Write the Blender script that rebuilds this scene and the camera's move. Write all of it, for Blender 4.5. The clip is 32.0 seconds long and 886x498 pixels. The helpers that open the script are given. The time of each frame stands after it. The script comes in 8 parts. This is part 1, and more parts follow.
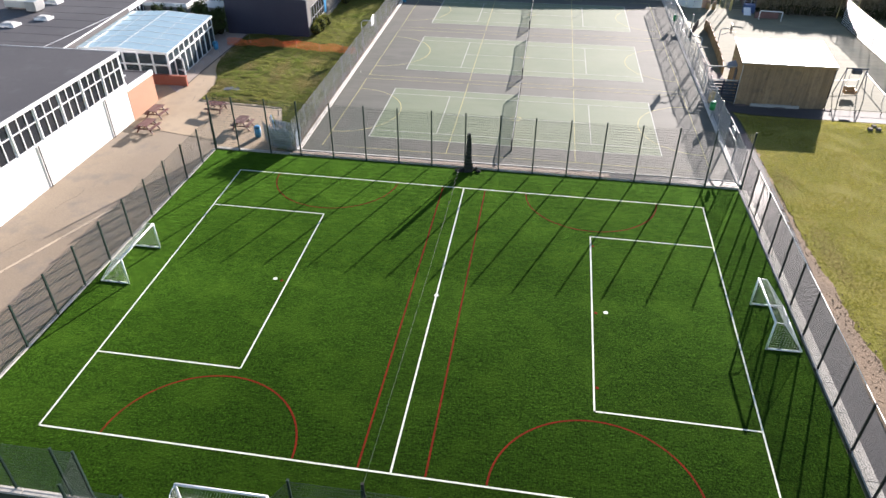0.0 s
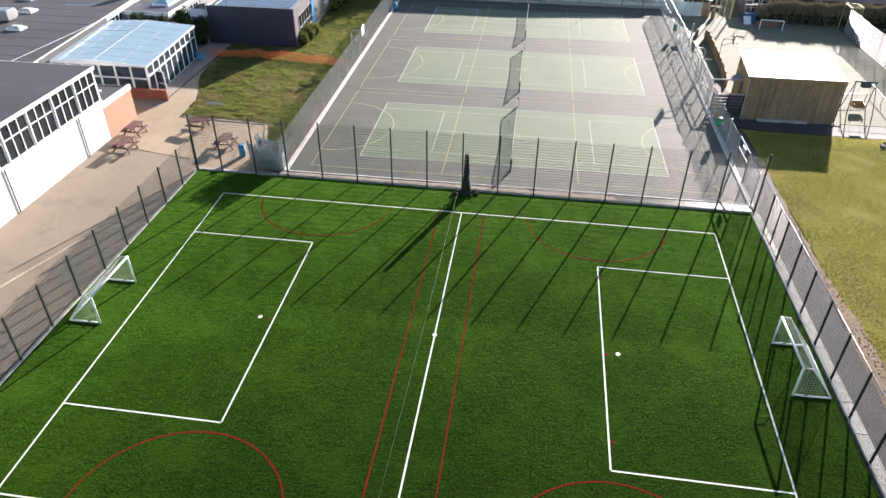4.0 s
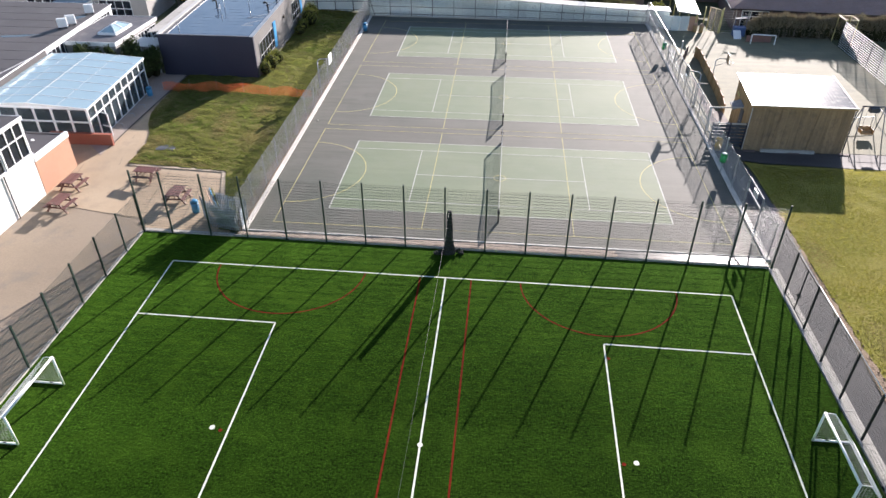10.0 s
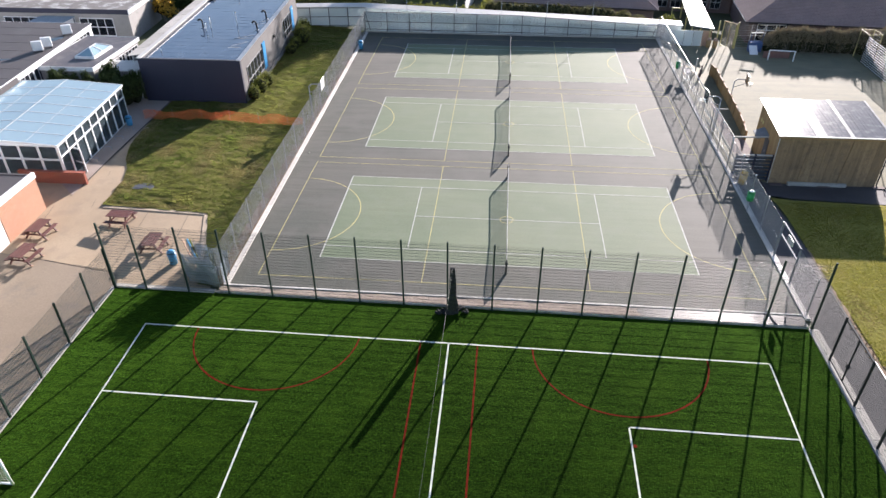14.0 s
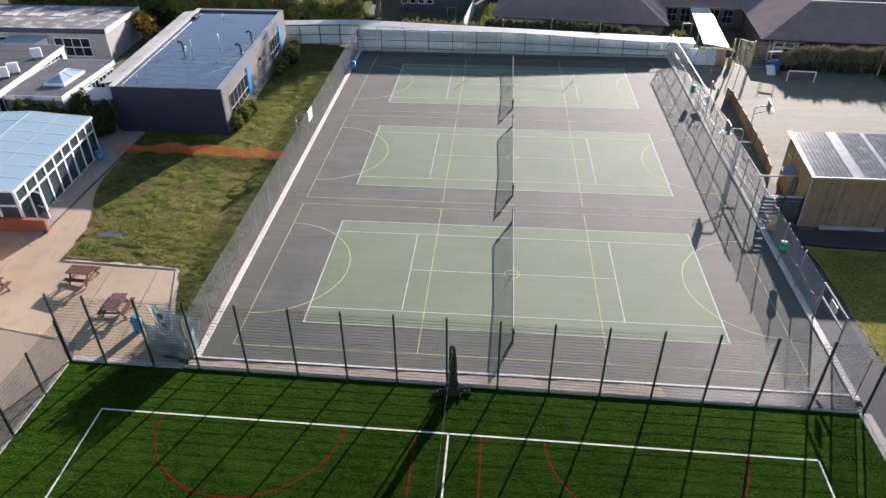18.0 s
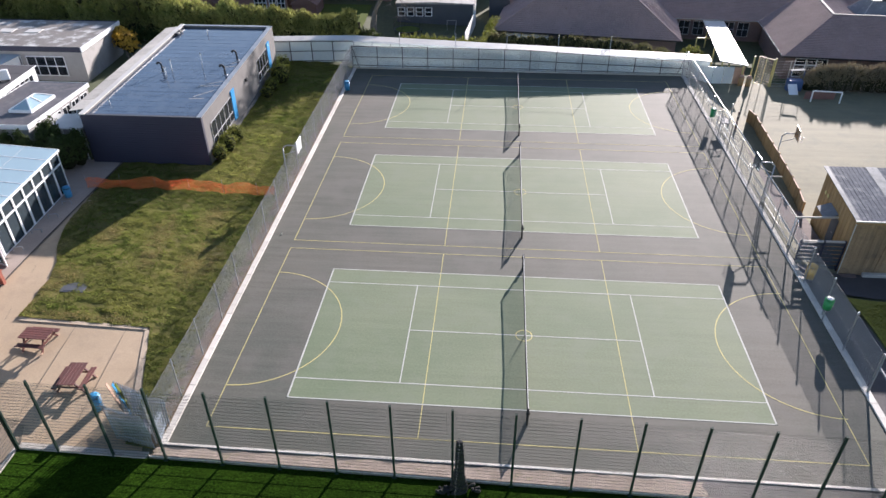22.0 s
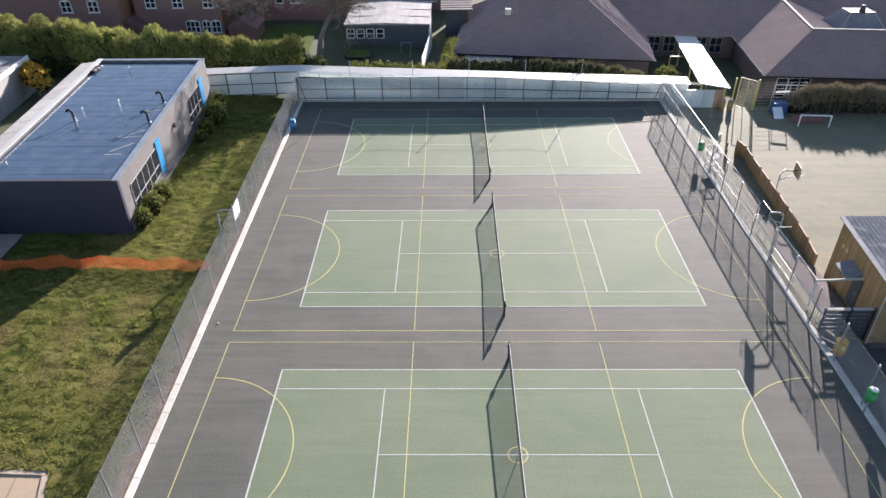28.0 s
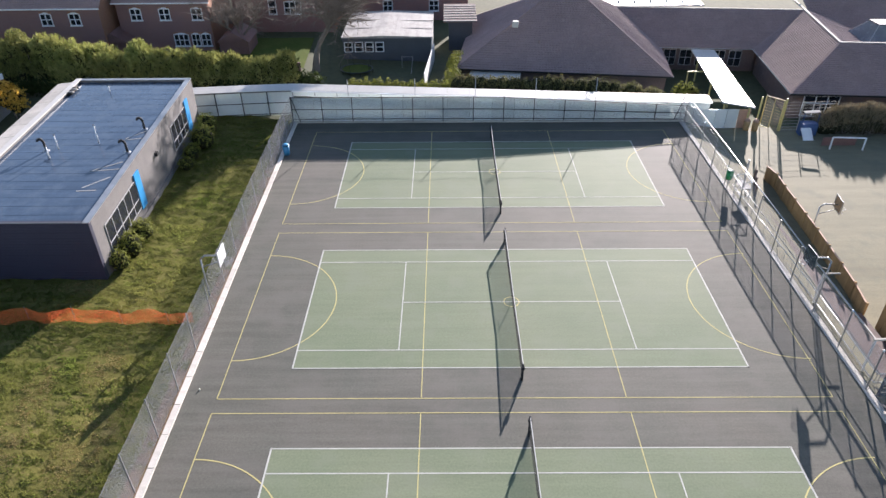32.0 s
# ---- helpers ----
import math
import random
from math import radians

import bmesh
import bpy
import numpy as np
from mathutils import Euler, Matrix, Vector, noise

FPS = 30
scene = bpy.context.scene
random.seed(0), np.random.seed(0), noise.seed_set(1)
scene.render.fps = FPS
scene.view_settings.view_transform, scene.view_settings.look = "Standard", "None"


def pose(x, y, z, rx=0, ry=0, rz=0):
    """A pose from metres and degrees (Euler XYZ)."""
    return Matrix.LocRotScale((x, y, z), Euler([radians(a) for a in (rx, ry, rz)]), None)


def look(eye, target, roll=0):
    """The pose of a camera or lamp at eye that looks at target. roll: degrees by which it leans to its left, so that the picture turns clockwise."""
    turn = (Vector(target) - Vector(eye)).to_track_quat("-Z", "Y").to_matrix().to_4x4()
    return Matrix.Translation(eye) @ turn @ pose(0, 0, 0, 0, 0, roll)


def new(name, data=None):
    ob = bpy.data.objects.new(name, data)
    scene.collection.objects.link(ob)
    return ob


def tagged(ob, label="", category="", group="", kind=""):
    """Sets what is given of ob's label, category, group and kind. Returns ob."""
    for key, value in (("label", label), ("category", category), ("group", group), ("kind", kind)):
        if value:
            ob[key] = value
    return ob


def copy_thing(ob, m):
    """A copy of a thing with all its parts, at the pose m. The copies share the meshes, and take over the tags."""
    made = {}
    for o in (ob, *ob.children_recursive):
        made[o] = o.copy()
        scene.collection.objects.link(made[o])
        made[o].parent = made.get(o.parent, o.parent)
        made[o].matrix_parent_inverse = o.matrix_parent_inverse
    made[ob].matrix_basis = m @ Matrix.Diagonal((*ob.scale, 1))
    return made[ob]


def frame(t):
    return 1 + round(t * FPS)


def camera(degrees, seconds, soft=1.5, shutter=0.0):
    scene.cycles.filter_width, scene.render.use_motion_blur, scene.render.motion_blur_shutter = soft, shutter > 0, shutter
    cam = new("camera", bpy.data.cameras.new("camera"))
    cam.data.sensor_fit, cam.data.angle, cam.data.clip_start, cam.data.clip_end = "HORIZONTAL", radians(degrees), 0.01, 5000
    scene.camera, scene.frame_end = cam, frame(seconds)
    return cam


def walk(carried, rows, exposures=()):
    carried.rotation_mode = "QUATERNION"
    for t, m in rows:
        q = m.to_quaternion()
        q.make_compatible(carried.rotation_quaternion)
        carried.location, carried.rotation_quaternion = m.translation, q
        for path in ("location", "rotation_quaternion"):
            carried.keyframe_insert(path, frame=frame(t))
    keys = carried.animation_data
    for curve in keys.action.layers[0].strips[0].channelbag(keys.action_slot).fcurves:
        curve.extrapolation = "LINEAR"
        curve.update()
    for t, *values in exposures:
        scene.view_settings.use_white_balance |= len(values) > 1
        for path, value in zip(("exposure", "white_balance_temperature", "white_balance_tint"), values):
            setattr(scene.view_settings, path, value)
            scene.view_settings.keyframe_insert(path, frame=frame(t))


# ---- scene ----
cam = camera(66.2, 32.0)
PATH = [
    (0, (1.835, -55.986, 24.492), (1.595, -54.358, 23.356), 0.2),
    (0.5, (1.64, -55.714, 24.443), (1.406, -54.084, 23.308), 0.4),
    (1, (1.615, -55.349, 24.416), (1.38, -53.719, 23.281), 0.3),
    (1.5, (1.508, -54.988, 24.399), (1.274, -53.358, 23.263), 0.4),
    (2, (1.436, -54.57, 24.361), (1.202, -52.94, 23.227), 0.3),
    (2.5, (1.312, -54.152, 24.374), (1.081, -52.521, 23.241), 0.4),
    (3, (1.311, -53.626, 24.362), (1.076, -51.995, 23.228), 0.2),
    (3.5, (1.072, -53.152, 24.341), (0.844, -51.519, 23.208), 0.4),
    (5.5, (0.67, -50.956, 24.37), (0.519, -49.314, 23.239), 0.4),
    (6, (0.691, -50.35, 24.406), (0.537, -48.709, 23.274), 0.2),
    (6.5, (0.458, -49.788, 24.404), (0.31, -48.145, 23.273), 0.3),
    (7, (0.385, -49.197, 24.411), (0.236, -47.553, 23.281), 0.3),
    (7.5, (0.278, -48.618, 24.494), (0.13, -46.976, 23.361), 0.2),
    (8, (0.155, -48.114, 24.505), (0.008, -46.471, 23.375), 0.2),
    (8.5, (0.125, -47.508, 24.55), (-0.024, -45.865, 23.419), 0.1),
    (9, (0.068, -46.933, 24.582), (-0.083, -45.29, 23.452), 0.1),
    (9.5, (-0.078, -46.368, 24.639), (-0.227, -44.725, 23.508), 0.1),
    (10, (-0.167, -45.779, 24.649), (-0.316, -44.134, 23.52), 0.1),
    (10.5, (-0.268, -45.169, 24.676), (-0.416, -43.524, 23.547), 0.1),
    (11, (-0.345, -44.527, 24.771), (-0.493, -42.883, 23.641), 0.0),
    (11.5, (-0.423, -43.869, 24.776), (-0.573, -42.224, 23.649), -0.0),
    (12, (-0.552, -43.17, 24.85), (-0.699, -41.526, 23.721), -0.0),
    (12.5, (-0.622, -42.481, 24.848), (-0.77, -40.836, 23.719), -0.1),
    (13, (-0.623, -41.775, 24.895), (-0.774, -40.131, 23.766), -0.2),
    (13.5, (-0.749, -41.068, 24.933), (-0.897, -39.423, 23.804), -0.2),
    (14, (-0.765, -40.363, 24.999), (-0.915, -38.719, 23.871), -0.3),
    (14.5, (-0.863, -39.62, 25.074), (-1.011, -37.976, 23.943), -0.3),
    (16.5, (-1.06, -36.682, 25.244), (-1.209, -35.038, 24.116), -0.4),
    (17, (-1.151, -35.938, 25.252), (-1.298, -34.293, 24.125), -0.4),
    (17.5, (-1.224, -35.183, 25.301), (-1.37, -33.538, 24.174), -0.4),
    (18, (-1.269, -34.446, 25.305), (-1.415, -32.8, 24.177), -0.4),
    (18.5, (-1.354, -33.698, 25.303), (-1.498, -32.052, 24.176), -0.4),
    (19, (-1.486, -32.918, 25.253), (-1.628, -31.271, 24.127), -0.4),
    (19.5, (-1.562, -32.205, 25.191), (-1.704, -30.557, 24.067), -0.4),
    (20, (-1.632, -31.458, 25.215), (-1.774, -29.811, 24.089), -0.4),
    (20.5, (-1.737, -30.775, 25.193), (-1.878, -29.128, 24.068), -0.4),
    (21, (-1.858, -30.117, 25.16), (-1.998, -28.468, 24.036), -0.4),
    (21.5, (-1.924, -29.481, 25.201), (-2.064, -27.833, 24.077), -0.4),
    (22, (-2.051, -28.749, 25.227), (-2.19, -27.101, 24.102), -0.4),
    (22.5, (-2.18, -28.033, 25.218), (-2.318, -26.385, 24.093), -0.4),
    (23, (-2.24, -27.321, 25.165), (-2.345, -25.67, 24.041), -0.4),
    (23.5, (-2.376, -26.613, 25.139), (-2.478, -24.962, 24.016), -0.4),
    (24, (-2.465, -25.91, 25.127), (-2.567, -24.258, 24.004), -0.5),
    (24.5, (-2.599, -25.216, 25.148), (-2.698, -23.564, 24.024), -0.4),
    (25, (-2.645, -24.527, 25.168), (-2.745, -22.876, 24.044), -0.5),
    (25.5, (-2.773, -23.745, 25.114), (-2.845, -22.092, 23.99), -0.5),
    (27.5, (-2.99, -21.059, 25.152), (-3.01, -19.404, 24.028), -0.5),
    (28, (-3.106, -20.389, 25.191), (-3.125, -18.734, 24.068), -0.5),
    (28.5, (-3.243, -19.729, 25.188), (-3.258, -18.074, 24.064), -0.4),
    (29, (-3.239, -19.101, 25.114), (-3.258, -17.444, 23.994), -0.5),
    (29.5, (-3.331, -18.459, 25.136), (-3.348, -16.803, 24.014), -0.5),
    (30, (-3.398, -17.792, 25.15), (-3.415, -16.137, 24.027), -0.6),
    (30.5, (-3.503, -17.177, 25.08), (-3.518, -15.52, 23.96), -0.5),
    (31, (-3.571, -16.505, 25.069), (-3.586, -14.849, 23.948), -0.5),
    (31.5, (-3.702, -15.855, 25.025), (-3.714, -14.199, 23.905), -0.5),
    (32, (-3.713, -15.182, 25.044), (-3.728, -13.526, 23.922), -0.6),
]
walk(cam, [(t, look(eye, target, roll)) for t, eye, target, roll in PATH], exposures=((0, 1.4, 6200, 18), (13, 1.36, 6100, 20), (19, 1.14, 6050, 21), (25, 1.38, 6080, 21), (32, 1.36, 6080, 21)))

# ---- world, sun ----
SUN = Vector((0.34, 0.893, 0.276)).normalized()
world = bpy.data.worlds.new("sky")
world.use_nodes = True
scene.world = world
wn = world.node_tree
bg = wn.nodes["Background"]
sky = wn.nodes.new("ShaderNodeTexSky")
sky.sky_type, sky.sun_disc = "NISHITA", False
sky.sun_elevation, sky.sun_rotation = math.asin(SUN.z), math.atan2(SUN.x, SUN.y)
sky.air_density, sky.dust_density = 1.1, 0.3
wn.links.new(sky.outputs[0], bg.inputs[0])
bg.inputs[1].default_value = 0.08
sun = new("sun", bpy.data.lights.new("sun", "SUN"))
sun.data.energy, sun.data.angle, sun.data.color = 6.3, radians(0.52), (1.0, 0.915, 0.79)
sun.matrix_world = look(SUN * 300, (0, 0, 0))


# ---- materials ----
def mat(name, a, b=None, rough=0.8, big=0.25, fine=14.0, bump=0.25, metal=0.0, vary=0.35, stain=None, amount=0.3, spread=0.6, piece=0.0, dist=0.02, spec=0.5, trans=0.0, gain=1.0, streak=0.0, along=(0.12, 2.2, 1.0)):
    """Two colours mixed at a large scale, grain at a fine one, stains of their own shape, relief."""
    m = bpy.data.materials.new(name)
    m.use_nodes = True
    t = m.node_tree
    N, L = t.nodes, t.links
    p = N["Principled BSDF"]
    p.inputs["Roughness"].default_value, p.inputs["Metallic"].default_value = rough, metal
    p.inputs["Specular IOR Level"].default_value = spec
    co = N.new("ShaderNodeTexCoord")

    def noise_at(scale, detail, rgh=0.6):
        n = N.new("ShaderNodeTexNoise")
        n.inputs["Scale"].default_value, n.inputs["Detail"].default_value, n.inputs["Roughness"].default_value = scale, detail, rgh
        L.new(co.outputs["Object"], n.inputs["Vector"])
        return n.outputs["Fac"]

    def ramp(src, lo, hi):
        r = N.new("ShaderNodeMapRange")
        r.inputs["From Min"].default_value, r.inputs["From Max"].default_value = lo, hi
        L.new(src, r.inputs["Value"])
        return r.outputs["Result"]

    def blend(fac, x, y, kind="MIX"):
        mx = N.new("ShaderNodeMix")
        mx.data_type, mx.blend_type = "RGBA", kind
        for sock, v in ((mx.inputs[0], fac), (mx.inputs[6], x), (mx.inputs[7], y)):
            if isinstance(v, (int, float)):
                sock.default_value = v
            elif isinstance(v, tuple):
                sock.default_value = (*v, 1)
            else:
                L.new(v, sock)
        return mx.outputs[2]

    b = b or tuple(c * 0.75 for c in a)
    col = blend(ramp(noise_at(big, 5), 0.32, 0.68), a, b)
    grain = noise_at(fine, 4, 0.7)
    mul = N.new("ShaderNodeMapRange")
    mul.inputs["From Min"].default_value, mul.inputs["From Max"].default_value = 0.25, 0.75
    mul.inputs["To Min"].default_value, mul.inputs["To Max"].default_value = 1 - vary, 1 + vary
    L.new(grain, mul.inputs["Value"])
    com = N.new("ShaderNodeCombineColor")
    for i in range(3):
        L.new(mul.outputs["Result"], com.inputs[i])
    col = blend(1.0, col, com.outputs[0], "MULTIPLY")
    if streak:
        mp = N.new("ShaderNodeMapping")
        mp.inputs["Scale"].default_value = along
        L.new(co.outputs["Object"], mp.inputs["Vector"])
        sn = N.new("ShaderNodeTexNoise")
        sn.inputs["Scale"].default_value, sn.inputs["Detail"].default_value, sn.inputs["Roughness"].default_value = 1.0, 6, 0.65
        L.new(mp.outputs[0], sn.inputs["Vector"])
        sr = N.new("ShaderNodeMapRange")
        sr.inputs["From Min"].default_value, sr.inputs["From Max"].default_value = 0.3, 0.7
        sr.inputs["To Min"].default_value, sr.inputs["To Max"].default_value = 1 - streak, 1 + streak
        L.new(sn.outputs["Fac"], sr.inputs["Value"])
        c3 = N.new("ShaderNodeCombineColor")
        for i in range(3):
            L.new(sr.outputs["Result"], c3.inputs[i])
        col = blend(1.0, col, c3.outputs[0], "MULTIPLY")
    if stain:
        s = N.new("ShaderNodeMath")
        s.operation = "MULTIPLY"
        s.inputs[1].default_value = amount
        L.new(ramp(noise_at(big * 3.1 + 0.05, 7, 0.65), spread - 0.07, spread + 0.07), s.inputs[0])
        col = blend(s.outputs[0], col, stain)
    if piece:
        oi = N.new("ShaderNodeObjectInfo")
        mr = N.new("ShaderNodeMapRange")
        mr.inputs["To Min"].default_value, mr.inputs["To Max"].default_value = 1 - piece, 1 + piece
        L.new(oi.outputs["Random"], mr.inputs["Value"])
        c2 = N.new("ShaderNodeCombineColor")
        for i in range(3):
            L.new(mr.outputs["Result"], c2.inputs[i])
        col = blend(1.0, col, c2.outputs[0], "MULTIPLY")
    L.new(col, p.inputs["Base Color"])
    if bump:
        bp = N.new("ShaderNodeBump")
        bp.inputs["Strength"].default_value, bp.inputs["Distance"].default_value = bump, dist
        L.new(grain, bp.inputs["Height"])
        L.new(bp.outputs[0], p.inputs["Normal"])
    if trans:
        tl, mx = N.new("ShaderNodeBsdfTranslucent"), N.new("ShaderNodeMixShader")
        L.new(blend(1.0, col, (gain, gain, gain), "MULTIPLY") if gain != 1.0 else col, tl.inputs[0])
        mx.inputs[0].default_value = trans
        L.new(p.outputs[0], mx.inputs[1])
        L.new(tl.outputs[0], mx.inputs[2])
        L.new(mx.outputs[0], N["Material Output"].inputs[0])
    return m


def brick_mat(name, c1, c2, mortar, bw=0.215, bh=0.065, gap=0.012, rough=0.9, axis="Y", bump=0.5):
    """Courses of bricks or tiles on an upright face (axis: the way along the courses)."""
    m = mat(name, c1, c2, rough=rough, big=0.6, fine=9, bump=0)
    t = m.node_tree
    N, L = t.nodes, t.links
    p = N["Principled BSDF"]
    base = p.inputs["Base Color"].links[0].from_socket
    co = N.new("ShaderNodeTexCoord")
    sep, com = N.new("ShaderNodeSeparateXYZ"), N.new("ShaderNodeCombineXYZ")
    L.new(co.outputs["Object"], sep.inputs[0])
    L.new(sep.outputs["Y" if axis == "Y" else "X"], com.inputs[0])
    L.new(sep.outputs["Z"], com.inputs[1])
    br = N.new("ShaderNodeTexBrick")
    br.inputs["Scale"].default_value = 1.0
    br.inputs["Brick Width"].default_value, br.inputs["Row Height"].default_value = bw + gap, bh + gap
    br.inputs["Mortar Size"].default_value = gap / 2
    L.new(com.outputs[0], br.inputs["Vector"])
    L.new(base, br.inputs["Color1"])
    br.inputs["Color2"].default_value = (*c2, 1)
    br.inputs["Mortar"].default_value = (*mortar, 1)
    L.new(br.outputs["Color"], p.inputs["Base Color"])
    bp = N.new("ShaderNodeBump")
    bp.inputs["Strength"].default_value, bp.inputs["Distance"].default_value, bp.invert = bump, 0.008, True
    L.new(br.outputs["Fac"], bp.inputs["Height"])
    L.new(bp.outputs[0], p.inputs["Normal"])
    return m


def glass_mat(name, tint, rough=0.05, clear=0.75):
    """A thin pane: part clear, part glossy."""
    m = bpy.data.materials.new(name)
    m.use_nodes = True
    t = m.node_tree
    N, L = t.nodes, t.links
    p = N["Principled BSDF"]
    p.inputs["Base Color"].default_value = (*tint, 1)
    p.inputs["Roughness"].default_value = rough
    tr = N.new("ShaderNodeBsdfTransparent")
    tr.inputs[0].default_value = (*[min(1.0, c * 1.5 + 0.3) for c in tint], 1)
    mx = N.new("ShaderNodeMixShader")
    mx.inputs[0].default_value = clear
    L.new(p.outputs[0], mx.inputs[1])
    L.new(tr.outputs[0], mx.inputs[2])
    L.new(mx.outputs[0], N["Material Output"].inputs[0])
    return m


TURF = mat("artificial_turf", (0.0082, 0.0208, 0.0019), (0.0122, 0.0292, 0.0029), streak=0.38, along=(1.9, 4.2, 1), rough=1.0, big=0.12, fine=9.0, bump=1.0, vary=1.0, dist=0.03, stain=(0.02, 0.044, 0.0042), amount=0.36, spread=0.56, spec=0.015)
# fibres catch low light along their length: a dark base with a green sheen of the same mottling
tn_ = TURF.node_tree
tp_ = tn_.nodes["Principled BSDF"]
tc_ = tp_.inputs["Base Color"].links[0].from_socket
for target, gain in (("Base Color", 0.42), ("Sheen Tint", 24.5)):
    mx_ = tn_.nodes.new("ShaderNodeMix")
    mx_.data_type, mx_.blend_type = "RGBA", "MULTIPLY"
    mx_.inputs[0].default_value = 1.0
    mx_.inputs[7].default_value = (gain, gain, gain, 1)
    tn_.links.new(tc_, mx_.inputs[6])
    tn_.links.new(mx_.outputs[2], tp_.inputs[target])
tp_.inputs["Sheen Weight"].default_value, tp_.inputs["Sheen Roughness"].default_value = 0.5, 0.45
ASPHALT = mat("court_asphalt", (0.079, 0.086, 0.072), (0.115, 0.109, 0.091), streak=0.16, rough=0.79, big=0.11, fine=9, bump=0.3, vary=0.22, stain=(0.13, 0.122, 0.108), amount=0.45, spread=0.54, spec=0.27)
COURT = mat("court_green_paint", (0.128, 0.165, 0.099), (0.166, 0.192, 0.12), streak=0.08, rough=0.79, big=0.13, fine=9, bump=0.25, vary=0.17, stain=(0.17, 0.196, 0.136), amount=0.5, spread=0.56, spec=0.27)
PATHASH = mat("path_asphalt", (0.062, 0.058, 0.062), (0.085, 0.079, 0.08), rough=0.8, big=0.4, fine=18, bump=0.4, vary=0.2, spec=0.25)
WHITE_LINE = mat("white_line_paint", (0.5, 0.5, 0.46), (0.38, 0.39, 0.355), rough=0.78, big=1.4, fine=30, bump=0.1, vary=0.12, spec=0.25)
TURF_LINE = mat("white_turf_fibre", (0.68, 0.7, 0.6), (0.55, 0.58, 0.47), rough=0.8, big=1.2, fine=26, bump=0.6, vary=0.22)
YELLOW_LINE = mat("yellow_line_paint", (0.52, 0.46, 0.19), (0.43, 0.385, 0.17), rough=0.78, big=1.1, fine=30, bump=0.1, vary=0.15, spec=0.2)
RED_LINE = mat("red_turf_fibre", (0.135, 0.011, 0.005), (0.085, 0.012, 0.005), rough=1.0, big=1.0, fine=22, bump=0.6, vary=0.4, spec=0.05)
PALE_KERB = mat("white_washed_kerb", (0.6, 0.57, 0.52), (0.5, 0.475, 0.43), rough=0.85, big=0.6, fine=12, bump=0.3, vary=0.12, stain=(0.36, 0.34, 0.3), amount=0.4, spread=0.6, piece=0.1)
CONCRETE = mat("kerb_concrete", (0.5, 0.47, 0.42), (0.4, 0.38, 0.34), rough=0.9, big=0.6, fine=12, bump=0.35, vary=0.15, stain=(0.25, 0.23, 0.2), amount=0.4, spread=0.6, piece=0.1)
KERB_PALE = mat("worn_patio_kerb", (0.46, 0.37, 0.27), (0.38, 0.3, 0.22), rough=0.9, big=0.8, fine=12, bump=0.35, vary=0.15, stain=(0.26, 0.22, 0.17), amount=0.4, spread=0.6)
YARD = mat("yard_paving", (0.218, 0.17, 0.12), (0.28, 0.223, 0.16), rough=0.9, big=0.12, fine=10, bump=0.35, vary=0.14, stain=(0.155, 0.135, 0.12), amount=0.55, spread=0.57)
PATIO = mat("patio_concrete", (0.35, 0.264, 0.172), (0.41, 0.315, 0.212), rough=0.9, big=0.2, fine=12, bump=0.3, vary=0.14, stain=(0.27, 0.21, 0.155), amount=0.45, spread=0.58)
BLOCK = mat("block_path", (0.29, 0.235, 0.2), (0.365, 0.3, 0.255), rough=0.9, big=0.35, fine=16, bump=0.4, vary=0.2)
LAWN = mat("lawn_soil_grass", (0.1, 0.104, 0.028), (0.145, 0.13, 0.04), rough=1.0, big=0.16, fine=9, bump=0.7, vary=0.35, dist=0.04, stain=(0.2, 0.155, 0.08), amount=0.45, spread=0.61, spec=0.05)
MOWN_LAWN = mat("mown_lawn_turf", (0.185, 0.178, 0.038), (0.235, 0.203, 0.052), rough=1.0, big=0.16, fine=6, bump=0.8, vary=0.3, dist=0.04, stain=(0.26, 0.2, 0.075), amount=0.4, spread=0.6, spec=0.05)
DRY_BLADES = mat("straw_coloured_grass_blades", (0.36, 0.29, 0.12), (0.28, 0.23, 0.1), rough=0.8, big=0.5, fine=3, bump=0, vary=0.3, spec=0.1, trans=0.4)
ROUGH_BLADES = mat("rough_grass_blades", (0.05, 0.071, 0.014), (0.088, 0.09, 0.025), rough=0.8, big=0.2, fine=2.2, bump=0, vary=0.38, stain=(0.105, 0.1, 0.034), amount=0.35, spread=0.59, spec=0.1, trans=0.5, gain=4.3)
BLADES = mat("grass_blades", (0.084, 0.088, 0.014), (0.115, 0.106, 0.022), rough=0.8, big=0.22, fine=3, bump=0, vary=0.3, stain=(0.125, 0.1, 0.032), amount=0.35, spread=0.58, spec=0.1, trans=0.55, gain=4.4)
EARTH = mat("bare_earth", (0.25, 0.17, 0.105), (0.18, 0.125, 0.078), rough=0.95, big=0.5, fine=7, bump=0.9, vary=0.3, dist=0.05)
GROUND = mat("rough_ground", (0.075, 0.08, 0.045), (0.06, 0.075, 0.03), rough=0.95, big=0.05, fine=2, bump=0.5, vary=0.3)
PLAY = mat("sand_dressed_carpet", (0.195, 0.182, 0.116), (0.158, 0.152, 0.098), rough=0.83, big=0.16, fine=10, bump=0.4, vary=0.18, streak=0.12, along=(0.15, 1.4, 1), stain=(0.115, 0.122, 0.087), amount=0.5, spread=0.57, spec=0.28)
GREEN_STEEL = mat("dark_green_coated_steel", (0.012, 0.03, 0.022), (0.018, 0.036, 0.028), rough=0.7, big=1, fine=20, bump=0.05, vary=0.15, spec=0.25)
BLACK_STEEL = mat("black_coated_steel", (0.02, 0.022, 0.024), (0.03, 0.03, 0.032), rough=0.7, big=1, fine=20, bump=0.05, vary=0.15, spec=0.25)
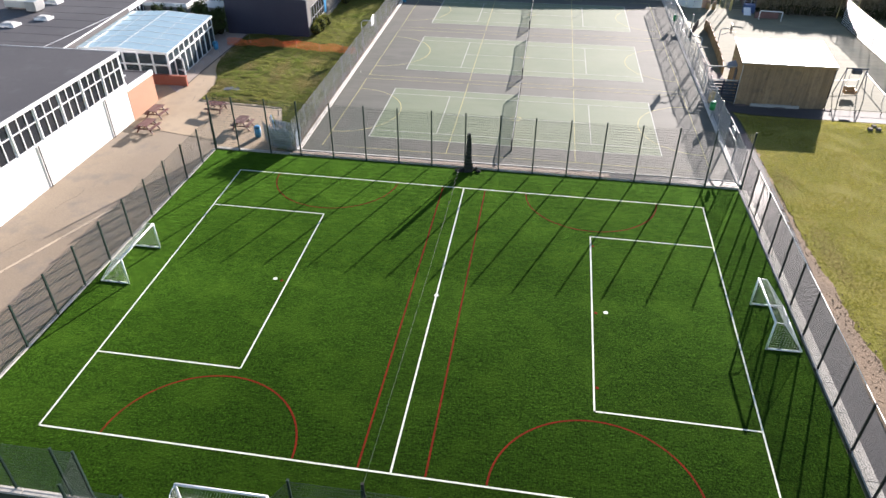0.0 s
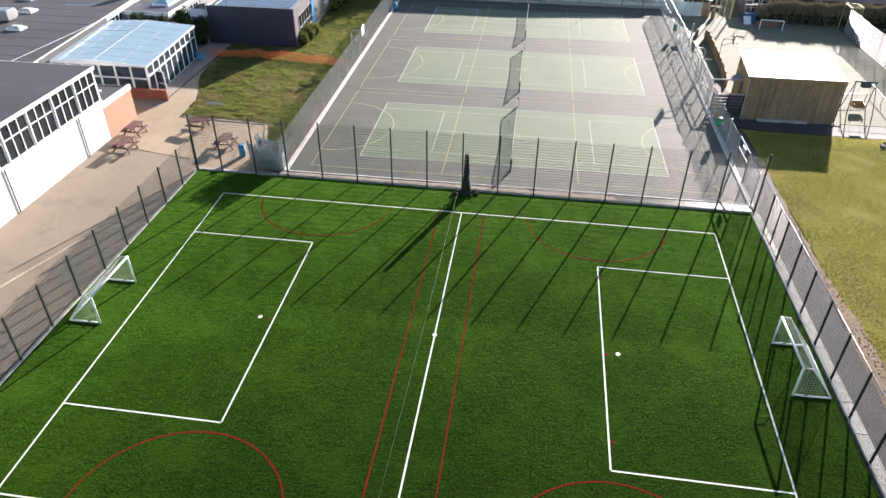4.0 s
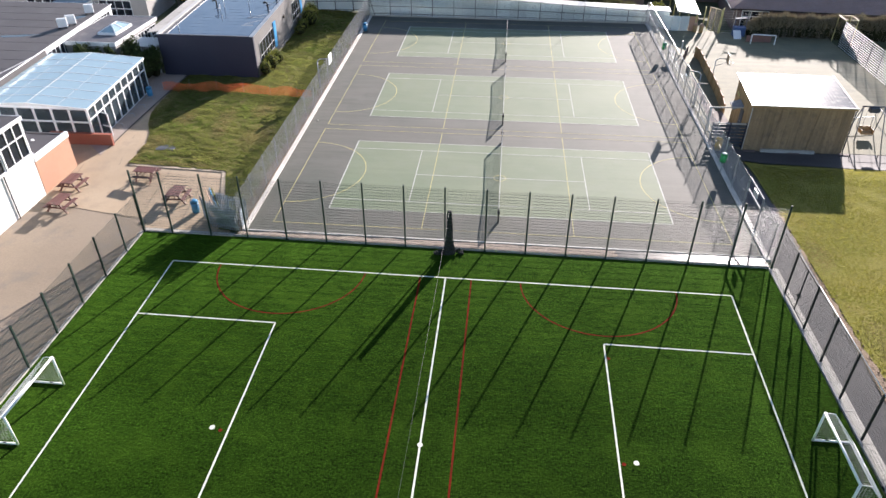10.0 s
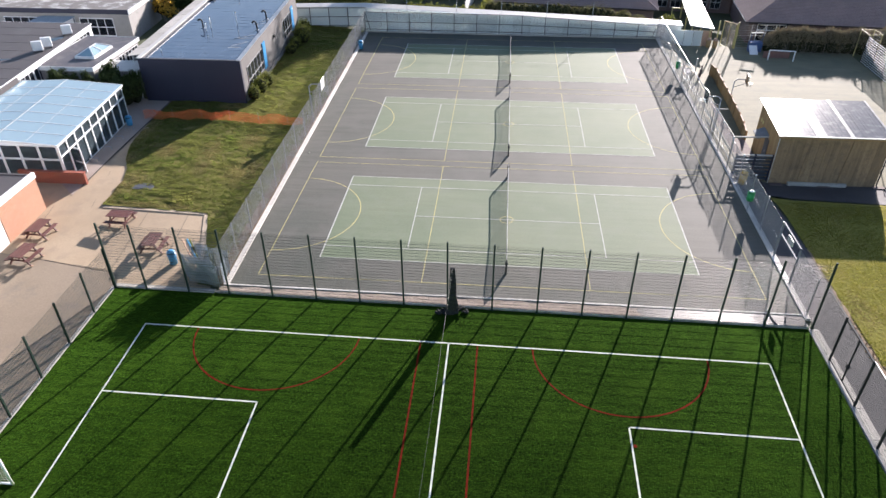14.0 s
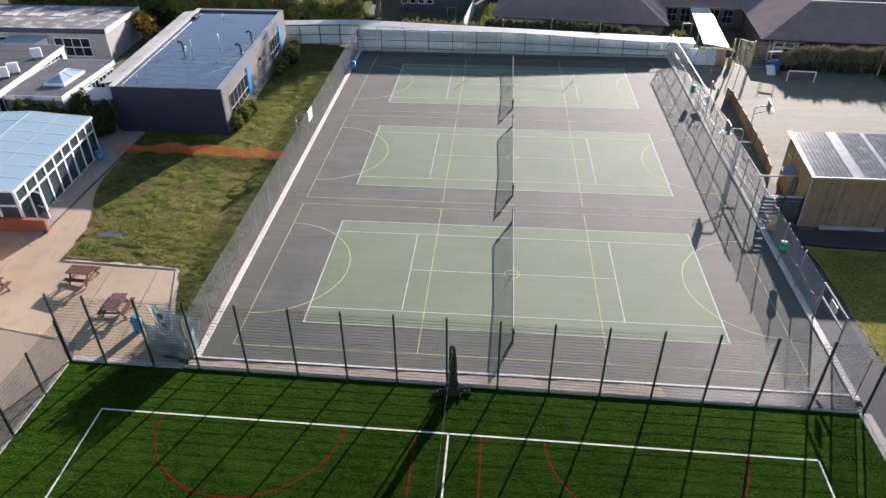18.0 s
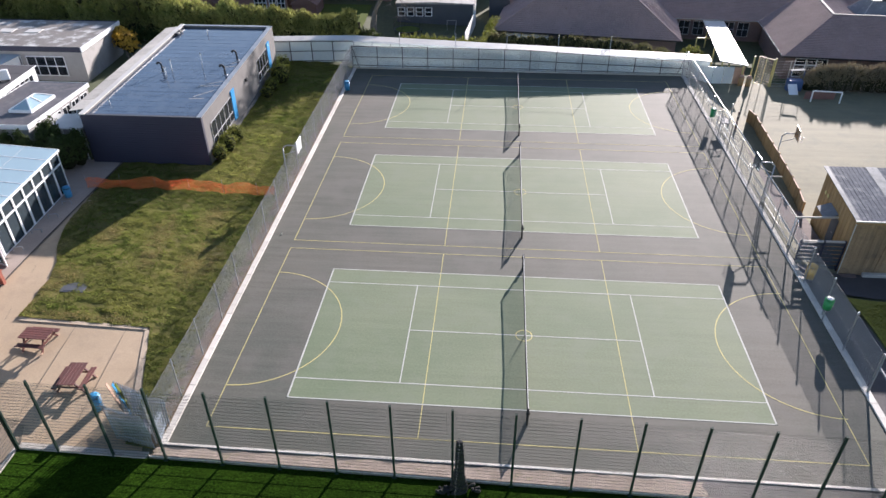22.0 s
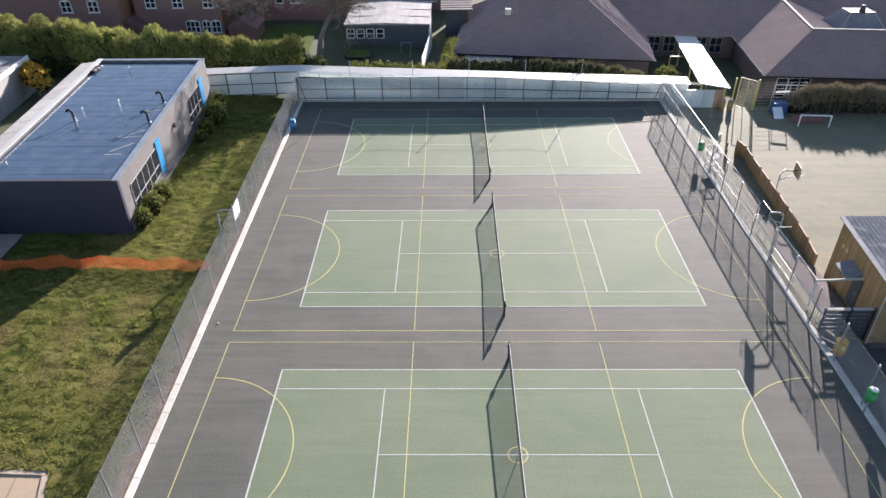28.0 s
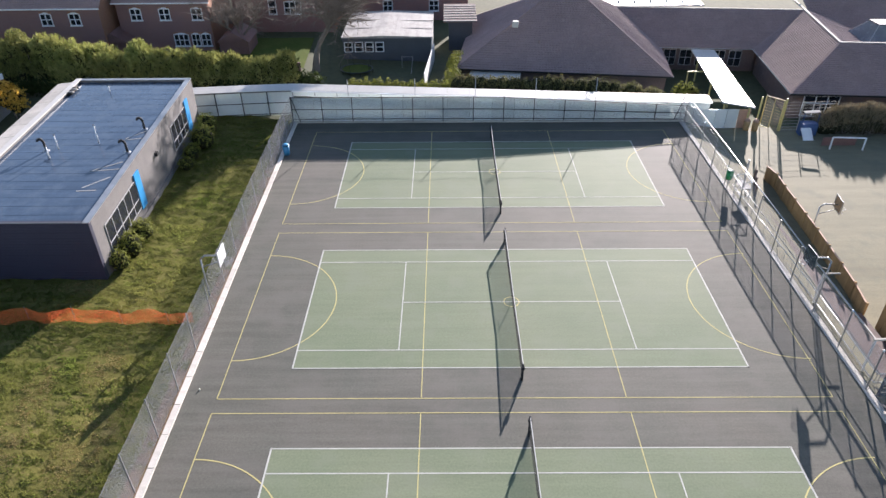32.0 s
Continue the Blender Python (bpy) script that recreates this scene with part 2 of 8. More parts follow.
WIRE = mat("coated_wire", (0.02, 0.036, 0.032), (0.03, 0.045, 0.04), rough=0.33, big=1, fine=20, bump=0, vary=0.1, spec=0.5)
CHAIN_WIRE = mat("dull_galvanised_wire", (0.42, 0.42, 0.42), (0.33, 0.33, 0.33), rough=0.5, big=1, fine=20, bump=0, vary=0.15, metal=0.3)
GALV = mat("galvanised_steel", (0.45, 0.46, 0.47), (0.33, 0.34, 0.35), rough=0.42, big=1.3, fine=22, bump=0.06, vary=0.15, metal=0.75)
PALE_GALV = mat("weathered_pale_galvanised_steel", (0.33, 0.38, 0.43), (0.26, 0.3, 0.35), rough=0.5, big=1.3, fine=22, bump=0.06, vary=0.15, metal=0.25)
ALU = mat("white_aluminium", (0.78, 0.79, 0.8), (0.68, 0.69, 0.7), rough=0.35, big=1.2, fine=15, bump=0.03, vary=0.06)
NETW = mat("white_net_cord", (0.6, 0.6, 0.58), (0.45, 0.45, 0.44), rough=0.85, big=1, fine=18, bump=0, vary=0.15)
NETB = mat("black_net_cord", (0.018, 0.02, 0.02), (0.03, 0.032, 0.03), rough=0.85, big=1, fine=18, bump=0, vary=0.2)
WHITE_RENDER = mat("white_painted_render", (0.8, 0.8, 0.78), (0.7, 0.7, 0.68), rough=0.75, big=0.3, fine=9, bump=0.12, vary=0.05, stain=(0.5, 0.49, 0.46), amount=0.25, spread=0.64)
UPVC = mat("white_upvc", (0.8, 0.81, 0.82), (0.72, 0.73, 0.74), rough=0.35, big=0.8, fine=12, bump=0.02, vary=0.04)
BRICK = brick_mat("orange_brick", (0.5, 0.255, 0.16), (0.43, 0.215, 0.135), (0.44, 0.36, 0.28))
BRICK_X = brick_mat("red_brick_garden_wall", (0.33, 0.085, 0.05), (0.27, 0.075, 0.045), (0.25, 0.18, 0.14), axis="X")
HOUSE_BRICK = brick_mat("dark_red_brick", (0.285, 0.15, 0.132), (0.23, 0.125, 0.115), (0.26, 0.2, 0.19), axis="X")
WING_BRICK = brick_mat("dull_brown_brick", (0.16, 0.108, 0.1), (0.125, 0.09, 0.086), (0.17, 0.14, 0.13), axis="X")
HOUSE_SIDE = brick_mat("light_red_brick", (0.34, 0.17, 0.1), (0.28, 0.13, 0.08), (0.3, 0.22, 0.16))
FELT = mat("dark_roof_felt", (0.05, 0.046, 0.05), (0.068, 0.062, 0.065), rough=0.7, big=0.12, fine=8, bump=0.2, vary=0.12, stain=(0.11, 0.11, 0.115), amount=0.35, spread=0.62)
BLUE_FELT = mat("wet_blue_grey_roof_felt", (0.055, 0.082, 0.125), (0.042, 0.064, 0.1), rough=0.11, big=0.22, fine=6, bump=0.02, vary=0.14, streak=0.2, along=(0.12, 1.6, 1), stain=(0.085, 0.11, 0.145), amount=0.6, spread=0.55, spec=0.75)
OLD_FELT = mat("patched_roof_felt", (0.15, 0.135, 0.12), (0.21, 0.19, 0.17), rough=0.6, big=0.25, fine=6, bump=0.2, vary=0.2, stain=(0.58, 0.58, 0.56), amount=0.85, spread=0.575)
NAVY = mat("navy_painted_wall", (0.019, 0.021, 0.044), (0.024, 0.027, 0.052), rough=0.7, big=0.4, fine=9, bump=0.15, vary=0.1)
GREY_RENDER = mat("grey_pebbledash", (0.158, 0.15, 0.147), (0.12, 0.116, 0.114), rough=0.95, big=0.5, fine=22, bump=0.5, vary=0.18, stain=(0.1, 0.097, 0.095), amount=0.4, spread=0.6)
WOOD = mat("weathered_shed_boards", (0.32, 0.22, 0.125), (0.25, 0.172, 0.1), rough=0.85, big=0.5, fine=13, bump=0.3, vary=0.24, piece=0.07, streak=0.25, along=(3.0, 3.0, 0.25), stain=(0.13, 0.095, 0.07), amount=0.5, spread=0.58)
FENCE_WOOD = mat("golden_timber", (0.36, 0.23, 0.1), (0.27, 0.17, 0.075), rough=0.8, big=0.8, fine=13, bump=0.3, vary=0.2, piece=0.16)
TABLE_WOOD = mat("red_brown_stained_timber", (0.12, 0.04, 0.032), (0.09, 0.034, 0.028), rough=0.6, big=2, fine=14, bump=0.2, vary=0.2, piece=0.15)
CUT_WOOD = mat("pale_sawn_timber", (0.5, 0.33, 0.24), (0.4, 0.26, 0.19), rough=0.8, big=2, fine=14, bump=0.2, vary=0.15)
DECK = mat("grey_brown_deck_boards", (0.15, 0.11, 0.1), (0.115, 0.085, 0.08), rough=0.85, big=0.8, fine=12, bump=0.3, vary=0.2, piece=0.12)
TILE = mat("brown_concrete_roof_tiles", (0.35, 0.25, 0.232), (0.285, 0.21, 0.198), rough=0.9, big=0.35, fine=8, bump=0.3, vary=0.22, stain=(0.42, 0.31, 0.28), amount=0.4, spread=0.6, spec=0.25)
LIGHT_ROOF = mat("pale_sheet_roof", (0.54, 0.53, 0.5), (0.45, 0.44, 0.41), rough=0.5, big=0.3, fine=7, bump=0.1, vary=0.08, stain=(0.4, 0.39, 0.36), amount=0.4, spread=0.6)
HUT_FELT = mat("wet_mineral_felt", (0.1, 0.105, 0.118), (0.14, 0.145, 0.16), rough=0.18, spec=0.095, big=0.5, fine=9, bump=0.03, vary=0.16, stain=(0.3, 0.3, 0.3), amount=0.5, spread=0.58)
HUT_TRIM = mat("pale_capping_felt", (0.36, 0.36, 0.35), (0.28, 0.28, 0.27), rough=0.24, spec=0.1, big=0.5, fine=9, bump=0.05, vary=0.2, stain=(0.16, 0.16, 0.16), amount=0.5, spread=0.56)
WET_FELT = mat("damp_roof_felt", (0.1, 0.098, 0.108), (0.075, 0.073, 0.082), rough=0.6, big=0.4, fine=6, bump=0.1, vary=0.2, stain=(0.19, 0.18, 0.175), amount=0.5, spread=0.57, spec=0.3)
SHEDROOF = mat("grey_mineral_felt", (0.16, 0.17, 0.19), (0.21, 0.22, 0.24), rough=0.72, spec=0.25, big=0.5, fine=9, bump=0.2, vary=0.14, stain=(0.4, 0.4, 0.4), amount=0.45, spread=0.6)
BLUE_PLASTIC = mat("blue_plastic", (0.04, 0.26, 0.48), (0.04, 0.22, 0.42), rough=0.4, big=1, fine=9, bump=0.03, vary=0.08)
GREEN_PLASTIC = mat("green_plastic", (0.03, 0.33, 0.1), (0.025, 0.27, 0.085), rough=0.4, big=1, fine=9, bump=0.03, vary=0.08)
YELLOW_PLASTIC = mat("yellow_plastic", (0.62, 0.38, 0.03), (0.52, 0.3, 0.03), rough=0.4, big=1, fine=9, bump=0.03, vary=0.08)
SEAT_TAN = mat("tan_plastic", (0.45, 0.26, 0.11), (0.38, 0.22, 0.1), rough=0.5, big=1, fine=9, bump=0.03, vary=0.1)
ORANGE = mat("orange_barrier_plastic", (0.8, 0.19, 0.045), (0.68, 0.15, 0.04), rough=0.6, big=1.2, fine=12, bump=0.05, vary=0.12)
BLUE_PAINT = mat("bright_blue_panel", (0.02, 0.25, 0.55), (0.02, 0.22, 0.48), rough=0.5, big=1, fine=9, bump=0.04, vary=0.08)
YELLOW_PAINT = mat("yellow_painted_timber", (0.58, 0.5, 0.2), (0.46, 0.4, 0.17), rough=0.6, big=1, fine=9, bump=0.1, vary=0.15)
MAROON = mat("maroon_board", (0.2, 0.11, 0.1), (0.16, 0.09, 0.08), rough=0.7, big=1, fine=9, bump=0.1, vary=0.15)
PUDDLE = mat("standing_rainwater", (0.03, 0.032, 0.036), (0.04, 0.042, 0.046), rough=0.04, big=0.6, fine=5, bump=0.02, vary=0.1, spec=0.6)
# near-black colour stands for the lack of light in rooms, recesses and openings
DARK = mat("painted_unlit_dark", (0.02, 0.021, 0.024), (0.03, 0.03, 0.033), rough=0.8, big=0.5, fine=6, bump=0, vary=0.2)
POLY = glass_mat("blue_polycarbonate", (0.38, 0.51, 0.58), rough=0.14, clear=0.35)
GREY_POLY = glass_mat("grey_polycarbonate", (0.4, 0.47, 0.52), rough=0.25, clear=0.25)
POLY_BLUE = mat("faded_blue_plastic", (0.05, 0.1, 0.24), (0.04, 0.085, 0.2), rough=0.6, big=1, fine=9, bump=0.05, vary=0.12)
PALE_RENDER = mat("pale_grey_render", (0.36, 0.35, 0.34), (0.3, 0.29, 0.28), rough=0.95, big=0.5, fine=22, bump=0.4, vary=0.2, stain=(0.22, 0.21, 0.2), amount=0.4, spread=0.6)
PANEL = mat("milky_polycarbonate", (0.8, 0.83, 0.8), (0.72, 0.78, 0.78), rough=0.3, big=0.35, fine=6, bump=0.04, vary=0.08, piece=0.1, trans=0.14)
ROOM = mat("pale_indoor_floor", (0.34, 0.33, 0.31), (0.27, 0.265, 0.25), rough=0.6, big=0.5, fine=8, bump=0.05, vary=0.1)
CLEAR = glass_mat("clear_glazing", (0.1, 0.13, 0.15), rough=0.04, clear=0.62)
MULLION = mat("grey_window_frame", (0.42, 0.42, 0.42), (0.34, 0.34, 0.34), rough=0.5, big=0.8, fine=12, bump=0.02, vary=0.06)
GLASS = glass_mat("window_glass", (0.03, 0.035, 0.045), rough=0.05, clear=0.3)
BARK = mat("grey_bark", (0.22, 0.185, 0.155), (0.155, 0.13, 0.11), rough=0.95, big=1.2, fine=12, bump=0.8, vary=0.3)
LEAF = mat("olive_hedge_leaves", (0.19, 0.215, 0.06), (0.34, 0.325, 0.11), rough=0.85, spec=0.15, big=0.35, fine=2.5, bump=0, vary=0.45, stain=(0.42, 0.4, 0.14), amount=0.45, spread=0.58, trans=0.3, piece=0.28)
# evergreen shrubs' own colour; also paints the shade low in the tall hedge
LEAF_D = mat("dark_evergreen_and_shade_leaves", (0.04, 0.06, 0.02), (0.06, 0.08, 0.024), rough=0.85, spec=0.12, big=0.5, fine=3, bump=0, vary=0.4, trans=0.25)
LEAF_Y = mat("yellow_autumn_leaves", (0.72, 0.48, 0.07), (0.62, 0.38, 0.05), rough=0.6, big=0.8, fine=4, bump=0, vary=0.3, trans=0.6)
LEAF_G = mat("yellow_green_hedge_leaves", (0.2, 0.21, 0.045), (0.14, 0.16, 0.032), rough=0.85, spec=0.15, big=0.6, fine=3, bump=0, vary=0.35, trans=0.35)
LEAF_O = mat("dull_olive_hedge_leaves", (0.11, 0.115, 0.045), (0.165, 0.15, 0.062), rough=0.85, spec=0.15, big=0.5, fine=3, bump=0, vary=0.35, trans=0.35)
LEAF_B = mat("brown_winter_hedge", (0.2, 0.165, 0.115), (0.27, 0.23, 0.14), rough=0.85, big=0.5, fine=4, bump=0, vary=0.35, trans=0.12)
GARDEN = mat("shaded_garden_grass", (0.07, 0.1, 0.025), (0.1, 0.12, 0.035), rough=1.0, big=0.3, fine=8, bump=0.6, vary=0.3, spec=0.05)
GREY_BOARD = mat("blue_grey_cladding", (0.06, 0.068, 0.085), (0.05, 0.057, 0.07), rough=0.7, big=0.5, fine=9, bump=0.2, vary=0.12)
CLOTH = mat("black_netting_bundle", (0.014, 0.015, 0.015), (0.024, 0.024, 0.024), rough=0.95, big=2, fine=12, bump=0.6, vary=0.3)

# near-black colour paints in the shade deep inside hedges and shrubs
DEEP_SHADE = mat("painted_twig_shade", (0.022, 0.024, 0.014), (0.034, 0.036, 0.018), rough=1.0, big=0.8, fine=5, bump=0.8, vary=0.4, spec=0.05)
CABIN_ROOF = mat("worn_cabin_roof_sheet", (0.36, 0.35, 0.33), (0.27, 0.26, 0.25), rough=0.6, big=0.35, fine=6, bump=0.1, vary=0.15, streak=0.2, along=(2.2, 0.2, 1), stain=(0.2, 0.19, 0.18), amount=0.5, spread=0.56, spec=0.3)
DUSTY_SOIL = mat("dusty_soil_and_grit", (0.28, 0.235, 0.2), (0.2, 0.162, 0.135), rough=0.95, big=0.9, fine=8, bump=0.8, vary=0.3, dist=0.04, stain=(0.16, 0.15, 0.08), amount=0.5, spread=0.6, spec=0.15)
DAMP_CONCRETE = mat("damp_trowelled_concrete", (0.062, 0.06, 0.06), (0.088, 0.084, 0.082), rough=0.29, big=0.5, fine=8, bump=0.03, vary=0.16, stain=(0.11, 0.1, 0.092), amount=0.4, spread=0.57, spec=0.03)
LITTER = mat("dead_leaf_litter", (0.23, 0.155, 0.1), (0.13, 0.095, 0.066), rough=0.95, big=1.4, fine=11, bump=0.9, vary=0.5, dist=0.04, stain=(0.09, 0.1, 0.03), amount=0.6, spread=0.58, spec=0.1)
TIMBER_EDGE = mat("dark_edging_timber", (0.07, 0.06, 0.052), (0.05, 0.044, 0.04), rough=0.9, big=1, fine=14, bump=0.3, vary=0.25)
DARK_JOINT = mat("dark_soil_in_joints", (0.15, 0.13, 0.105), (0.18, 0.16, 0.12), rough=0.95, big=1.5, fine=14, bump=0.4, vary=0.35)


# ---- builders ----
class Shape:
    """Plain lists of corners and faces."""

    def __init__(self):
        self.v, self.f = [], []

    def add(self, verts, faces):
        n = len(self.v)
        self.v += [tuple(p) for p in verts]
        self.f += [tuple(i + n for i in face) for face in faces]
        return self

    def box(self, x0, x1, y0, y1, z0, z1):
        return self.add([(x0, y0, z0), (x1, y0, z0), (x1, y1, z0), (x0, y1, z0), (x0, y0, z1), (x1, y0, z1), (x1, y1, z1), (x0, y1, z1)],
                        [(3, 2, 1, 0), (4, 5, 6, 7), (0, 1, 5, 4), (1, 2, 6, 5), (2, 3, 7, 6), (3, 0, 4, 7)])

    def beam(self, p, q, w, h=None, caps=True):
        """A bar from p to q, w wide sideways and h high."""
        p, q, h = Vector(p), Vector(q), h or w
        d = (q - p).normalized()
        side = d.cross(Vector((0, 0, 1)))
        side = side.normalized() if side.length > 1e-4 else Vector((1, 0, 0))
        up = side.cross(d).normalized()
        a, b = side * (w / 2), up * (h / 2)
        vs = [e + s for e in (p, q) for s in (-a - b, a - b, a + b, -a + b)]
        fs = [(0, 1, 5, 4), (1, 2, 6, 5), (2, 3, 7, 6), (3, 0, 4, 7)] + ([(3, 2, 1, 0), (4, 5, 6, 7)] if caps else [])
        return self.add(vs, fs)

    def tube(self, p, q, r, n=8, r2=None, caps=True):
        p, q, r2 = Vector(p), Vector(q), r if r2 is None else r2
        d = (q - p).normalized()
        side = d.cross(Vector((0, 0, 1)))
        side = side.normalized() if side.length > 1e-4 else Vector((1, 0, 0))
        up = side.cross(d)
        ring = [(math.cos(2 * math.pi * i / n), math.sin(2 * math.pi * i / n)) for i in range(n)]
        vs = [p + side * (c * r) + up * (s * r) for c, s in ring] + [q + side * (c * r2) + up * (s * r2) for c, s in ring]
        fs = [(i, (i + 1) % n, n + (i + 1) % n, n + i) for i in range(n)]
        if caps:
            fs += [tuple(range(n - 1, -1, -1)), tuple(range(n, 2 * n))]
        return self.add(vs, fs)

    def path(self, pts, r, n=8):
        for a, b in zip(pts, pts[1:]):
            self.tube(a, b, r, n)
        return self

    def prism(self, pts, z0, z1):
        """An outline in plan, counter-clockwise, from z0 to z1."""
        n = len(pts)
        vs = [(x, y, z0) for x, y in pts] + [(x, y, z1) for x, y in pts]
        return self.add(vs, [tuple(range(n - 1, -1, -1)), tuple(range(n, 2 * n))] + [(i, (i + 1) % n, n + (i + 1) % n, n + i) for i in range(n)])

    def wall(self, pts, d):
        """A flat upright or sloping outline, given a thickness along d."""
        n, d = len(pts), Vector(d)
        vs = [Vector(p) for p in pts] + [Vector(p) + d for p in pts]
        return self.add(vs, [tuple(range(n)), tuple(range(2 * n - 1, n - 1, -1))] + [(i, n + i, n + (i + 1) % n, (i + 1) % n) for i in range(n)])

    def data(self, name, material, smooth=False, bevel=0.0, fix=False):
        me = bpy.data.meshes.new(name)
        me.from_pydata(self.v, [], self.f)
        if bevel or fix:
            bm = bmesh.new()
            bm.from_mesh(me)
            bmesh.ops.recalc_face_normals(bm, faces=bm.faces)
            if bevel:
                bmesh.ops.bevel(bm, geom=bm.edges, offset=bevel, segments=1, affect="EDGES", clamp_overlap=True)
            bm.to_mesh(me)
            bm.free()
        me.materials.append(material)
        if smooth:
            me.polygons.foreach_set("use_smooth", [True] * len(me.polygons))
        me.update()
        return me


ORIGIN, SKEW = {}, {}


def thing(name, label, category, at=(0, 0, 0), group="", kind="", turn=0):
    ob = new(name)
    ob.empty_display_size = 0.2
    ob.matrix_world = pose(*at, 0, 0, turn)
    ORIGIN[ob] = Vector(at)
    return tagged(ob, label, category, group, kind)


def part(name, shape, material, parent, label="", world_space=True, smooth=False, bevel=0.0, kind="", fix=True):
    """One mesh under a thing or under a part. world_space: its corners are given in the world's metres."""
    if parent in SKEW:
        k, a, b = SKEW[parent]
        shape.v = [(x + a * (y - k), y, z + (b * (y - k) if z > 0.5 else 0)) for x, y, z in shape.v]
    if world_space and parent in ORIGIN and ORIGIN[parent].length:
        o = ORIGIN[parent]
        shape.v = [(x - o.x, y - o.y, z - o.z) for x, y, z in shape.v]
    ob = new(name, shape.data(name, material, smooth, bevel, fix))
    ob.parent = parent
    ORIGIN[ob] = ORIGIN.get(parent, Vector())
    if parent in SKEW:
        SKEW[ob] = SKEW[parent]
    return tagged(ob, label, kind=kind)


def piece(name, me, parent, at=(0, 0, 0), turn=0, scale=(1, 1, 1), label=""):
    """A part on shared mesh data, placed in its parent's own space."""
    ob = new(name, me)
    ob.parent = parent
    ob.matrix_basis = pose(*at, 0, 0, turn) @ Matrix.Diagonal((*scale, 1))
    return tagged(ob, label)


def solo(name, shape, material, label, category, group="", kind="", smooth=False, bevel=0.0, fix=True):
    return tagged(new(name, shape.data(name, material, smooth, bevel, fix)), label, category, group, kind)


def clamp01(v, a, b):
    t = min(1.0, max(0.0, (v - a) / (b - a)))
    return t * t * (3 - 2 * t)


def gz(x, y):
    """The lie of the land: level courts and pitch, rising to the west, falling to the north-east."""
    n = clamp01(y, -8, 6)
    west = 0.45 * clamp01(-x, 17.9, 27) * n + 0.2 * clamp01(-x, 24.5, 30) * (1 - n)
    east = -0.8 * clamp01(x, 17.4, 20.5) * clamp01(y, 2, 8)
    north = -0.35 - 0.85 * max(-1.0, min(1.0, x / 20.0))
    k = clamp01(y, 42.4, 45)
    return (west + east) * (1 - k) + north * k


def sheet(name, outline, dz, material, label, category, step=1.5, kind="structure", wave=0.0, parent=None):
    """A surface over the land inside an outline."""
    from mathutils import geometry
    pts, n = [], len(outline)
    for i in range(n):
        a, b = Vector(outline[i]), Vector(outline[(i + 1) % n])
        k = max(1, int((b - a).length / step))
        pts += [a.lerp(b, j / k) for j in range(k)]
    m = len(pts)
    xs, ys = [p.x for p in pts], [p.y for p in pts]
    grid = []
    for i in range(int((max(xs) - min(xs)) / step)):
        for j in range(int((max(ys) - min(ys)) / step)):
            grid.append(Vector((min(xs) + (i + 0.5) * step, min(ys) + (j + 0.5) * step)))
    vs, _, fs, *_ = geometry.delaunay_2d_cdt(pts + grid, [], [list(range(m))], 1, 1e-4)
    s = Shape()
    s.v = [(p.x, p.y, gz(p.x, p.y) + dz + (wave(p.x, p.y) if callable(wave) else wave * noise.noise((p.x * 0.6, p.y * 0.6, 3)))) for p in vs]
    s.f = [tuple(f) for f in fs]
    me = s.data(name, material, smooth=True, fix=True)
    if sum(p.normal.z for p in me.polygons) < 0:
        me.flip_normals()
    ob = new(name, me)
    if parent:
        ob.parent = parent
    return tagged(ob, label, category, kind=kind)


def strip(pts, width, z, closed=False):
    """A flat line of paint along points."""
    s = Shape()
    for a, b in zip(pts, pts[1:]):
        a, b = Vector((*a, 0)), Vector((*b, 0))
        d = (b - a).normalized()
        o = Vector((-d.y, d.x, 0)) * (width / 2)
        e = d * (width / 2)
        s.add([(p.x, p.y, z) for p in (a - e - o, b + e - o, b + e + o, a - e + o)], [(0, 1, 2, 3)])
    return s


def arc(cx, cy, r, a0, a1, width, z, n=40, ry=None):
    s, ry = Shape(), ry or r
    for i in range(n):
        q = []
        for a, k in ((a0 + (a1 - a0) * i / n, -1), (a0 + (a1 - a0) * (i + 1) / n, -1), (a0 + (a1 - a0) * (i + 1) / n, 1), (a0 + (a1 - a0) * i / n, 1)):
            q.append((cx + (r + k * width / 2) * math.cos(radians(a)), cy + (ry + k * width / 2) * math.sin(radians(a)), z))
        s.add(q, [(3, 2, 1, 0) if a1 > a0 else (0, 1, 2, 3)])
    return s


def leaves(s, rng, centre, size, count, leaf, rough=0.25, shell=0.55):
    """Leaves scattered through an uneven lump."""
    cx, cy, cz = centre
    for _ in range(count):
        d = Vector((rng.gauss(0, 1), rng.gauss(0, 1), rng.gauss(0, 1))).normalized()
        if d.z < -0.35:
            d.z = -d.z
        k = (shell + (1 - shell) * rng.random()) * (1 + rough * 2 * noise.noise(Vector((d.x * 2.3 + cx, d.y * 2.3 + cy, d.z * 2.3))))
        p = Vector((cx + d.x * size[0] * k, cy + d.y * size[1] * k, cz + d.z * size[2] * k))
        u = Vector((rng.gauss(0, 1), rng.gauss(0, 1), rng.gauss(0, 1))).normalized()
        w = u.cross(d + Vector((0.1, 0.2, 0.3))).normalized()
        a, b = u * leaf * rng.uniform(0.6, 1.3), w * leaf * rng.uniform(0.35, 0.7)
        s.add([p - a, p + b, p + a, p - b], [(0, 1, 2, 3)])
    return s


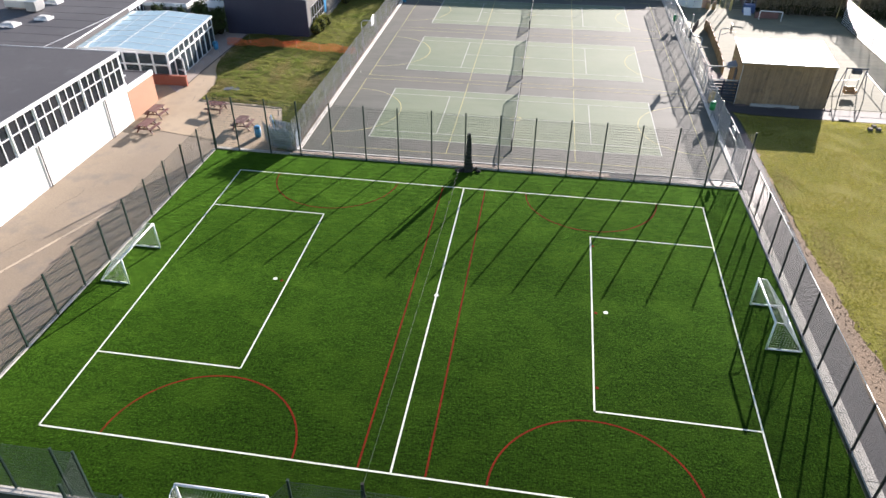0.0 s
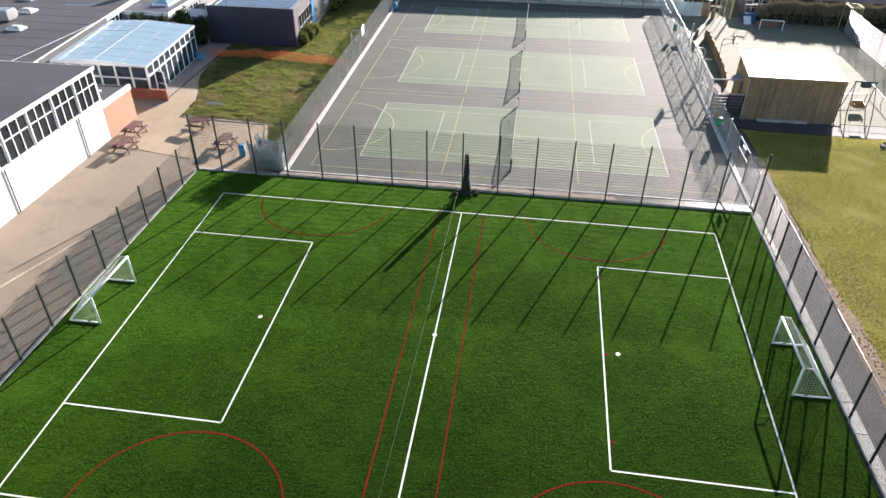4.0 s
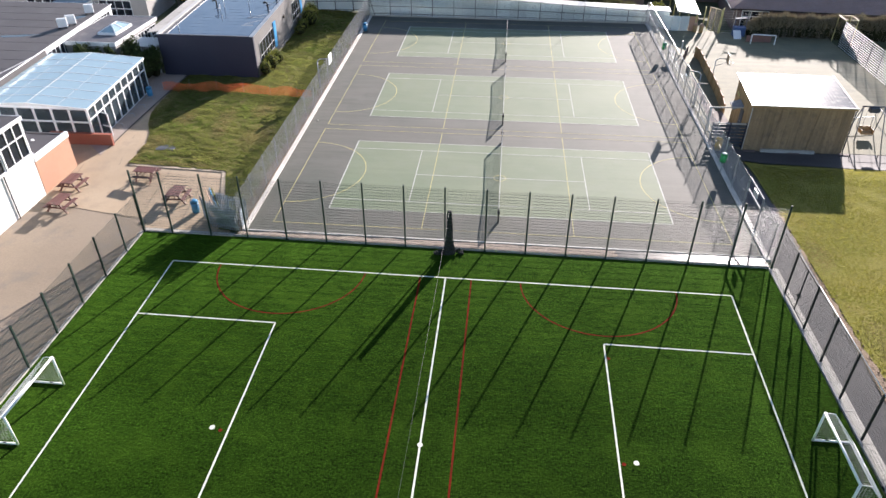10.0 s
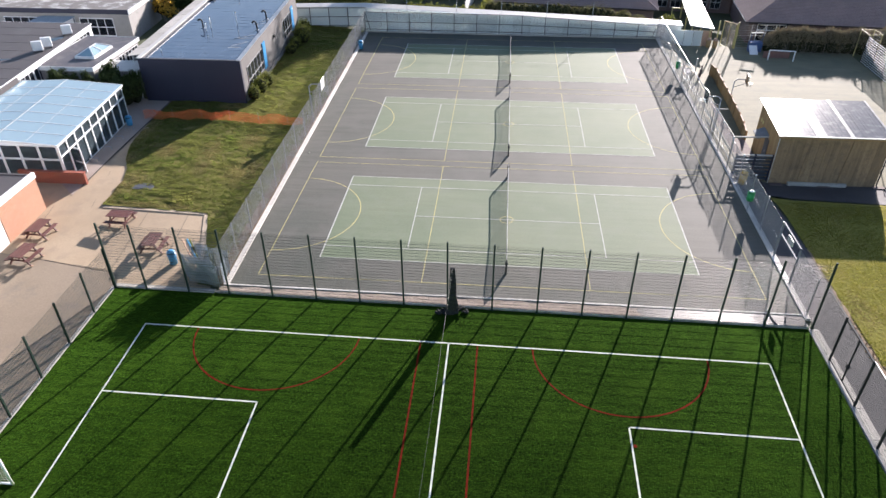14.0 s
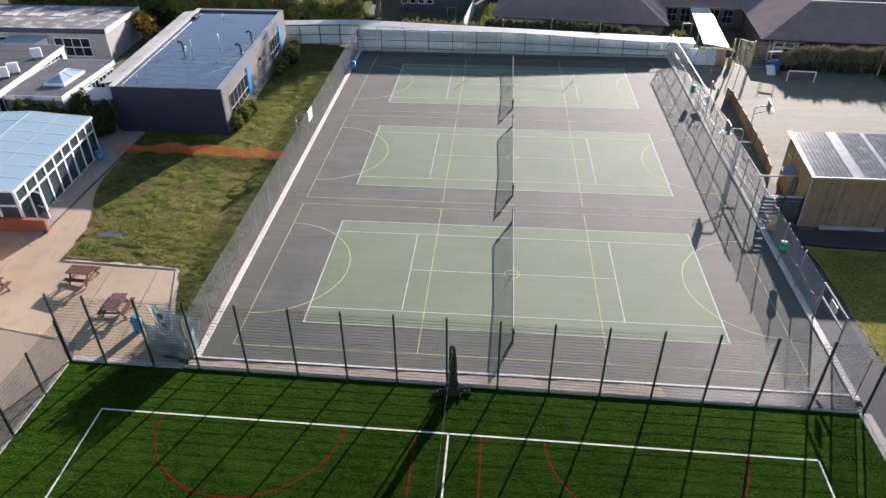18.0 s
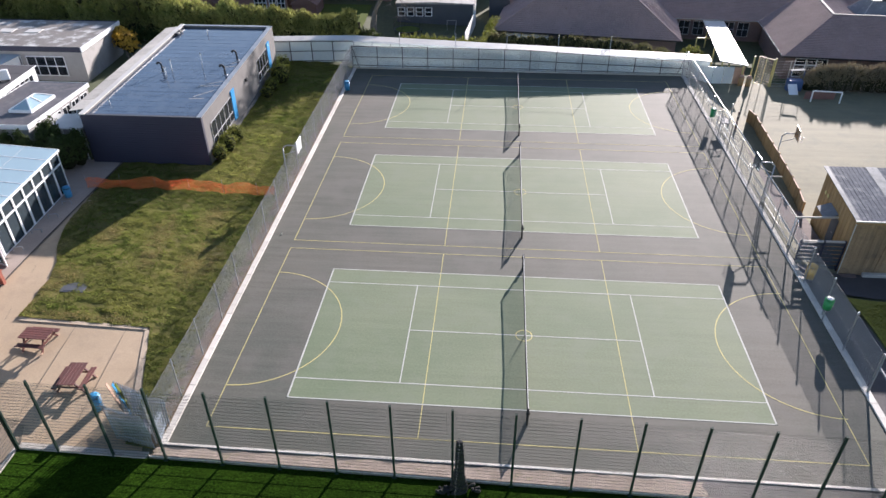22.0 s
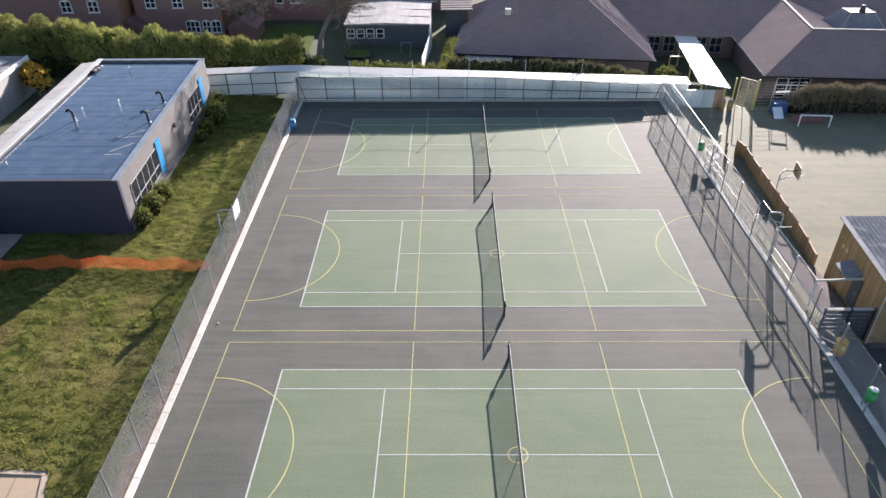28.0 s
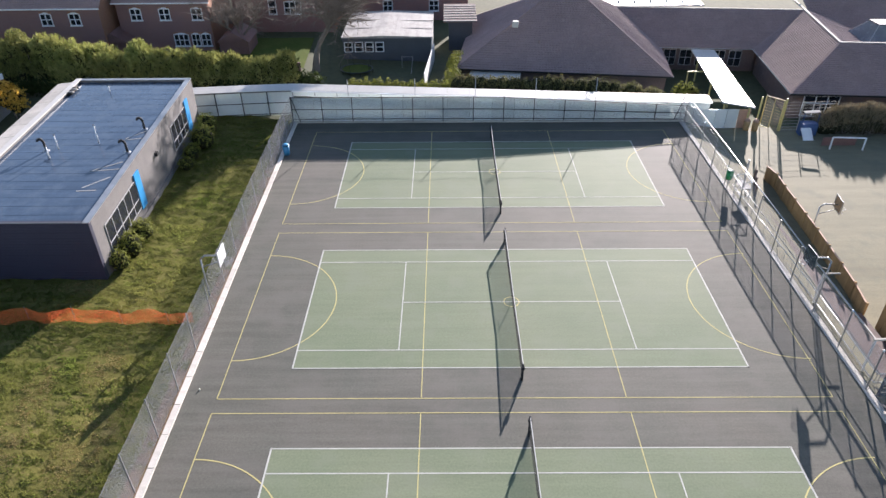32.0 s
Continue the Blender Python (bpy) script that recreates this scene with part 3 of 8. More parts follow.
# ---- ground ----
s = Shape()
xs = [-2500, -400, -120] + [-80 + 2 * i for i in range(76)] + [110, 400, 2500]
ys = [-2500, -400, -120] + [-70 + 2 * i for i in range(86)] + [140, 400, 2500]
for y in ys:
    for x in xs:
        s.v.append((x, y, gz(x, y) - 0.09))
W = len(xs)
s.f = [(j * W + i, j * W + i + 1, (j + 1) * W + i + 1, (j + 1) * W + i) for j in range(len(ys) - 1) for i in range(W - 1)]
solo("ground", s, GROUND, "rough ground of grass and soil round the school site", "ground", kind="structure", smooth=True, fix=False)

PX0, PX1, PY0 = -23.45, 16.75, -41.0


def far_y(x):
    return -9.86 - 0.0145 * (x + 3)


s = Shape().prism([(PX0 + 0.1, PY0), (PX1 - 0.05, PY0), (PX1, far_y(PX1)), (PX0, far_y(PX0))], -0.3, 0.0)
pitch = solo("pitch_turf", s, TURF, "green artificial turf of a fenced football pitch", "pitch", kind="structure")
C = {"fl": (-20.13, -12.72), "fr": (13.82, -13.12), "nr": (13.16, -38.2), "nl": (-19.62, -37.81)}


def on_pitch(u, v):
    """u across from left to right, v from the far side to the near one, both 0 to 1."""
    a, b = Vector(C["fl"]).lerp(Vector(C["fr"]), u), Vector(C["nl"]).lerp(Vector(C["nr"]), u)
    return tuple(a.lerp(b, v))


def pitch_line(pts, material=TURF_LINE, width=0.085, z=0.006, name="white_line"):
    part(name, strip([on_pitch(*p) for p in pts], width, z), material, pitch, fix=False)


for a, b in (((0, 0), (1, 0)), ((1, 0), (1, 1)), ((1, 1), (0, 1)), ((0, 1), (0, 0)), ((0.505, 0), (0.505, 1))):
    pitch_line([a, b])
bu, br, v0, v1 = 0.2375, 0.2297, 0.2045, 0.802
for pts in ([(0, v0), (bu, v0)], [(bu, v0), (bu, v1)], [(bu, v1), (0, v1)], [(1, v0 - 0.005), (1 - br, v0 - 0.005)], [(1 - br, v0 - 0.005), (1 - br, v1)], [(1 - br, v1), (1, v1)]):
    pitch_line(pts, z=0.0075)
for u in (0.46, 0.551):
    pitch_line([(u, 0.004), (u, 0.996)], RED_LINE, 0.09, 0.005, "red_line")
for u, v, up in ((0.2265, 0, -1), (0.772, 0, -1), (0.231, 1, 1), (0.77, 1, 1)):
    cx, cy = on_pitch(u, v)
    s = arc(cx, cy, 4.55, 0, 180 * up, 0.09, 0.0045, ry=4.35)
    part("red_line", s, RED_LINE, pitch, fix=False)
for u, v in ((0.2135, 0.505), (0.793, 0.505), (0.505, 0.505)):
    cx, cy = on_pitch(u, v)
    part("white_spot", Shape().prism([(cx + 0.13 * math.cos(i * 0.5236), cy + 0.13 * math.sin(i * 0.5236)) for i in range(12)], -0.01, 0.009), TURF_LINE, pitch)
for u, v in ((0.7745, 0.243), (0.7765, 0.51), (0.2265, 0.51), (0.775, 0.74)):
    cx, cy = on_pitch(u, v)
    part("red_spot", Shape().prism([(cx + 0.1 * math.cos(i * 0.785), cy + 0.1 * math.sin(i * 0.785)) for i in range(8)], -0.01, 0.0085), RED_LINE, pitch)

# courts
s = Shape().prism([(-16.8, far_y(-16.8) + 0.9), (16.9, far_y(16.9) + 1.1), (17.15, 42.1), (-17.4, 42.3)], -0.3, 0.0)
courts = solo("court_surface", s, ASPHALT, "weathered grey-green asphalt surface of three tennis and netball courts", "court", kind="structure")
CENTRES = (0.0, 16.2, 32.62)
for k, cy in enumerate(CENTRES):
    g = Shape().box(-11.93, 11.93, cy - 5.53, cy + 5.53, -0.05, 0.004)
    tc = part("tennis_court", g, COURT, courts, "faded green painted tennis court")

    def line(x0, y0, x1, y1, m=WHITE_LINE, w=0.062, z=0.009, nm="white_line"):
        part(nm, strip([(x0, cy + y0), (x1, cy + y1)], w, z), m, tc, fix=False)

    H, D, S, V = 11.885, 5.485, 4.115, 6.4
    for y in (-D, D):
        line(-H, y, H, y)
    for x in (-H, H):
        line(x, -D, x, D, w=0.085)
    for y in (-S, S):
        line(-H, y, H, y, z=0.0095)
    for x in (-V, V):
        line(x, -S, x, S, z=0.0098)
    line(-V, 0, V, 0, z=0.0102)
    A, B = 15.25, 7.625
    for a in ((-A, -B, A, -B), (-A, B, A, B), (-A, -B, -A, B), (A, -B, A, B), (-A / 3, -B, -A / 3, B), (A / 3, -B, A / 3, B)):
        line(*a, YELLOW_LINE, 0.046, 0.0072, "yellow_line")
    part("yellow_line", arc(-A, cy, 4.9, -90, 90, 0.06, 0.0068), YELLOW_LINE, tc, fix=False)
    part("yellow_line", arc(A + 0.15, cy, 4.9, 90, 270, 0.06, 0.0068), YELLOW_LINE, tc, fix=False)
    part("yellow_line", arc(0, cy, 0.45, 0, 360, 0.06, 0.0068, 24), YELLOW_LINE, tc, fix=False)

# kerbs
for nm, pts, w, z0, z1, lab in (
    ("kerb", [(-16.85, -8.9), (-17.48, 42.3)], 0.34, -0.2, 0.09, "pale concrete kerb along the court"),
    ("kerb", [(17.0, -9.3), (17.36, 42.1)], 0.36, -0.2, 0.08, "pale concrete kerb below the court fence"),
    ("kerb", [(-17.7, 42.42), (17.4, 42.2)], 0.3, -0.3, 0.14, "weathered concrete kerb below the back fence"),
    ("kerb", [(-16.9, -8.82), (16.9, -8.93)], 0.15, -0.2, 0.06, "white edging kerb at the end of the courts"),
    ("kerb", [(-17.2, far_y(-17.2) + 0.07), (16.8, far_y(16.8) + 0.07)], 0.065, -0.2, 0.1, "thin white edging between pitch and court strip"),
    ("kerb", [(-23.5, far_y(-23.5) + 0.14), (-17.3, far_y(-17.3) + 0.14)], 0.36, -0.2, 0.05, "pale concrete kerb at the patio's edge"),
    ("kerb", [(17.05, -10.1), (17.27, -41.2)], 0.58, -0.2, 0.03, "pale concrete edging beside the pitch"),
    ("kerb", [(-23.6, -9.5), (-23.45, -41.3)], 0.22, -0.2, 0.03, "grey concrete edging beside the pitch"),
    ("kerb", [(-23.6, -41.16), (17.2, -41.16)], 0.3, -0.2, 0.03, "grey concrete edging at the end of the pitch")):
    a, b = Vector((*pts[0], 0)), Vector((*pts[1], 0))
    k = max(1, int((b - a).length / 1.83))
    run = (b - a).length / k
    stone = Shape().beam((0, 0, (z0 + z1) / 2), (run - 0.012, 0, (z0 + z1) / 2), w, z1 - z0).data("kerb_stone", PALE_KERB if "court" in lab else CONCRETE, bevel=0.015)
    kerb = thing(nm, lab, "kerb", (a.x, a.y, 0), kind="structure")
    turn = math.degrees(math.atan2(b.y - a.y, b.x - a.x))
    rk = random.Random(len(lab))
    for i in range(k):
        p = (b - a) * (i / k)
        piece("kerb_stone", stone, kerb, (p.x, p.y, rk.uniform(-0.006, 0.006)), turn + rk.uniform(-0.12, 0.12))

def verge(name, x0, x1, material, label, category, lift, ragged):
    """A strip beside the pitch that falls from the fence to the courts' kerb."""
    g, n = Shape(), int((x1 - x0) / 0.25)
    for i in range(n + 1):
        x = x0 + (x1 - x0) * i / n
        ya, yb = far_y(x) + 0.1, -8.9 - ragged * (0.45 + 0.5 * noise.noise(Vector((x * 0.9, 0, 4))))
        for k in range(6):
            f = k / 5
            y = ya + (yb - ya) * f
            g.v.append((x + ragged * 0.25 * math.sin(7 * f), y, 0.118 - 0.105 * (y - ya) / (-8.9 - ya) + lift + (0.018 * noise.noise(Vector((x * 2.3, y * 2.3, 1))) if ragged else 0)))
    g.f = [(i * 6 + k, (i + 1) * 6 + k, (i + 1) * 6 + k + 1, i * 6 + k + 1) for i in range(n) for k in range(5)]
    solo(name, g, material, label, category, kind="structure", smooth=True, fix=False)


verge("concrete_haunch", -16.9, 16.8, DAMP_CONCRETE, "smooth damp concrete haunch between pitch and courts", "concrete strip", 0.0, 0.0)
verge("strip_of_soil", -17.1, 7.6, DUSTY_SOIL, "pale dusty soil lying on the strip beside the pitch", "soil", 0.012, 0.35)
sheet("yard", [(-24, -46), (-23.55, -9.3), (-24, -8.2), (-31, -7.2), (-34, -6.2), (-36, -46)], -0.03, YARD, "worn brown tarmac school yard with cracks", "yard")
sheet("patio", [(-23.45, -9.55), (-17.6, -9.6), (-18.3, -7.2), (-20.4, -0.5), (-27.4, -0.5), (-27.6, 5.6), (-29.6, 9.4), (-30.6, 12.9), (-37, 14), (-37, -6.2), (-31, -7.2), (-24, -8.2)], -0.01, PATIO, "pale worn concrete paving with joints", "patio", step=1.0)
sheet("path", [(-31.6, 0.2), (-31.62, 6.0), (-31.66, 12.2), (-31.7, 18.35), (-41, 18.35), (-41, 9)], 0.012, BLOCK, "brown block-paved path beside the glazed building", "path", step=1.2)
sheet("path", [(17.2, -46), (17.2, -9.3), (17.3, 5.4), (19.2, 5.6), (19.55, -5), (19.4, -14), (19.05, -24), (18.75, -46)], -0.02, PATHASH, "narrow grey asphalt path between fence and grass", "path")
sheet("path", [(17.3, 5.2), (17.3, 8.4), (60, 8.4), (60, 4.0), (28, 4.9), (19.4, 5.6)], 0.0, PATHASH, "dark asphalt path in front of the timber hut", "path")
sheet("playground", [(17.45, 8.2), (38.9, 8.2), (38.9, 43.0), (17.5, 42.2)], 0.0, PLAY, "pale sandy green carpet of a small playground", "playground")


def bare_edge(y):
    """How far east the trodden earth reaches beside the path."""
    w = 0.1 + 0.85 * clamp01(-y, 12, 34)
    return 19.45 + w * (1 + 0.7 * noise.noise(Vector((0.45 * y, 3.1, 0)))) + 0.2 * noise.noise(Vector((1.9 * y, 0, 5)))


bare = [(18.7, -46), (19.0, -24), (19.35, -14), (19.48, -5), (19.45, -2)]
for i in range(88):
    y = -2.0 - 0.5 * i
    bare.append((bare_edge(y), y))
sheet("leaf_litter", [(-17.0, -9.0), (-17.62, 42.0), (-18.3, 42.0), (-17.95, 18.0), (-17.75, -9.0)], 0.085, LITTER, "dead leaves and grit along the foot of the fence", "litter", step=0.6, wave=0.03)
sheet("bare_strip", bare, -0.005, EARTH, "bare trodden earth along the path's edge", "soil", wave=0.03)
sheet("lawn", [(19.25, -46), (19.7, -14), (19.45, 5.3), (28, 4.8), (60, 3.8), (60, -46)], -0.03, MOWN_LAWN, "yellow-green mown lawn", "lawn", wave=0.03)


def hummock(x, y):
    """Low uneven humps in the rough lawn."""
    return 0.085 * noise.noise(Vector((x * 0.75, y * 1.15, 3))) + 0.045 * noise.noise(Vector((x * 1.7, y * 2.6, 9)))


LAWN_W = [(-17.15, -9.2), (-17.7, 42.6), (-25.5, 44.0), (-34.5, 43), (-34.5, 18.4), (-31.62, 18.2), (-31.55, 12.2), (-31.2, 8.5), (-30.3, 5.9), (-29.4, 4.3), (-28.9, 2.5), (-28.75, -0.9), (-21.0, -1.0), (-18.8, -7.2), (-18.6, -9.0)]
sheet("lawn", LAWN_W, 0.05, LAWN, "rough sloping lawn beside the courts", "lawn", wave=hummock, step=0.42)


# path edging, slab joints and cracks
def ribbon(pts, w, dz, material, parent, name):
    d = Shape()
    for (x0, y0), (x1, y1) in zip(pts, pts[1:]):
        d.beam((x0, y0, gz(x0, y0) + dz), (x1, y1, gz(x1, y1) + dz), w, 0.012)
    return part(name, d, material, parent, fix=False)


edge = thing("path_edging", "dark weathered timber edging between path and lawn", "edging", (0, 0, 0), kind="structure")
for a, b in (((-31.75, 18.3), (-31.68, 12.0)), ((-31.68, 12.0), (-31.6, 6.0)), ((-31.6, 6.0), (-31.52, 1.4))):
    ribbon([a, b], 0.12, 0.055, TIMBER_EDGE, edge, "edging_board")
slab = thing("patio_kerb", "pale concrete kerb round the picnic patio", "kerb", (0, 0, 0), kind="structure")
for a, b in (((-28.6, -1.02), (-25.6, -1.02)), ((-25.58, -1.02), (-23.2, -1.02)), ((-23.18, -1.02), (-21.1, -1.04)), ((-21.05, -1.2), (-20.35, -3.4)), ((-20.34, -3.42), (-19.6, -5.6)), ((-19.59, -5.62), (-18.95, -7.4))):
    part("kerb_stone", Shape().beam((*a, gz(*a) - 0.03), (*b, gz(*b) - 0.03), 0.3, 0.13), KERB_PALE, slab)
ys_ = thing("yard_edging", "pale concrete strip across the worn yard", "edging", (0, 0, 0), kind="structure")
for k in range(6):
    ribbon([(-30.3 + 0.62 * k, -31.2 + 1.94 * k), (-29.7 + 0.62 * k, -29.3 + 1.94 * k)], 0.22, -0.025, KERB_PALE, ys_, "edging_stone")
dc = thing("drain_cover", "small red-brown drain cover in the paving", "drain cover", (-30.1, 0.0, 0))
part("frame", Shape().box(-30.45, -29.75, -0.25, 0.25, -0.1, 0.004), CONCRETE, dc)
part("lid", Shape().box(-30.38, -29.82, -0.18, 0.18, 0.004, 0.012), TABLE_WOOD, dc)
cr = thing("paving_joints", "dark joints and cracks in the worn paving", "paving joint", (0, 0, 0), kind="structure")
for a, b in (((-25.2, -1.2), (-24.6, -8.2)), ((-22.3, -1.2), (-21.4, -9.3)), ((-30.8, -7.3), (-24.2, -8.0)), ((-24.2, -8.0), (-23.5, -9.4)), ((-29.4, -1.2), (-30.6, 4.0)), ((-32.2, -1.2), (-31.2, -7.0))):
    ribbon([a, b], 0.022, -0.01, DARK_JOINT, cr, "joint")
rc = random.Random(21)
for x, y, a, n in ((-26.3, -13.5, -110, 6), (-30.0, -17.5, -80, 6), (-29.8, -24, -100, 6)):
    pts = [(x, y)]
    for _ in range(n):
        a += rc.gauss(0, 24)
        x, y = x + 0.55 * math.cos(radians(a)), y + 0.55 * math.sin(radians(a))
        pts.append((x, y))
    ribbon(pts, 0.012, -0.03, DARK_JOINT, cr, "crack")


# ---- fences ----
def wire_panel(w, h, gap=0.2, up=0.05):
    """Welded mesh: level double wires and thin upright ones; it spans x from 0 to w."""
    s = Shape()
    for i in range(int(h / gap) + 1):
        z = 0.06 + i * gap
        if z < h:
            s.tube((0, -0.013, z), (w, -0.013, z), 0.0046, 6, caps=False)
            s.tube((0, 0.013, z), (w, 0.013, z), 0.0046, 6, caps=False)
    for i in range(int(w / up) + 1):
        s.beam((i * up, 0, 0.04), (i * up, 0, h), 0.0054, caps=False)
    return s.data("mesh_panel", WIRE, smooth=True)


def chain_panel(w, h, gap=0.085, r=0.0052):
    """Chain link: slanting wires both ways between the panel's edges."""
    s = Shape()
    k = int((w + h) / gap)
    for i in range(1, k):
        c = i * gap
        p = (max(0, c - h), min(h, c))
        q = (min(w, c), max(0, c - w))
        s.beam((p[0], 0, p[1]), (q[0], 0, q[1]), r, caps=False)
        s.beam((w - p[0], 0.004, p[1]), (w - q[0], 0.004, q[1]), r, caps=False)
    for z in (0.03, h * 0.5, h - 0.03):
        s.beam((0, 0, z), (w, 0, z), 0.005, caps=False)
    return s.data("chain_link", CHAIN_WIRE)


PANELS = {}


def panel(kind, h):
    key = (kind, h)
    if key not in PANELS:
        PANELS[key] = wire_panel(1.0 * 2.55, h) if kind == "wire" else chain_panel(3.0, h)
    return PANELS[key]


def square_post(h, w, material, cap=True):
    s = Shape().box(-w / 2, w / 2, -w / 2, w / 2, -0.3, h)
    if cap:
        s.box(-w / 2 - 0.008, w / 2 + 0.008, -w / 2 - 0.008, w / 2 + 0.008, h, h + 0.02)
        s.box(-w / 2 - 0.06, w / 2 + 0.06, -w / 2 - 0.06, w / 2 + 0.06, -0.3, 0.012)
        for i in range(int(h / 0.4)):
            s.box(-w / 2 - 0.012, w / 2 + 0.012, -w / 2 - 0.012, w / 2 + 0.012, 0.25 + 0.4 * i, 0.28 + 0.4 * i)
    return s.data("post", material)


POSTS = {}


def fence(name, label, pts, heights, kind="wire", post_w=0.088, post_m=GREEN_STEEL, skip=(), post_skip=(), base=None, group=""):
    """Posts at the points with a panel between each two."""
    x0, y0 = pts[0]
    f = thing(name, label, "fence", (x0, y0, 0), group)
    for i, (x, y) in enumerate(pts):
        h = heights[i] if isinstance(heights, (list, tuple)) else heights
        key = (h, post_w, post_m.name)
        if key not in POSTS:
            POSTS[key] = square_post(h, post_w, post_m, post_m is not GALV)
        if i not in post_skip:
            piece("post", POSTS[key], f, (x - x0, y - y0, base(x, y) if base else 0))
        if i + 1 < len(pts) and i not in skip:
            h2 = min(h, heights[i + 1]) if isinstance(heights, (list, tuple)) else h
            d = Vector((pts[i + 1][0] - x, pts[i + 1][1] - y, 0))
            me = panel(kind, round(h2 - 0.05, 2))
            span = 2.55 if kind == "wire" else 3.0
            piece("mesh_panel" if kind == "wire" else "chain_link_panel", me, f, (x - x0, y - y0, base(x, y) if base else 0), math.degrees(math.atan2(d.y, d.x)), (d.length / span, 1, 1))
    return f


far_x = [-23.45, -21.5, -18.85, -16.35, -13.7, -11.05, -8.45, -5.86, -3.3, -0.74, 1.83, 4.35, 6.85, 9.35, 11.9, 14.38, 16.93]
fence("mesh_fence", "tall dark green welded mesh fence between pitch and courts", [(x, far_y(x)) for x in far_x], 4.5)
fence("mesh_fence", "dark green welded mesh fence between pitch and yard", [(-23.5, -9.62)] + [(-23.52 + 0.007 * i, -12.0 - 2.64 * i) for i in range(11)] + [(-23.45, -41.0)], 2.78)
gate_y = [-10.12, -12.62, -14.2, -15.8]
ry = gate_y + [-15.8 - 2.56 * i for i in range(1, 10)] + [-41.0]
fence("mesh_fence", "black welded mesh fence with a double gate beside the path", [(16.97, y) for y in ry], [4.4, 2.95, 2.95, 2.95] + [2.98] * (len(ry) - 4), post_m=BLACK_STEEL, skip=(1, 2), post_skip=(0, 2))
fr_ = thing("fence_top_rail", "thin pale rail along the top of the pitch fence", "rail", (16.97, -41.0, 2.95))
for a, b in ((-15.8, -24.2), (-24.2, -32.6), (-32.6, -41.0)):
    part("rail", Shape().tube((16.97, a, 2.97), (16.97, b + 0.01, 2.97), 0.02, 8), ALU, fr_, smooth=True)
gate = thing("double_gate", "closed black steel double gate with mesh infill", "gate", (16.97, -12.62, 0))
for a, b in ((-12.68, -14.18), (-14.22, -15.74)):
    leaf = part("gate_leaf", Shape().beam((16.97, a, 0.12), (16.97, a, 2.85), 0.05).beam((16.97, b, 0.12), (16.97, b, 2.85), 0.05).beam((16.97, a, 0.14), (16.97, b, 0.14), 0.05).beam((16.97, a, 2.85), (16.97, b, 2.85), 0.05), BLACK_STEEL, gate)
    s = Shape()
    for i in range(14):
        s.beam((16.97, a, 0.3 + 0.2 * i), (16.97, b, 0.3 + 0.2 * i), 0.012, caps=False)
    for i in range(29):
        y = a + (b - a) * (i + 1) / 30
        s.beam((16.97, y, 0.14), (16.97, y, 2.85), 0.0055, caps=False)
    part("mesh_panel", s, WIRE, leaf, fix=False)
part("gate_latch", Shape().box(16.9, 17.04, -14.28, -14.12, 1.0, 1.22).tube((16.86, -14.1, 1.1), (16.86, -14.32, 1.1), 0.02).tube((17.08, -14.1, 1.1), (17.08, -14.32, 1.1), 0.02), BLACK_STEEL, gate)
nx = [-23.45 + 2.53 * i for i in range(4)]
fence("mesh_fence", "dark green welded mesh fence at the pitch's end", [(x, -41.05) for x in nx] + [(-14.9, -41.05), (-14.5, -42.5), (-12.0, -42.6), (-9.5, -42.6), (-7.0, -42.6), (-6.2, -41.05), (-3.35, -41.05)] + [(-3.35 + 2.54 * i, -41.05) for i in range(1, 9)], 2.98)

fence("chain_link_fence", "slack galvanised chain-link fence on grey posts beside the lawn", [(-17.12 - 0.033 * i, -8.9 + 3.0 * i) for i in range(18)], 2.6, "chain", 0.05, GALV)
fence("chain_link_fence", "galvanised chain-link court fence beside the path", [(17.02 + 0.0068 * i, -9.0 + 3.0 * i) for i in range(18)], 2.6, "chain", 0.055, GALV, skip=(1,))
rail = thing("fence_rail", "bright steel top rail of the court fence", "rail", (17.02, -2.5, 2.6))
part("rail", Shape().tube((17.13, 11.0, 2.62), (17.36, 42.0, 2.62), 0.04), GALV, rail, smooth=True)
part("rail", Shape().tube((17.2, 8.0, 1.35), (17.38, 42.0, 1.35), 0.025), GALV, rail, smooth=True)
for i in range(3, 8):
    solo("post_cap", Shape().tube((17.02 + 0.0068 * i, -9.0 + 3.0 * i, 2.6), (17.02 + 0.0068 * i, -9.0 + 3.0 * i, 2.72), 0.06, 10, 0.035), ALU, "white plastic cap on a court fence post", "post cap", "fence post caps", smooth=True)
cg = thing("court_gate", "tall pale grey steel gate frame in the court fence", "gate", (17.05, -6.0, 0))
for y in (-6.0, -3.05):
    part("gate_post", Shape().beam((17.05, y, 0), (17.05, y, 2.6), 0.08), SHEDROOF, cg)
for z in (2.55, 1.75):
    part("rail", Shape().beam((17.05, -6.0, z), (17.05, -3.05, z), 0.09), SHEDROOF, cg)
part("sign_plate", Shape().box(17.02, 17.08, -4.9, -4.1, 1.95, 2.35), LIGHT_ROOF, cg)

# back fence of the courts, with rails and tall thin poles behind
bx = [-17.7 + 2.72 * i for i in range(14)]


def back_top(x):
    return 2.42 - 0.054 * max(0.0, x - 0.5)


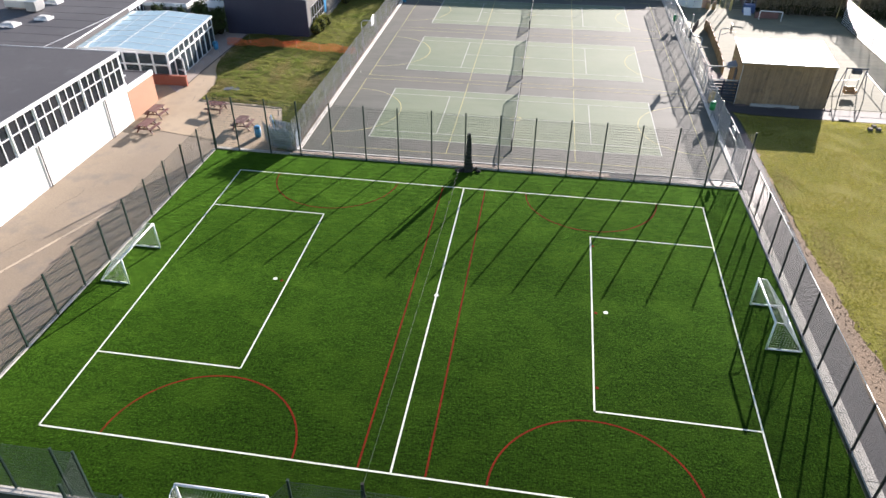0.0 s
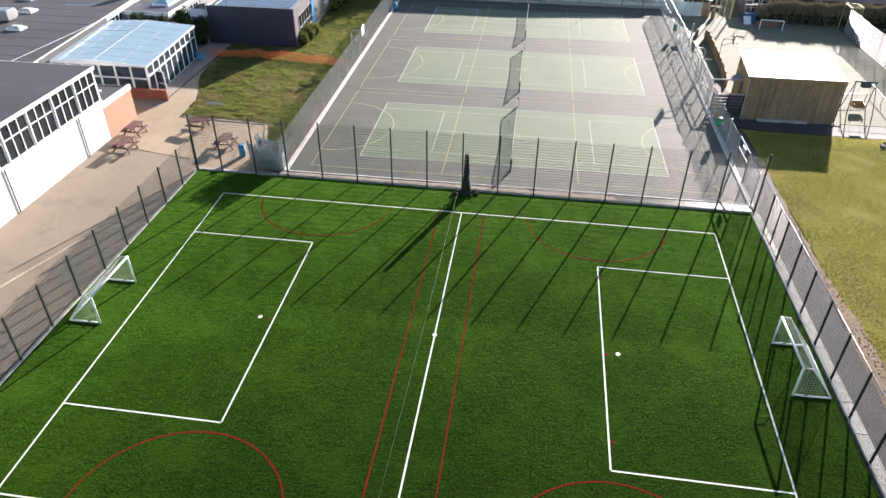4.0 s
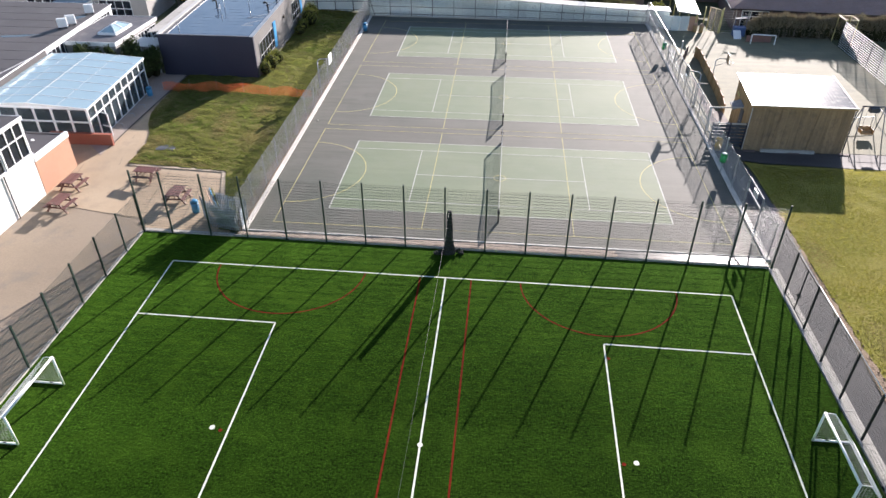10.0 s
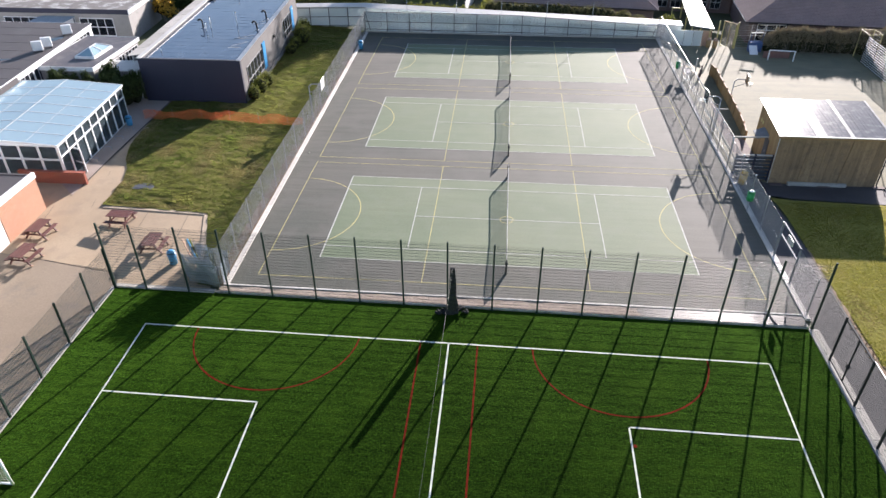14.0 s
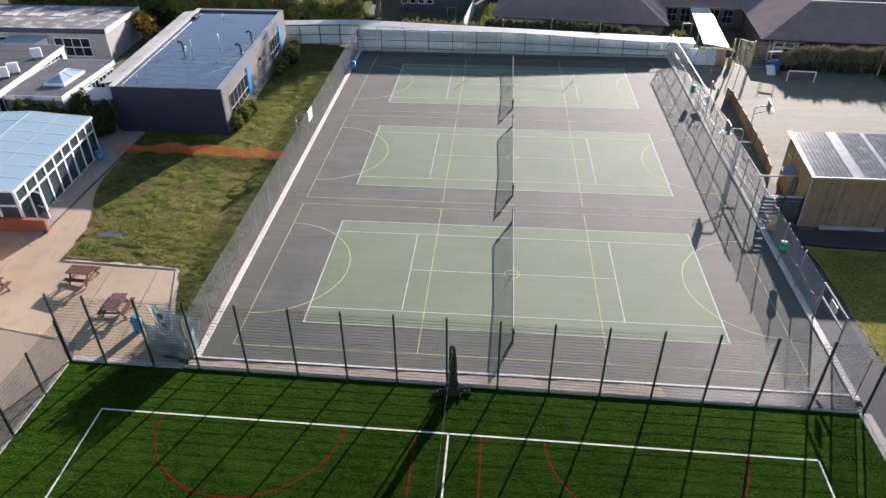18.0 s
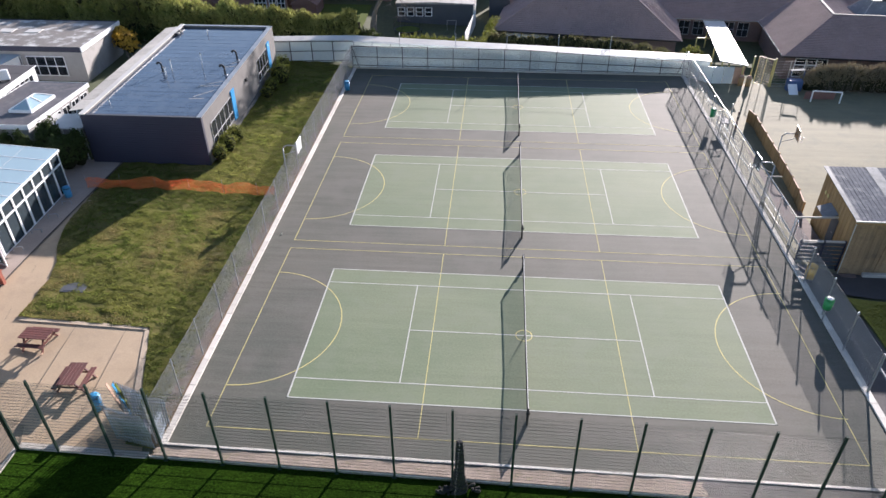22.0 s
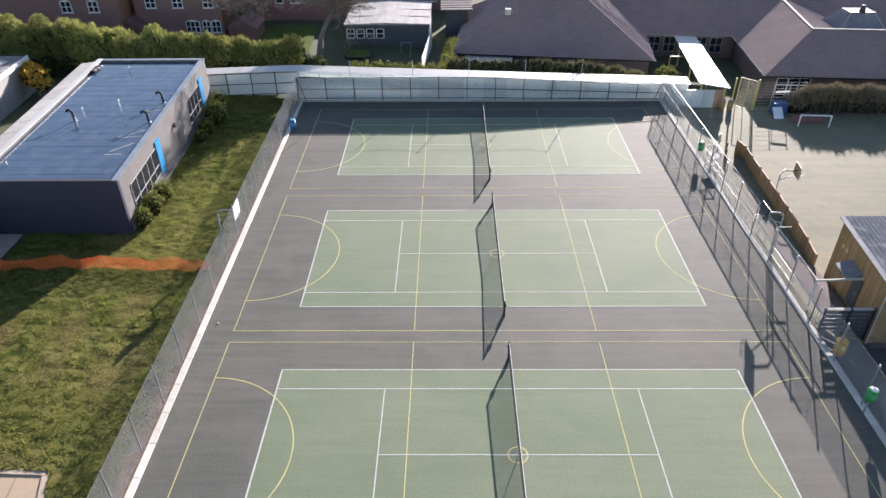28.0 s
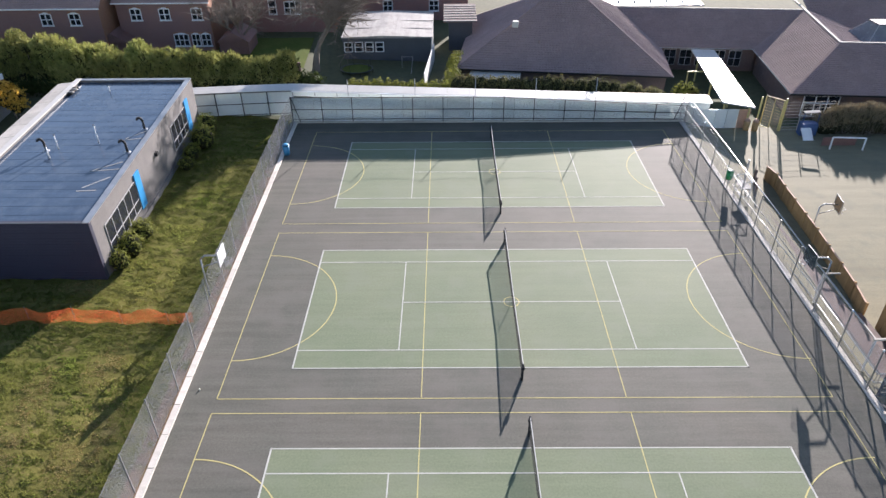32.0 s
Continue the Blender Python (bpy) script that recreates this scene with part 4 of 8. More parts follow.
bf = thing("court_back_fence", "dark steel fence of rails and posts behind the courts", "fence", (-17.7, 42.35, 0))
for i, x in enumerate(bx):
    y = 42.38 - 0.006 * (x + 17.7)
    part("post", Shape().beam((x, y, -0.2), (x, y, back_top(x) + 0.03), 0.06), BLACK_STEEL, bf)
    if i + 1 < len(bx):
        for f in (0.14, 0.52, 0.985):
            part("rail", Shape().beam((x, y, back_top(x) * f), (bx[i + 1], y - 0.016, back_top(bx[i + 1]) * f), 0.045), BLACK_STEEL, bf)
for i in range(12):
    x = -17.75 + 3.0 * i
    piece("chain_link_panel", panel("chain", 2.35), bf, (3.0 * i - 0.05, 0.06 - 0.018 * i, 0.05), -0.34, (1, 1, (back_top(x + 2.9) - 0.05) / 2.37))
for p, q in (((-17.6, 42.2), (-17.0, 42.25)), ((17.3, 42.1), (16.7, 42.2))):
    part("brace", Shape().beam((*p, 2.3), (*q, 0.1), 0.05), BLACK_STEEL, bf)
for x in (-12.6, -6.6, -1.2, 4.2, 9.6):
    pl = thing("pole", "thin pale steel pole behind the court fence", "pole", (x, 43.0, 0), "poles behind the courts")
    part("shaft", Shape().tube((x, 43.05, -0.3), (x, 43.05, 3.7), 0.03), GALV, pl, smooth=True)
    part("cap", Shape().tube((x, 43.05, 3.7), (x, 43.05, 3.76), 0.045), GALV, pl)

pc = thing("pole_cable", "thin dark cable strung between the poles behind the courts", "cable", (-12.6, 43.05, 3.6))
s = Shape()
for a, b in ((-12.6, -6.6), (-6.6, -1.2), (-1.2, 4.2), (4.2, 9.6)):
    for i in range(6):
        f, g = i / 6, (i + 1) / 6
        s.tube((a + (b - a) * f, 43.05, 3.68 - 0.5 * f * (1 - f)), (a + (b - a) * g, 43.05, 3.68 - 0.5 * g * (1 - g)), 0.008, 5, caps=False)
part("wire", s, BLACK_STEEL, pc, fix=False)

# covered walkway behind the courts
wk = thing("covered_walkway", "low covered walkway with milky panels and a white roof", "walkway", (-17.7, 43.6, 0))


def walk_z(x):
    return 2.62 - 0.036 * (x + 17.7)


span = [-17.7 + 2.0 * i for i in range(20)]
for i, x in enumerate(span[:-1]):
    x1 = span[i + 1]
    z0, z1 = walk_z(x), walk_z(x1)
    lo = gz((x + x1) / 2, 44) - 0.2
    # the milky screen hangs on the back of the court fence as far as that goes
    if x1 < 17.3:
        ya, yb, low = 42.46 - 0.006 * (x + 17.7), 42.46 - 0.006 * (x1 + 17.7), 0.02
        part("panel", Shape().wall([(x + 0.01, ya, low), (x1 - 0.01, yb, low), (x1 - 0.01, yb, back_top(x1) * 0.97), (x + 0.01, ya, back_top(x) * 0.97)], (0, 0.03, 0)), PANEL, wk)
        part("fascia", Shape().wall([(x, 43.6, z0 - 0.55), (x1 - 0.01, 43.6, z1 - 0.55), (x1 - 0.01, 43.6, z1), (x, 43.6, z0)], (0, 0.03, 0)), PANEL, wk)
    else:
        part("panel", Shape().wall([(x + 0.03, 43.6, lo), (x1 - 0.03, 43.6, lo), (x1 - 0.03, 43.6, z1), (x + 0.03, 43.6, z0)], (0, 0.03, 0)), PANEL, wk)
    part("frame", Shape().beam((x, 43.58, lo), (x, 43.58, z0), 0.07), GALV, wk)
    part("roof_sheet", Shape().wall([(x, 43.3, z0 + 0.05), (x1 - 0.01, 43.3, z1 + 0.05), (x1 - 0.01, 44.6, z1 + 0.2), (x, 44.6, z0 + 0.2)], (0, 0, 0.05)), LIGHT_ROOF, wk)
    part("gutter", Shape().beam((x, 43.24, z0 + 0.03), (x1, 43.24, z1 + 0.03), 0.1), UPVC, wk)
left = [(-26.9, 42.75), (-24.6, 43.0), (-22.3, 43.25), (-20.0, 43.45), (-17.7, 43.6)]
for (x, y), (x1, y1) in zip(left, left[1:]):
    part("panel", Shape().wall([(x, y, 0.3), (x1 - 0.05, y1, 0.3), (x1 - 0.05, y1, 2.62), (x, y, 2.62)], (0, 0.03, 0)), PANEL, wk)
    part("frame", Shape().beam((x, y - 0.04, 0.2), (x, y - 0.04, 2.62), 0.07), BLACK_STEEL, wk)
    for z in (0.45, 1.5, 2.55):
        part("rail", Shape().beam((x, y - 0.06, z), (x1, y1 - 0.06, z), 0.05), BLACK_STEEL, wk)
    part("roof_sheet", Shape().wall([(x, y - 0.3, 2.68), (x1 - 0.01, y1 - 0.3, 2.68), (x1 - 0.01, y1 + 1.0, 2.82), (x, y + 1.0, 2.82)], (0, 0, 0.05)), LIGHT_ROOF, wk)


# ---- pitch furniture ----
def goal(name, w, h, depth, label, group=""):
    """Front frame in the plane y = 0, standing over x from 0 to w, its back at y = depth."""
    g = thing(name, label, "football goal", group=group)
    part("crossbar", Shape().tube((0, 0, h), (w, 0, h), 0.055, 10), ALU, g, smooth=True)
    for x in (0, w):
        part("goalpost", Shape().tube((x, 0, 0), (x, 0, h), 0.055, 10), ALU, g, smooth=True)
        part("side_bar", Shape().tube((x, 0, 0.05), (x, depth, 0.05), 0.05, 8), ALU, g, smooth=True)
        part("stay", Shape().path([(x, 0, h), (x, 0.45, h - 0.04), (x, depth, 0.08)], 0.02, 6), ALU, g, smooth=True)
        part("wheel", Shape().tube((x - 0.03, depth * 0.35, 0.06), (x + 0.03, depth * 0.35, 0.06), 0.09, 10), BLACK_STEEL, g)
    part("ground_bar", Shape().tube((0, depth, 0.05), (w, depth, 0.05), 0.05, 8), ALU, g, smooth=True)
    n = Shape()
    k = int(w / 0.12)
    for i in range(k + 1):
        x = w * i / k
        n.beam((x, 0.45, h - 0.05), (x, depth, 0.08), 0.006, caps=False)
        n.beam((x, 0, h - 0.02), (x, 0.45, h - 0.05), 0.006, caps=False)
    for i in range(16):
        f = i / 15
        n.beam((0, 0.45 + (depth - 0.45) * f, h - 0.05 + (0.13 - h) * f), (w, 0.45 + (depth - 0.45) * f, h - 0.05 + (0.13 - h) * f), 0.006, caps=False)
    for x in (0, w):
        for i in range(12):
            y = depth * i / 12
            top = h if y < 0.45 else h - 0.05 - (h - 0.13) * (y - 0.45) / (depth - 0.45)
            n.beam((x, y, 0.05), (x, y, top), 0.006, caps=False)
            z = h * i / 12
            if z > 0.1:
                reach = 0.45 + (depth - 0.45) * (h - 0.05 - z) / (h - 0.13)
                n.beam((x, 0, z), (x, min(depth, reach), z), 0.006, caps=False)
    part("net", n, NETW, g, fix=False)
    return g


g1 = goal("small_goal", 3.75, 1.83, 1.75, "white aluminium five-a-side goal with netting beside the fence", "five-a-side goals")
g1.matrix_basis = pose(-21.1, -27.25, 0, 0, 0, 90)
copy_thing(g1, pose(14.75, -23.7, 0, 0, 0, -90))
copy_thing(g1, pose(-10.9, -41.1, 0.02, 0, 0, 180) @ Matrix.Translation((-3.75, 0, 0)))

dn = thing("divider_net", "black dividing net drawn together in a bundle at the fence", "net", (-2.98, -10.2, 0))
s = Shape()
for k in range(14):
    a = k * 0.45
    pts = []
    for i in range(12):
        z = 3.1 * i / 11
        r = 0.06 + 0.25 * (1 - i / 11) ** 1.5 + 0.03 * math.sin(5 * z + k)
        pts.append((-2.98 + r * math.cos(a + z), -10.25 + 0.7 * r * math.sin(a + z), z))
    for p, q in zip(pts, pts[1:]):
        s.tube(p, q, 0.075, 6)
part("gathered_net", s, CLOTH, dn, smooth=True)
s = Shape()
rng = random.Random(4)
for i in range(26):
    x, y = -2.98 + rng.uniform(-0.75, 0.75), -10.25 + rng.uniform(-0.3, 0.12)
    s.tube((x, y, 0.04), (x + rng.uniform(-0.4, 0.4), y + rng.uniform(-0.1, 0.1), rng.uniform(0.04, 0.3)), 0.07, 6)
part("net_heap", s, CLOTH, dn, "loose net lying on the turf", smooth=True)
cb = thing("net_cable", "thin steel cable stretched across the pitch for the dividing net", "cable", (-2.98, -10.0, 3.1))
s = Shape()
for i in range(16):
    a, b = i / 16, (i + 1) / 16
    s.tube((-2.98 - 0.35 * a, -10.1 - 30.9 * a, 3.12 - 0.25 * math.sin(math.pi * a)), (-2.98 - 0.35 * b, -10.1 - 30.9 * b, 3.12 - 0.25 * math.sin(math.pi * b)), 0.0055, 5, caps=False)
part("wire", s, WIRE, cb, fix=False)
part("anchor", Shape().tube((-3.33, -41.0, 2.7), (-3.33, -41.0, 3.3), 0.07, 8).tube((-3.33, -40.95, 2.0), (-3.33, -40.95, 2.9), 0.11, 8, 0.05), CLOTH, cb, "black wrapping round the cable's end")


# ---- court furniture ----
def tennis_net():
    n = thing("tennis_net", "black tennis net with white tape between dark posts", "tennis net", group="tennis nets")
    for y in (-6.4, 6.4):
        p = part("net_post", Shape().tube((0, y, -0.1), (0, y, 1.1), 0.05, 10), BLACK_STEEL, n, smooth=True)
        part("winder", Shape().box(-0.09, 0.09, y - 0.06, y + 0.06, 0.75, 0.9), BLACK_STEEL, p)
        part("weight", Shape().box(-0.05, 0.05, y - 0.16 * (1 if y > 0 else -1) - 0.1, y - 0.16 * (1 if y > 0 else -1) + 0.1, 0.0, 0.42), CLOTH, n)
    s = Shape()
    for i in range(182):
        y = -6.35 + 12.7 * i / 181
        s.beam((0, y, 0.03), (0, y, 1.05 - 0.12 * (1 - abs(y) / 6.4)), 0.006, caps=False)
    for j in range(15):
        f = j / 14
        for a, b in ((-6.35, 0), (0, 6.35)):
            za, zb = [0.03 + (1.02 - 0.12 * (1 - abs(v) / 6.4)) * f for v in (a, b)]
            s.beam((0, a, za), (0, b, zb), 0.006, caps=False)
    part("netting", s, NETB, n, fix=False)
    part("tape", Shape().beam((0, -6.38, 1.06), (0, 0, 0.93), 0.03, 0.06).beam((0, 0, 0.93), (0, 6.38, 1.06), 0.03, 0.06), NETW, n)
    part("centre_strap", Shape().box(-0.012, 0.012, -0.03, 0.03, 0, 0.93), NETW, n)
    return n


tn = tennis_net()
tn.matrix_basis = pose(0.03, CENTRES[0], 0)
for cy in CENTRES[1:]:
    copy_thing(tn, pose(0.03, cy, 0))


def hoop(label, board_m, post_m, ring=True, group="", reach=1.25, tall=3.4):
    """Post at the origin, the board reaching out along +x."""
    h = thing("basketball_hoop", label, "basketball hoop", group=group)
    part("post", Shape().tube((0, 0, -0.2), (0, 0, tall - 0.45), 0.048, 10).tube((0, 0, tall - 0.45), (0.3, 0, tall - 0.2), 0.048, 10), post_m, h, smooth=True)
    part("arm", Shape().tube((0.28, 0, tall - 0.22), (reach, 0, tall - 0.2), 0.05, 8).tube((0.05, 0, tall - 1.0), (reach, 0, tall - 0.55), 0.03, 8), post_m, h, smooth=True)
    b = part("backboard", Shape().box(reach, reach + 0.04, -0.6, 0.6, tall - 0.65, tall + 0.3), board_m, h, bevel=0.01)
    part("board_frame", Shape().box(reach - 0.03, reach, -0.62, -0.56, tall - 0.66, tall + 0.31).box(reach - 0.03, reach, 0.56, 0.62, tall - 0.66, tall + 0.31).box(reach - 0.03, reach, -0.62, 0.62, tall + 0.26, tall + 0.31).box(reach - 0.03, reach, -0.62, 0.62, tall - 0.66, tall - 0.6), post_m, b)
    if ring:
        s = Shape()
        c = [(reach + 0.3 + 0.23 * math.cos(i * 0.3927), 0.23 * math.sin(i * 0.3927), tall - 0.5) for i in range(17)]
        s.path(c, 0.012, 6)
        s.tube((reach, 0, tall - 0.5), (reach + 0.08, 0, tall - 0.5), 0.03, 6)
        r = part("ring", s, post_m, h)
        n = Shape()
        for i in range(12):
            a = i * 0.5236
            n.beam((reach + 0.3 + 0.23 * math.cos(a), 0.23 * math.sin(a), tall - 0.5), (reach + 0.3 + 0.13 * math.cos(a + 0.4), 0.13 * math.sin(a + 0.4), tall - 0.9), 0.008, caps=False)
        part("net", n, NETW, r, fix=False)
    return h


hp = hoop("white basketball backboard on a grey post behind the court fence", ALU, GALV, group="basketball hoops", tall=3.15)
hp.matrix_basis = pose(-18.0, 16.9, 0)
hr2 = hoop("clear basketball backboard on a grey post behind the court fence", CLEAR, GALV, group="basketball hoops")
hr2.matrix_basis = pose(17.75, 16.0, 0, 0, 0, 180)
h2 = hoop("playground basketball hoop with a brown board on a grey post", WOOD, GALV, group="basketball hoops", reach=1.1, tall=2.75)
h2.matrix_basis = pose(21.35, 24.4, -0.8, 0, 0, -8)


def litter_bin(label, m, r=0.27, h=0.95):
    b = thing("litter_bin", label, "litter bin", group="litter bins")
    part("body", Shape().tube((0, 0, 0), (0, 0, h * 0.78), r * 0.9, 18, r), m, b, smooth=True)
    part("hood", Shape().tube((0, 0, h * 0.78), (0, 0, h * 0.82), r * 1.06, 18).tube((0, 0, h * 0.9), (0, 0, h), r * 1.02, 18, r * 0.75), m, b, smooth=True)
    part("opening", Shape().tube((0, 0, h * 0.82), (0, 0, h * 0.9), r * 0.85, 18), DARK, b)
    return b


lb = litter_bin("round blue plastic litter bin with a hood", BLUE_PLASTIC)
lb.matrix_basis = pose(-20.95, -6.95, 0.03)
copy_thing(lb, pose(-17.05, 35.9, 0))
copy_thing(lb, pose(-33.1, 12.4, 0.35))
lb2 = litter_bin("round green plastic litter bin on a short steel post", GREEN_PLASTIC, 0.25, 0.72)
part("mounting_post", Shape().tube((0, 0, -0.95), (0, 0, 0.02), 0.035, 8), GALV, lb2, smooth=True)
part("lid", Shape().tube((0, 0, 0.72), (0, 0, 0.76), 0.2, 16, 0.12), ALU, lb2, "pale lid", smooth=True)
lb2.matrix_basis = pose(16.84, 2.45, 0.95)
copy_thing(lb2, pose(17.16, 29.6, 0.85))
lb3 = litter_bin("round yellow plastic litter bin beside the court fence", YELLOW_PLASTIC, 0.3, 1.0)
lb3.matrix_basis = pose(17.65, 6.7, -0.02)
solo("tennis_ball", Shape().tube((-16.3, 9.2, 0), (-16.3, 9.2, 0.09), 0.05, 8, 0.03), TURF_LINE, "pale ball lying on the asphalt court", "ball", smooth=True)
tr = thing("equipment_trolley", "grey steel trolley stored behind the court fence", "trolley", (17.8, 28.6, 0))
for x in (17.55, 18.15):
    for y in (27.9, 29.2):
        part("upright", Shape().tube((x, y, 0), (x, y, 1.5), 0.03), ALU, tr)
for z in (0.3, 0.9, 1.45):
    part("frame", Shape().path([(17.55, 27.9, z), (18.15, 27.9, z), (18.15, 29.2, z), (17.55, 29.2, z), (17.55, 27.9, z)], 0.03), ALU, tr)
part("board", Shape().box(17.5, 18.2, 27.85, 29.25, 0.92, 0.97), GREY_BOARD, tr)


def picnic_table():
    t = thing("picnic_table", "red-brown stained timber picnic table with attached benches", "picnic table", group="picnic tables")
    for i in range(5):
        x = -0.36 + 0.18 * i
        part("top_plank", Shape().box(x - 0.083, x + 0.083, -0.8, 0.8, 0.72, 0.765), TABLE_WOOD, t, bevel=0.006)
    for sx in (-1, 1):
        for k in (0, 1):
            x = sx * (0.6 + 0.15 * k)
            part("bench_plank", Shape().box(x - 0.073, x + 0.073, -0.8, 0.8, 0.42, 0.46), TABLE_WOOD, t, bevel=0.006)
    for y in (-0.55, 0.55):
        for sx in (-1, 1):
            part("leg", Shape().beam((sx * 0.72, y, 0), (sx * 0.22, y, 0.72), 0.07, 0.1), TABLE_WOOD, t)
            part("leg_end", Shape().box(sx * 0.78 - 0.06, sx * 0.78 + 0.06, y - 0.05, y + 0.05, 0.0, 0.05), CUT_WOOD, t, "pale sawn end of a leg")
        part("bench_bearer", Shape().box(-0.76, 0.76, y - 0.05, y - 0.01, 0.32, 0.42), TABLE_WOOD, t)
        part("top_bearer", Shape().box(-0.42, 0.42, y - 0.05, y - 0.01, 0.63, 0.72), TABLE_WOOD, t)
        part("brace", Shape().beam((0, y, 0.4), (0, y * 0.2, 0.7), 0.05), TABLE_WOOD, t)
    for x in (-0.76, 0.76):
        part("bench_end", Shape().box(x - 0.06, x + 0.06, 0.8, 0.85, 0.4, 0.47), CUT_WOOD, t, "pale sawn end of the bench")
    return t


pt = picnic_table()
pt.matrix_basis = pose(-26.35, -2.8, gz(-26.35, -2.8), 0, 0, 88)
for x, y, a in ((-22.9, -5.45, 3), (-31.0, -4.75, -2), (-30.3, -7.6, -4)):
    copy_thing(pt, pose(x, y, gz(x, y), 0, 0, a))

# palisade panels standing round a small store by the fence corner
for x, y, turn, tilt, w, h in ((-18.11, -8.94, -12, 3, 2.0, 1.82), (-18.22, -7.55, -11.5, -4, 2.5, 1.75), (-19.62, -8.12, -48, 2, 1.4, 1.8), (-17.05, -8.35, -82, 0, 0.9, 1.5), (-18.6, -8.3, -14, 7, 2.2, 1.8), (-19.2, -7.1, -20, -6, 1.6, 1.7)):
    pf = thing("palisade_panel", "galvanised palisade panel standing by the fence corner", "fence panel", (0, 0, 0), "palisade panels")
    n = int(w / 0.145)
    for i in range(n + 1):
        c = -w / 2 + w * i / n
        part("pale", Shape().wall([(c - 0.036, 0, 0.05), (c + 0.036, 0, 0.05), (c + 0.036, 0, h - 0.1), (c, 0, h), (c - 0.036, 0, h - 0.1)], (0, 0.02, 0)), PALE_GALV, pf)
    for z in (0.3, h - 0.35):
        part("rail", Shape().box(-w / 2 - 0.05, w / 2 + 0.05, 0.02, 0.06, z, z + 0.06), PALE_GALV, pf)
    pf.matrix_basis = pose(x, y, 0.02, tilt, 0, turn)
solo("storage_crate", Shape().box(-18.9, -17.6, -8.5, -7.9, 0.02, 0.6), SHEDROOF, "low grey crate kept behind palisade panels", "crate", bevel=0.03)
for k, (m, x) in enumerate(((BLUE_PLASTIC, -20.0), (LEAF_G, -19.85), (CUT_WOOD, -20.3))):
    solo("plank", Shape().beam((x + 0.9, -7.25, 0.05), (x + 0.55, -7.32, 2.2), 0.16, 0.03), m, ("blue plank leaning on stored panels", "yellow-green plank leaning on stored panels", "raw timber batten leaning on stored panels")[k], "plank", "leaning planks")

# orange barrier
ob = thing("barrier_mesh", "sagging orange plastic barrier mesh across the lawn", "barrier", (-32.4, 13.9, 0))
n = 44
tops = [(-32.4 + 14.2 * i / n, 13.75 + 0.12 * math.sin(i * 0.9) + 0.012 * i, (0.72 + 0.12 * clamp01(i, 8, 14)) + 0.12 * math.sin(i * 0.55) + 0.12 * noise.noise(Vector((i * 0.7, 0, 0)))) for i in range(n + 1)]
s = Shape()
for j in range(11):
    f = j / 10
    for (x, y, h), (x1, y1, h1) in zip(tops, tops[1:]):
        g0, gx = gz(x, y) + 0.04, gz(x1, y1) + 0.04
        s.beam((x, y + 0.1 * math.sin(f * 3), g0 + h * f), (x1, y1 + 0.1 * math.sin(f * 3), gx + h1 * f), 0.007, 0.017, caps=False)
for i in range(220):
    f = i / 219 * n
    k = min(n - 1, int(f))
    x, y, h = [a + (b - a) * (f - k) for a, b in zip(tops[k], tops[k + 1])]
    s.beam((x, y + 0.02, gz(x, y) + 0.04), (x, y + 0.1, gz(x, y) + h), 0.012, 0.012, caps=False)
part("mesh", s, ORANGE, ob, fix=False)
for i in range(0, n + 1, 8):
    x, y, h = tops[i]
    part("stake", Shape().tube((x, y + 0.06, gz(x, y) - 0.2), (x, y + 0.06, gz(x, y) + 1.1), 0.012, 6), GALV, ob)
mh = thing("manhole_cover", "dull dark grey manhole cover in the lawn", "manhole cover", (-26.95, 2.0, gz(-26.95, 2.0)))
part("surround", Shape().box(-27.7, -26.2, 1.45, 2.55, gz(-27, 2.0) - 0.1, gz(-27, 2.0) + 0.04), GREY_BOARD, mh, bevel=0.02)
part("lid", Shape().box(-27.5, -26.4, 1.6, 2.4, gz(-27, 2.0) + 0.04, gz(-27, 2.0) + 0.055), GREY_BOARD, mh)


# ---- buildings ----
def window(parent, p, along, w, h, cols, rows, out, frame_m=UPVC, bar=0.06, depth=0.08, glass=GLASS, label="white-framed window", fractions=None):
    """A window whose lower corner is p, w wide along the given direction and h high; out: outwards."""
    a, o, p = Vector(along).normalized(), Vector(out).normalized(), Vector(p)
    up = Vector((0, 0, 1))
    s = Shape()

    def bar_at(q0, q1):
        s.beam(q0 + o * depth * 0.3, q1 + o * depth * 0.3, bar, depth) if abs((q1 - q0).normalized().z) < 0.5 else s.beam(q0 + o * depth * 0.3, q1 + o * depth * 0.3, bar, bar)

    cuts = fractions or [j / rows for j in range(rows + 1)]
    for i in (0, cols):
        bar_at(p + a * (w * i / cols), p + a * (w * i / cols) + up * h)
    for f in (0, 1):
        bar_at(p + up * (h * f), p + a * w + up * (h * f))
    win = part("window", s, frame_m, parent, label)
    for i in range(1, cols):
        s = Shape()
        bar_at(p + a * (w * i / cols), p + a * (w * i / cols) + up * h)
        part("glazing_bar", s, frame_m, win)
    for f in cuts[1:-1]:
        s = Shape()
        bar_at(p + up * (h * f) + o * 0.003, p + a * w + up * (h * f) + o * 0.003)
        part("transom", s, frame_m, win)
    for i in range(cols):
        for f0, f1 in zip(cuts, cuts[1:]):
            q = [p + a * (w * i / cols) + up * (h * f0), p + a * (w * (i + 1) / cols) + up * (h * f0), p + a * (w * (i + 1) / cols) + up * (h * f1), p + a * (w * i / cols) + up * (h * f1)]
            part("pane", Shape().wall([v + o * 0.004 for v in q], o * 0.012), glass, win)
    return win


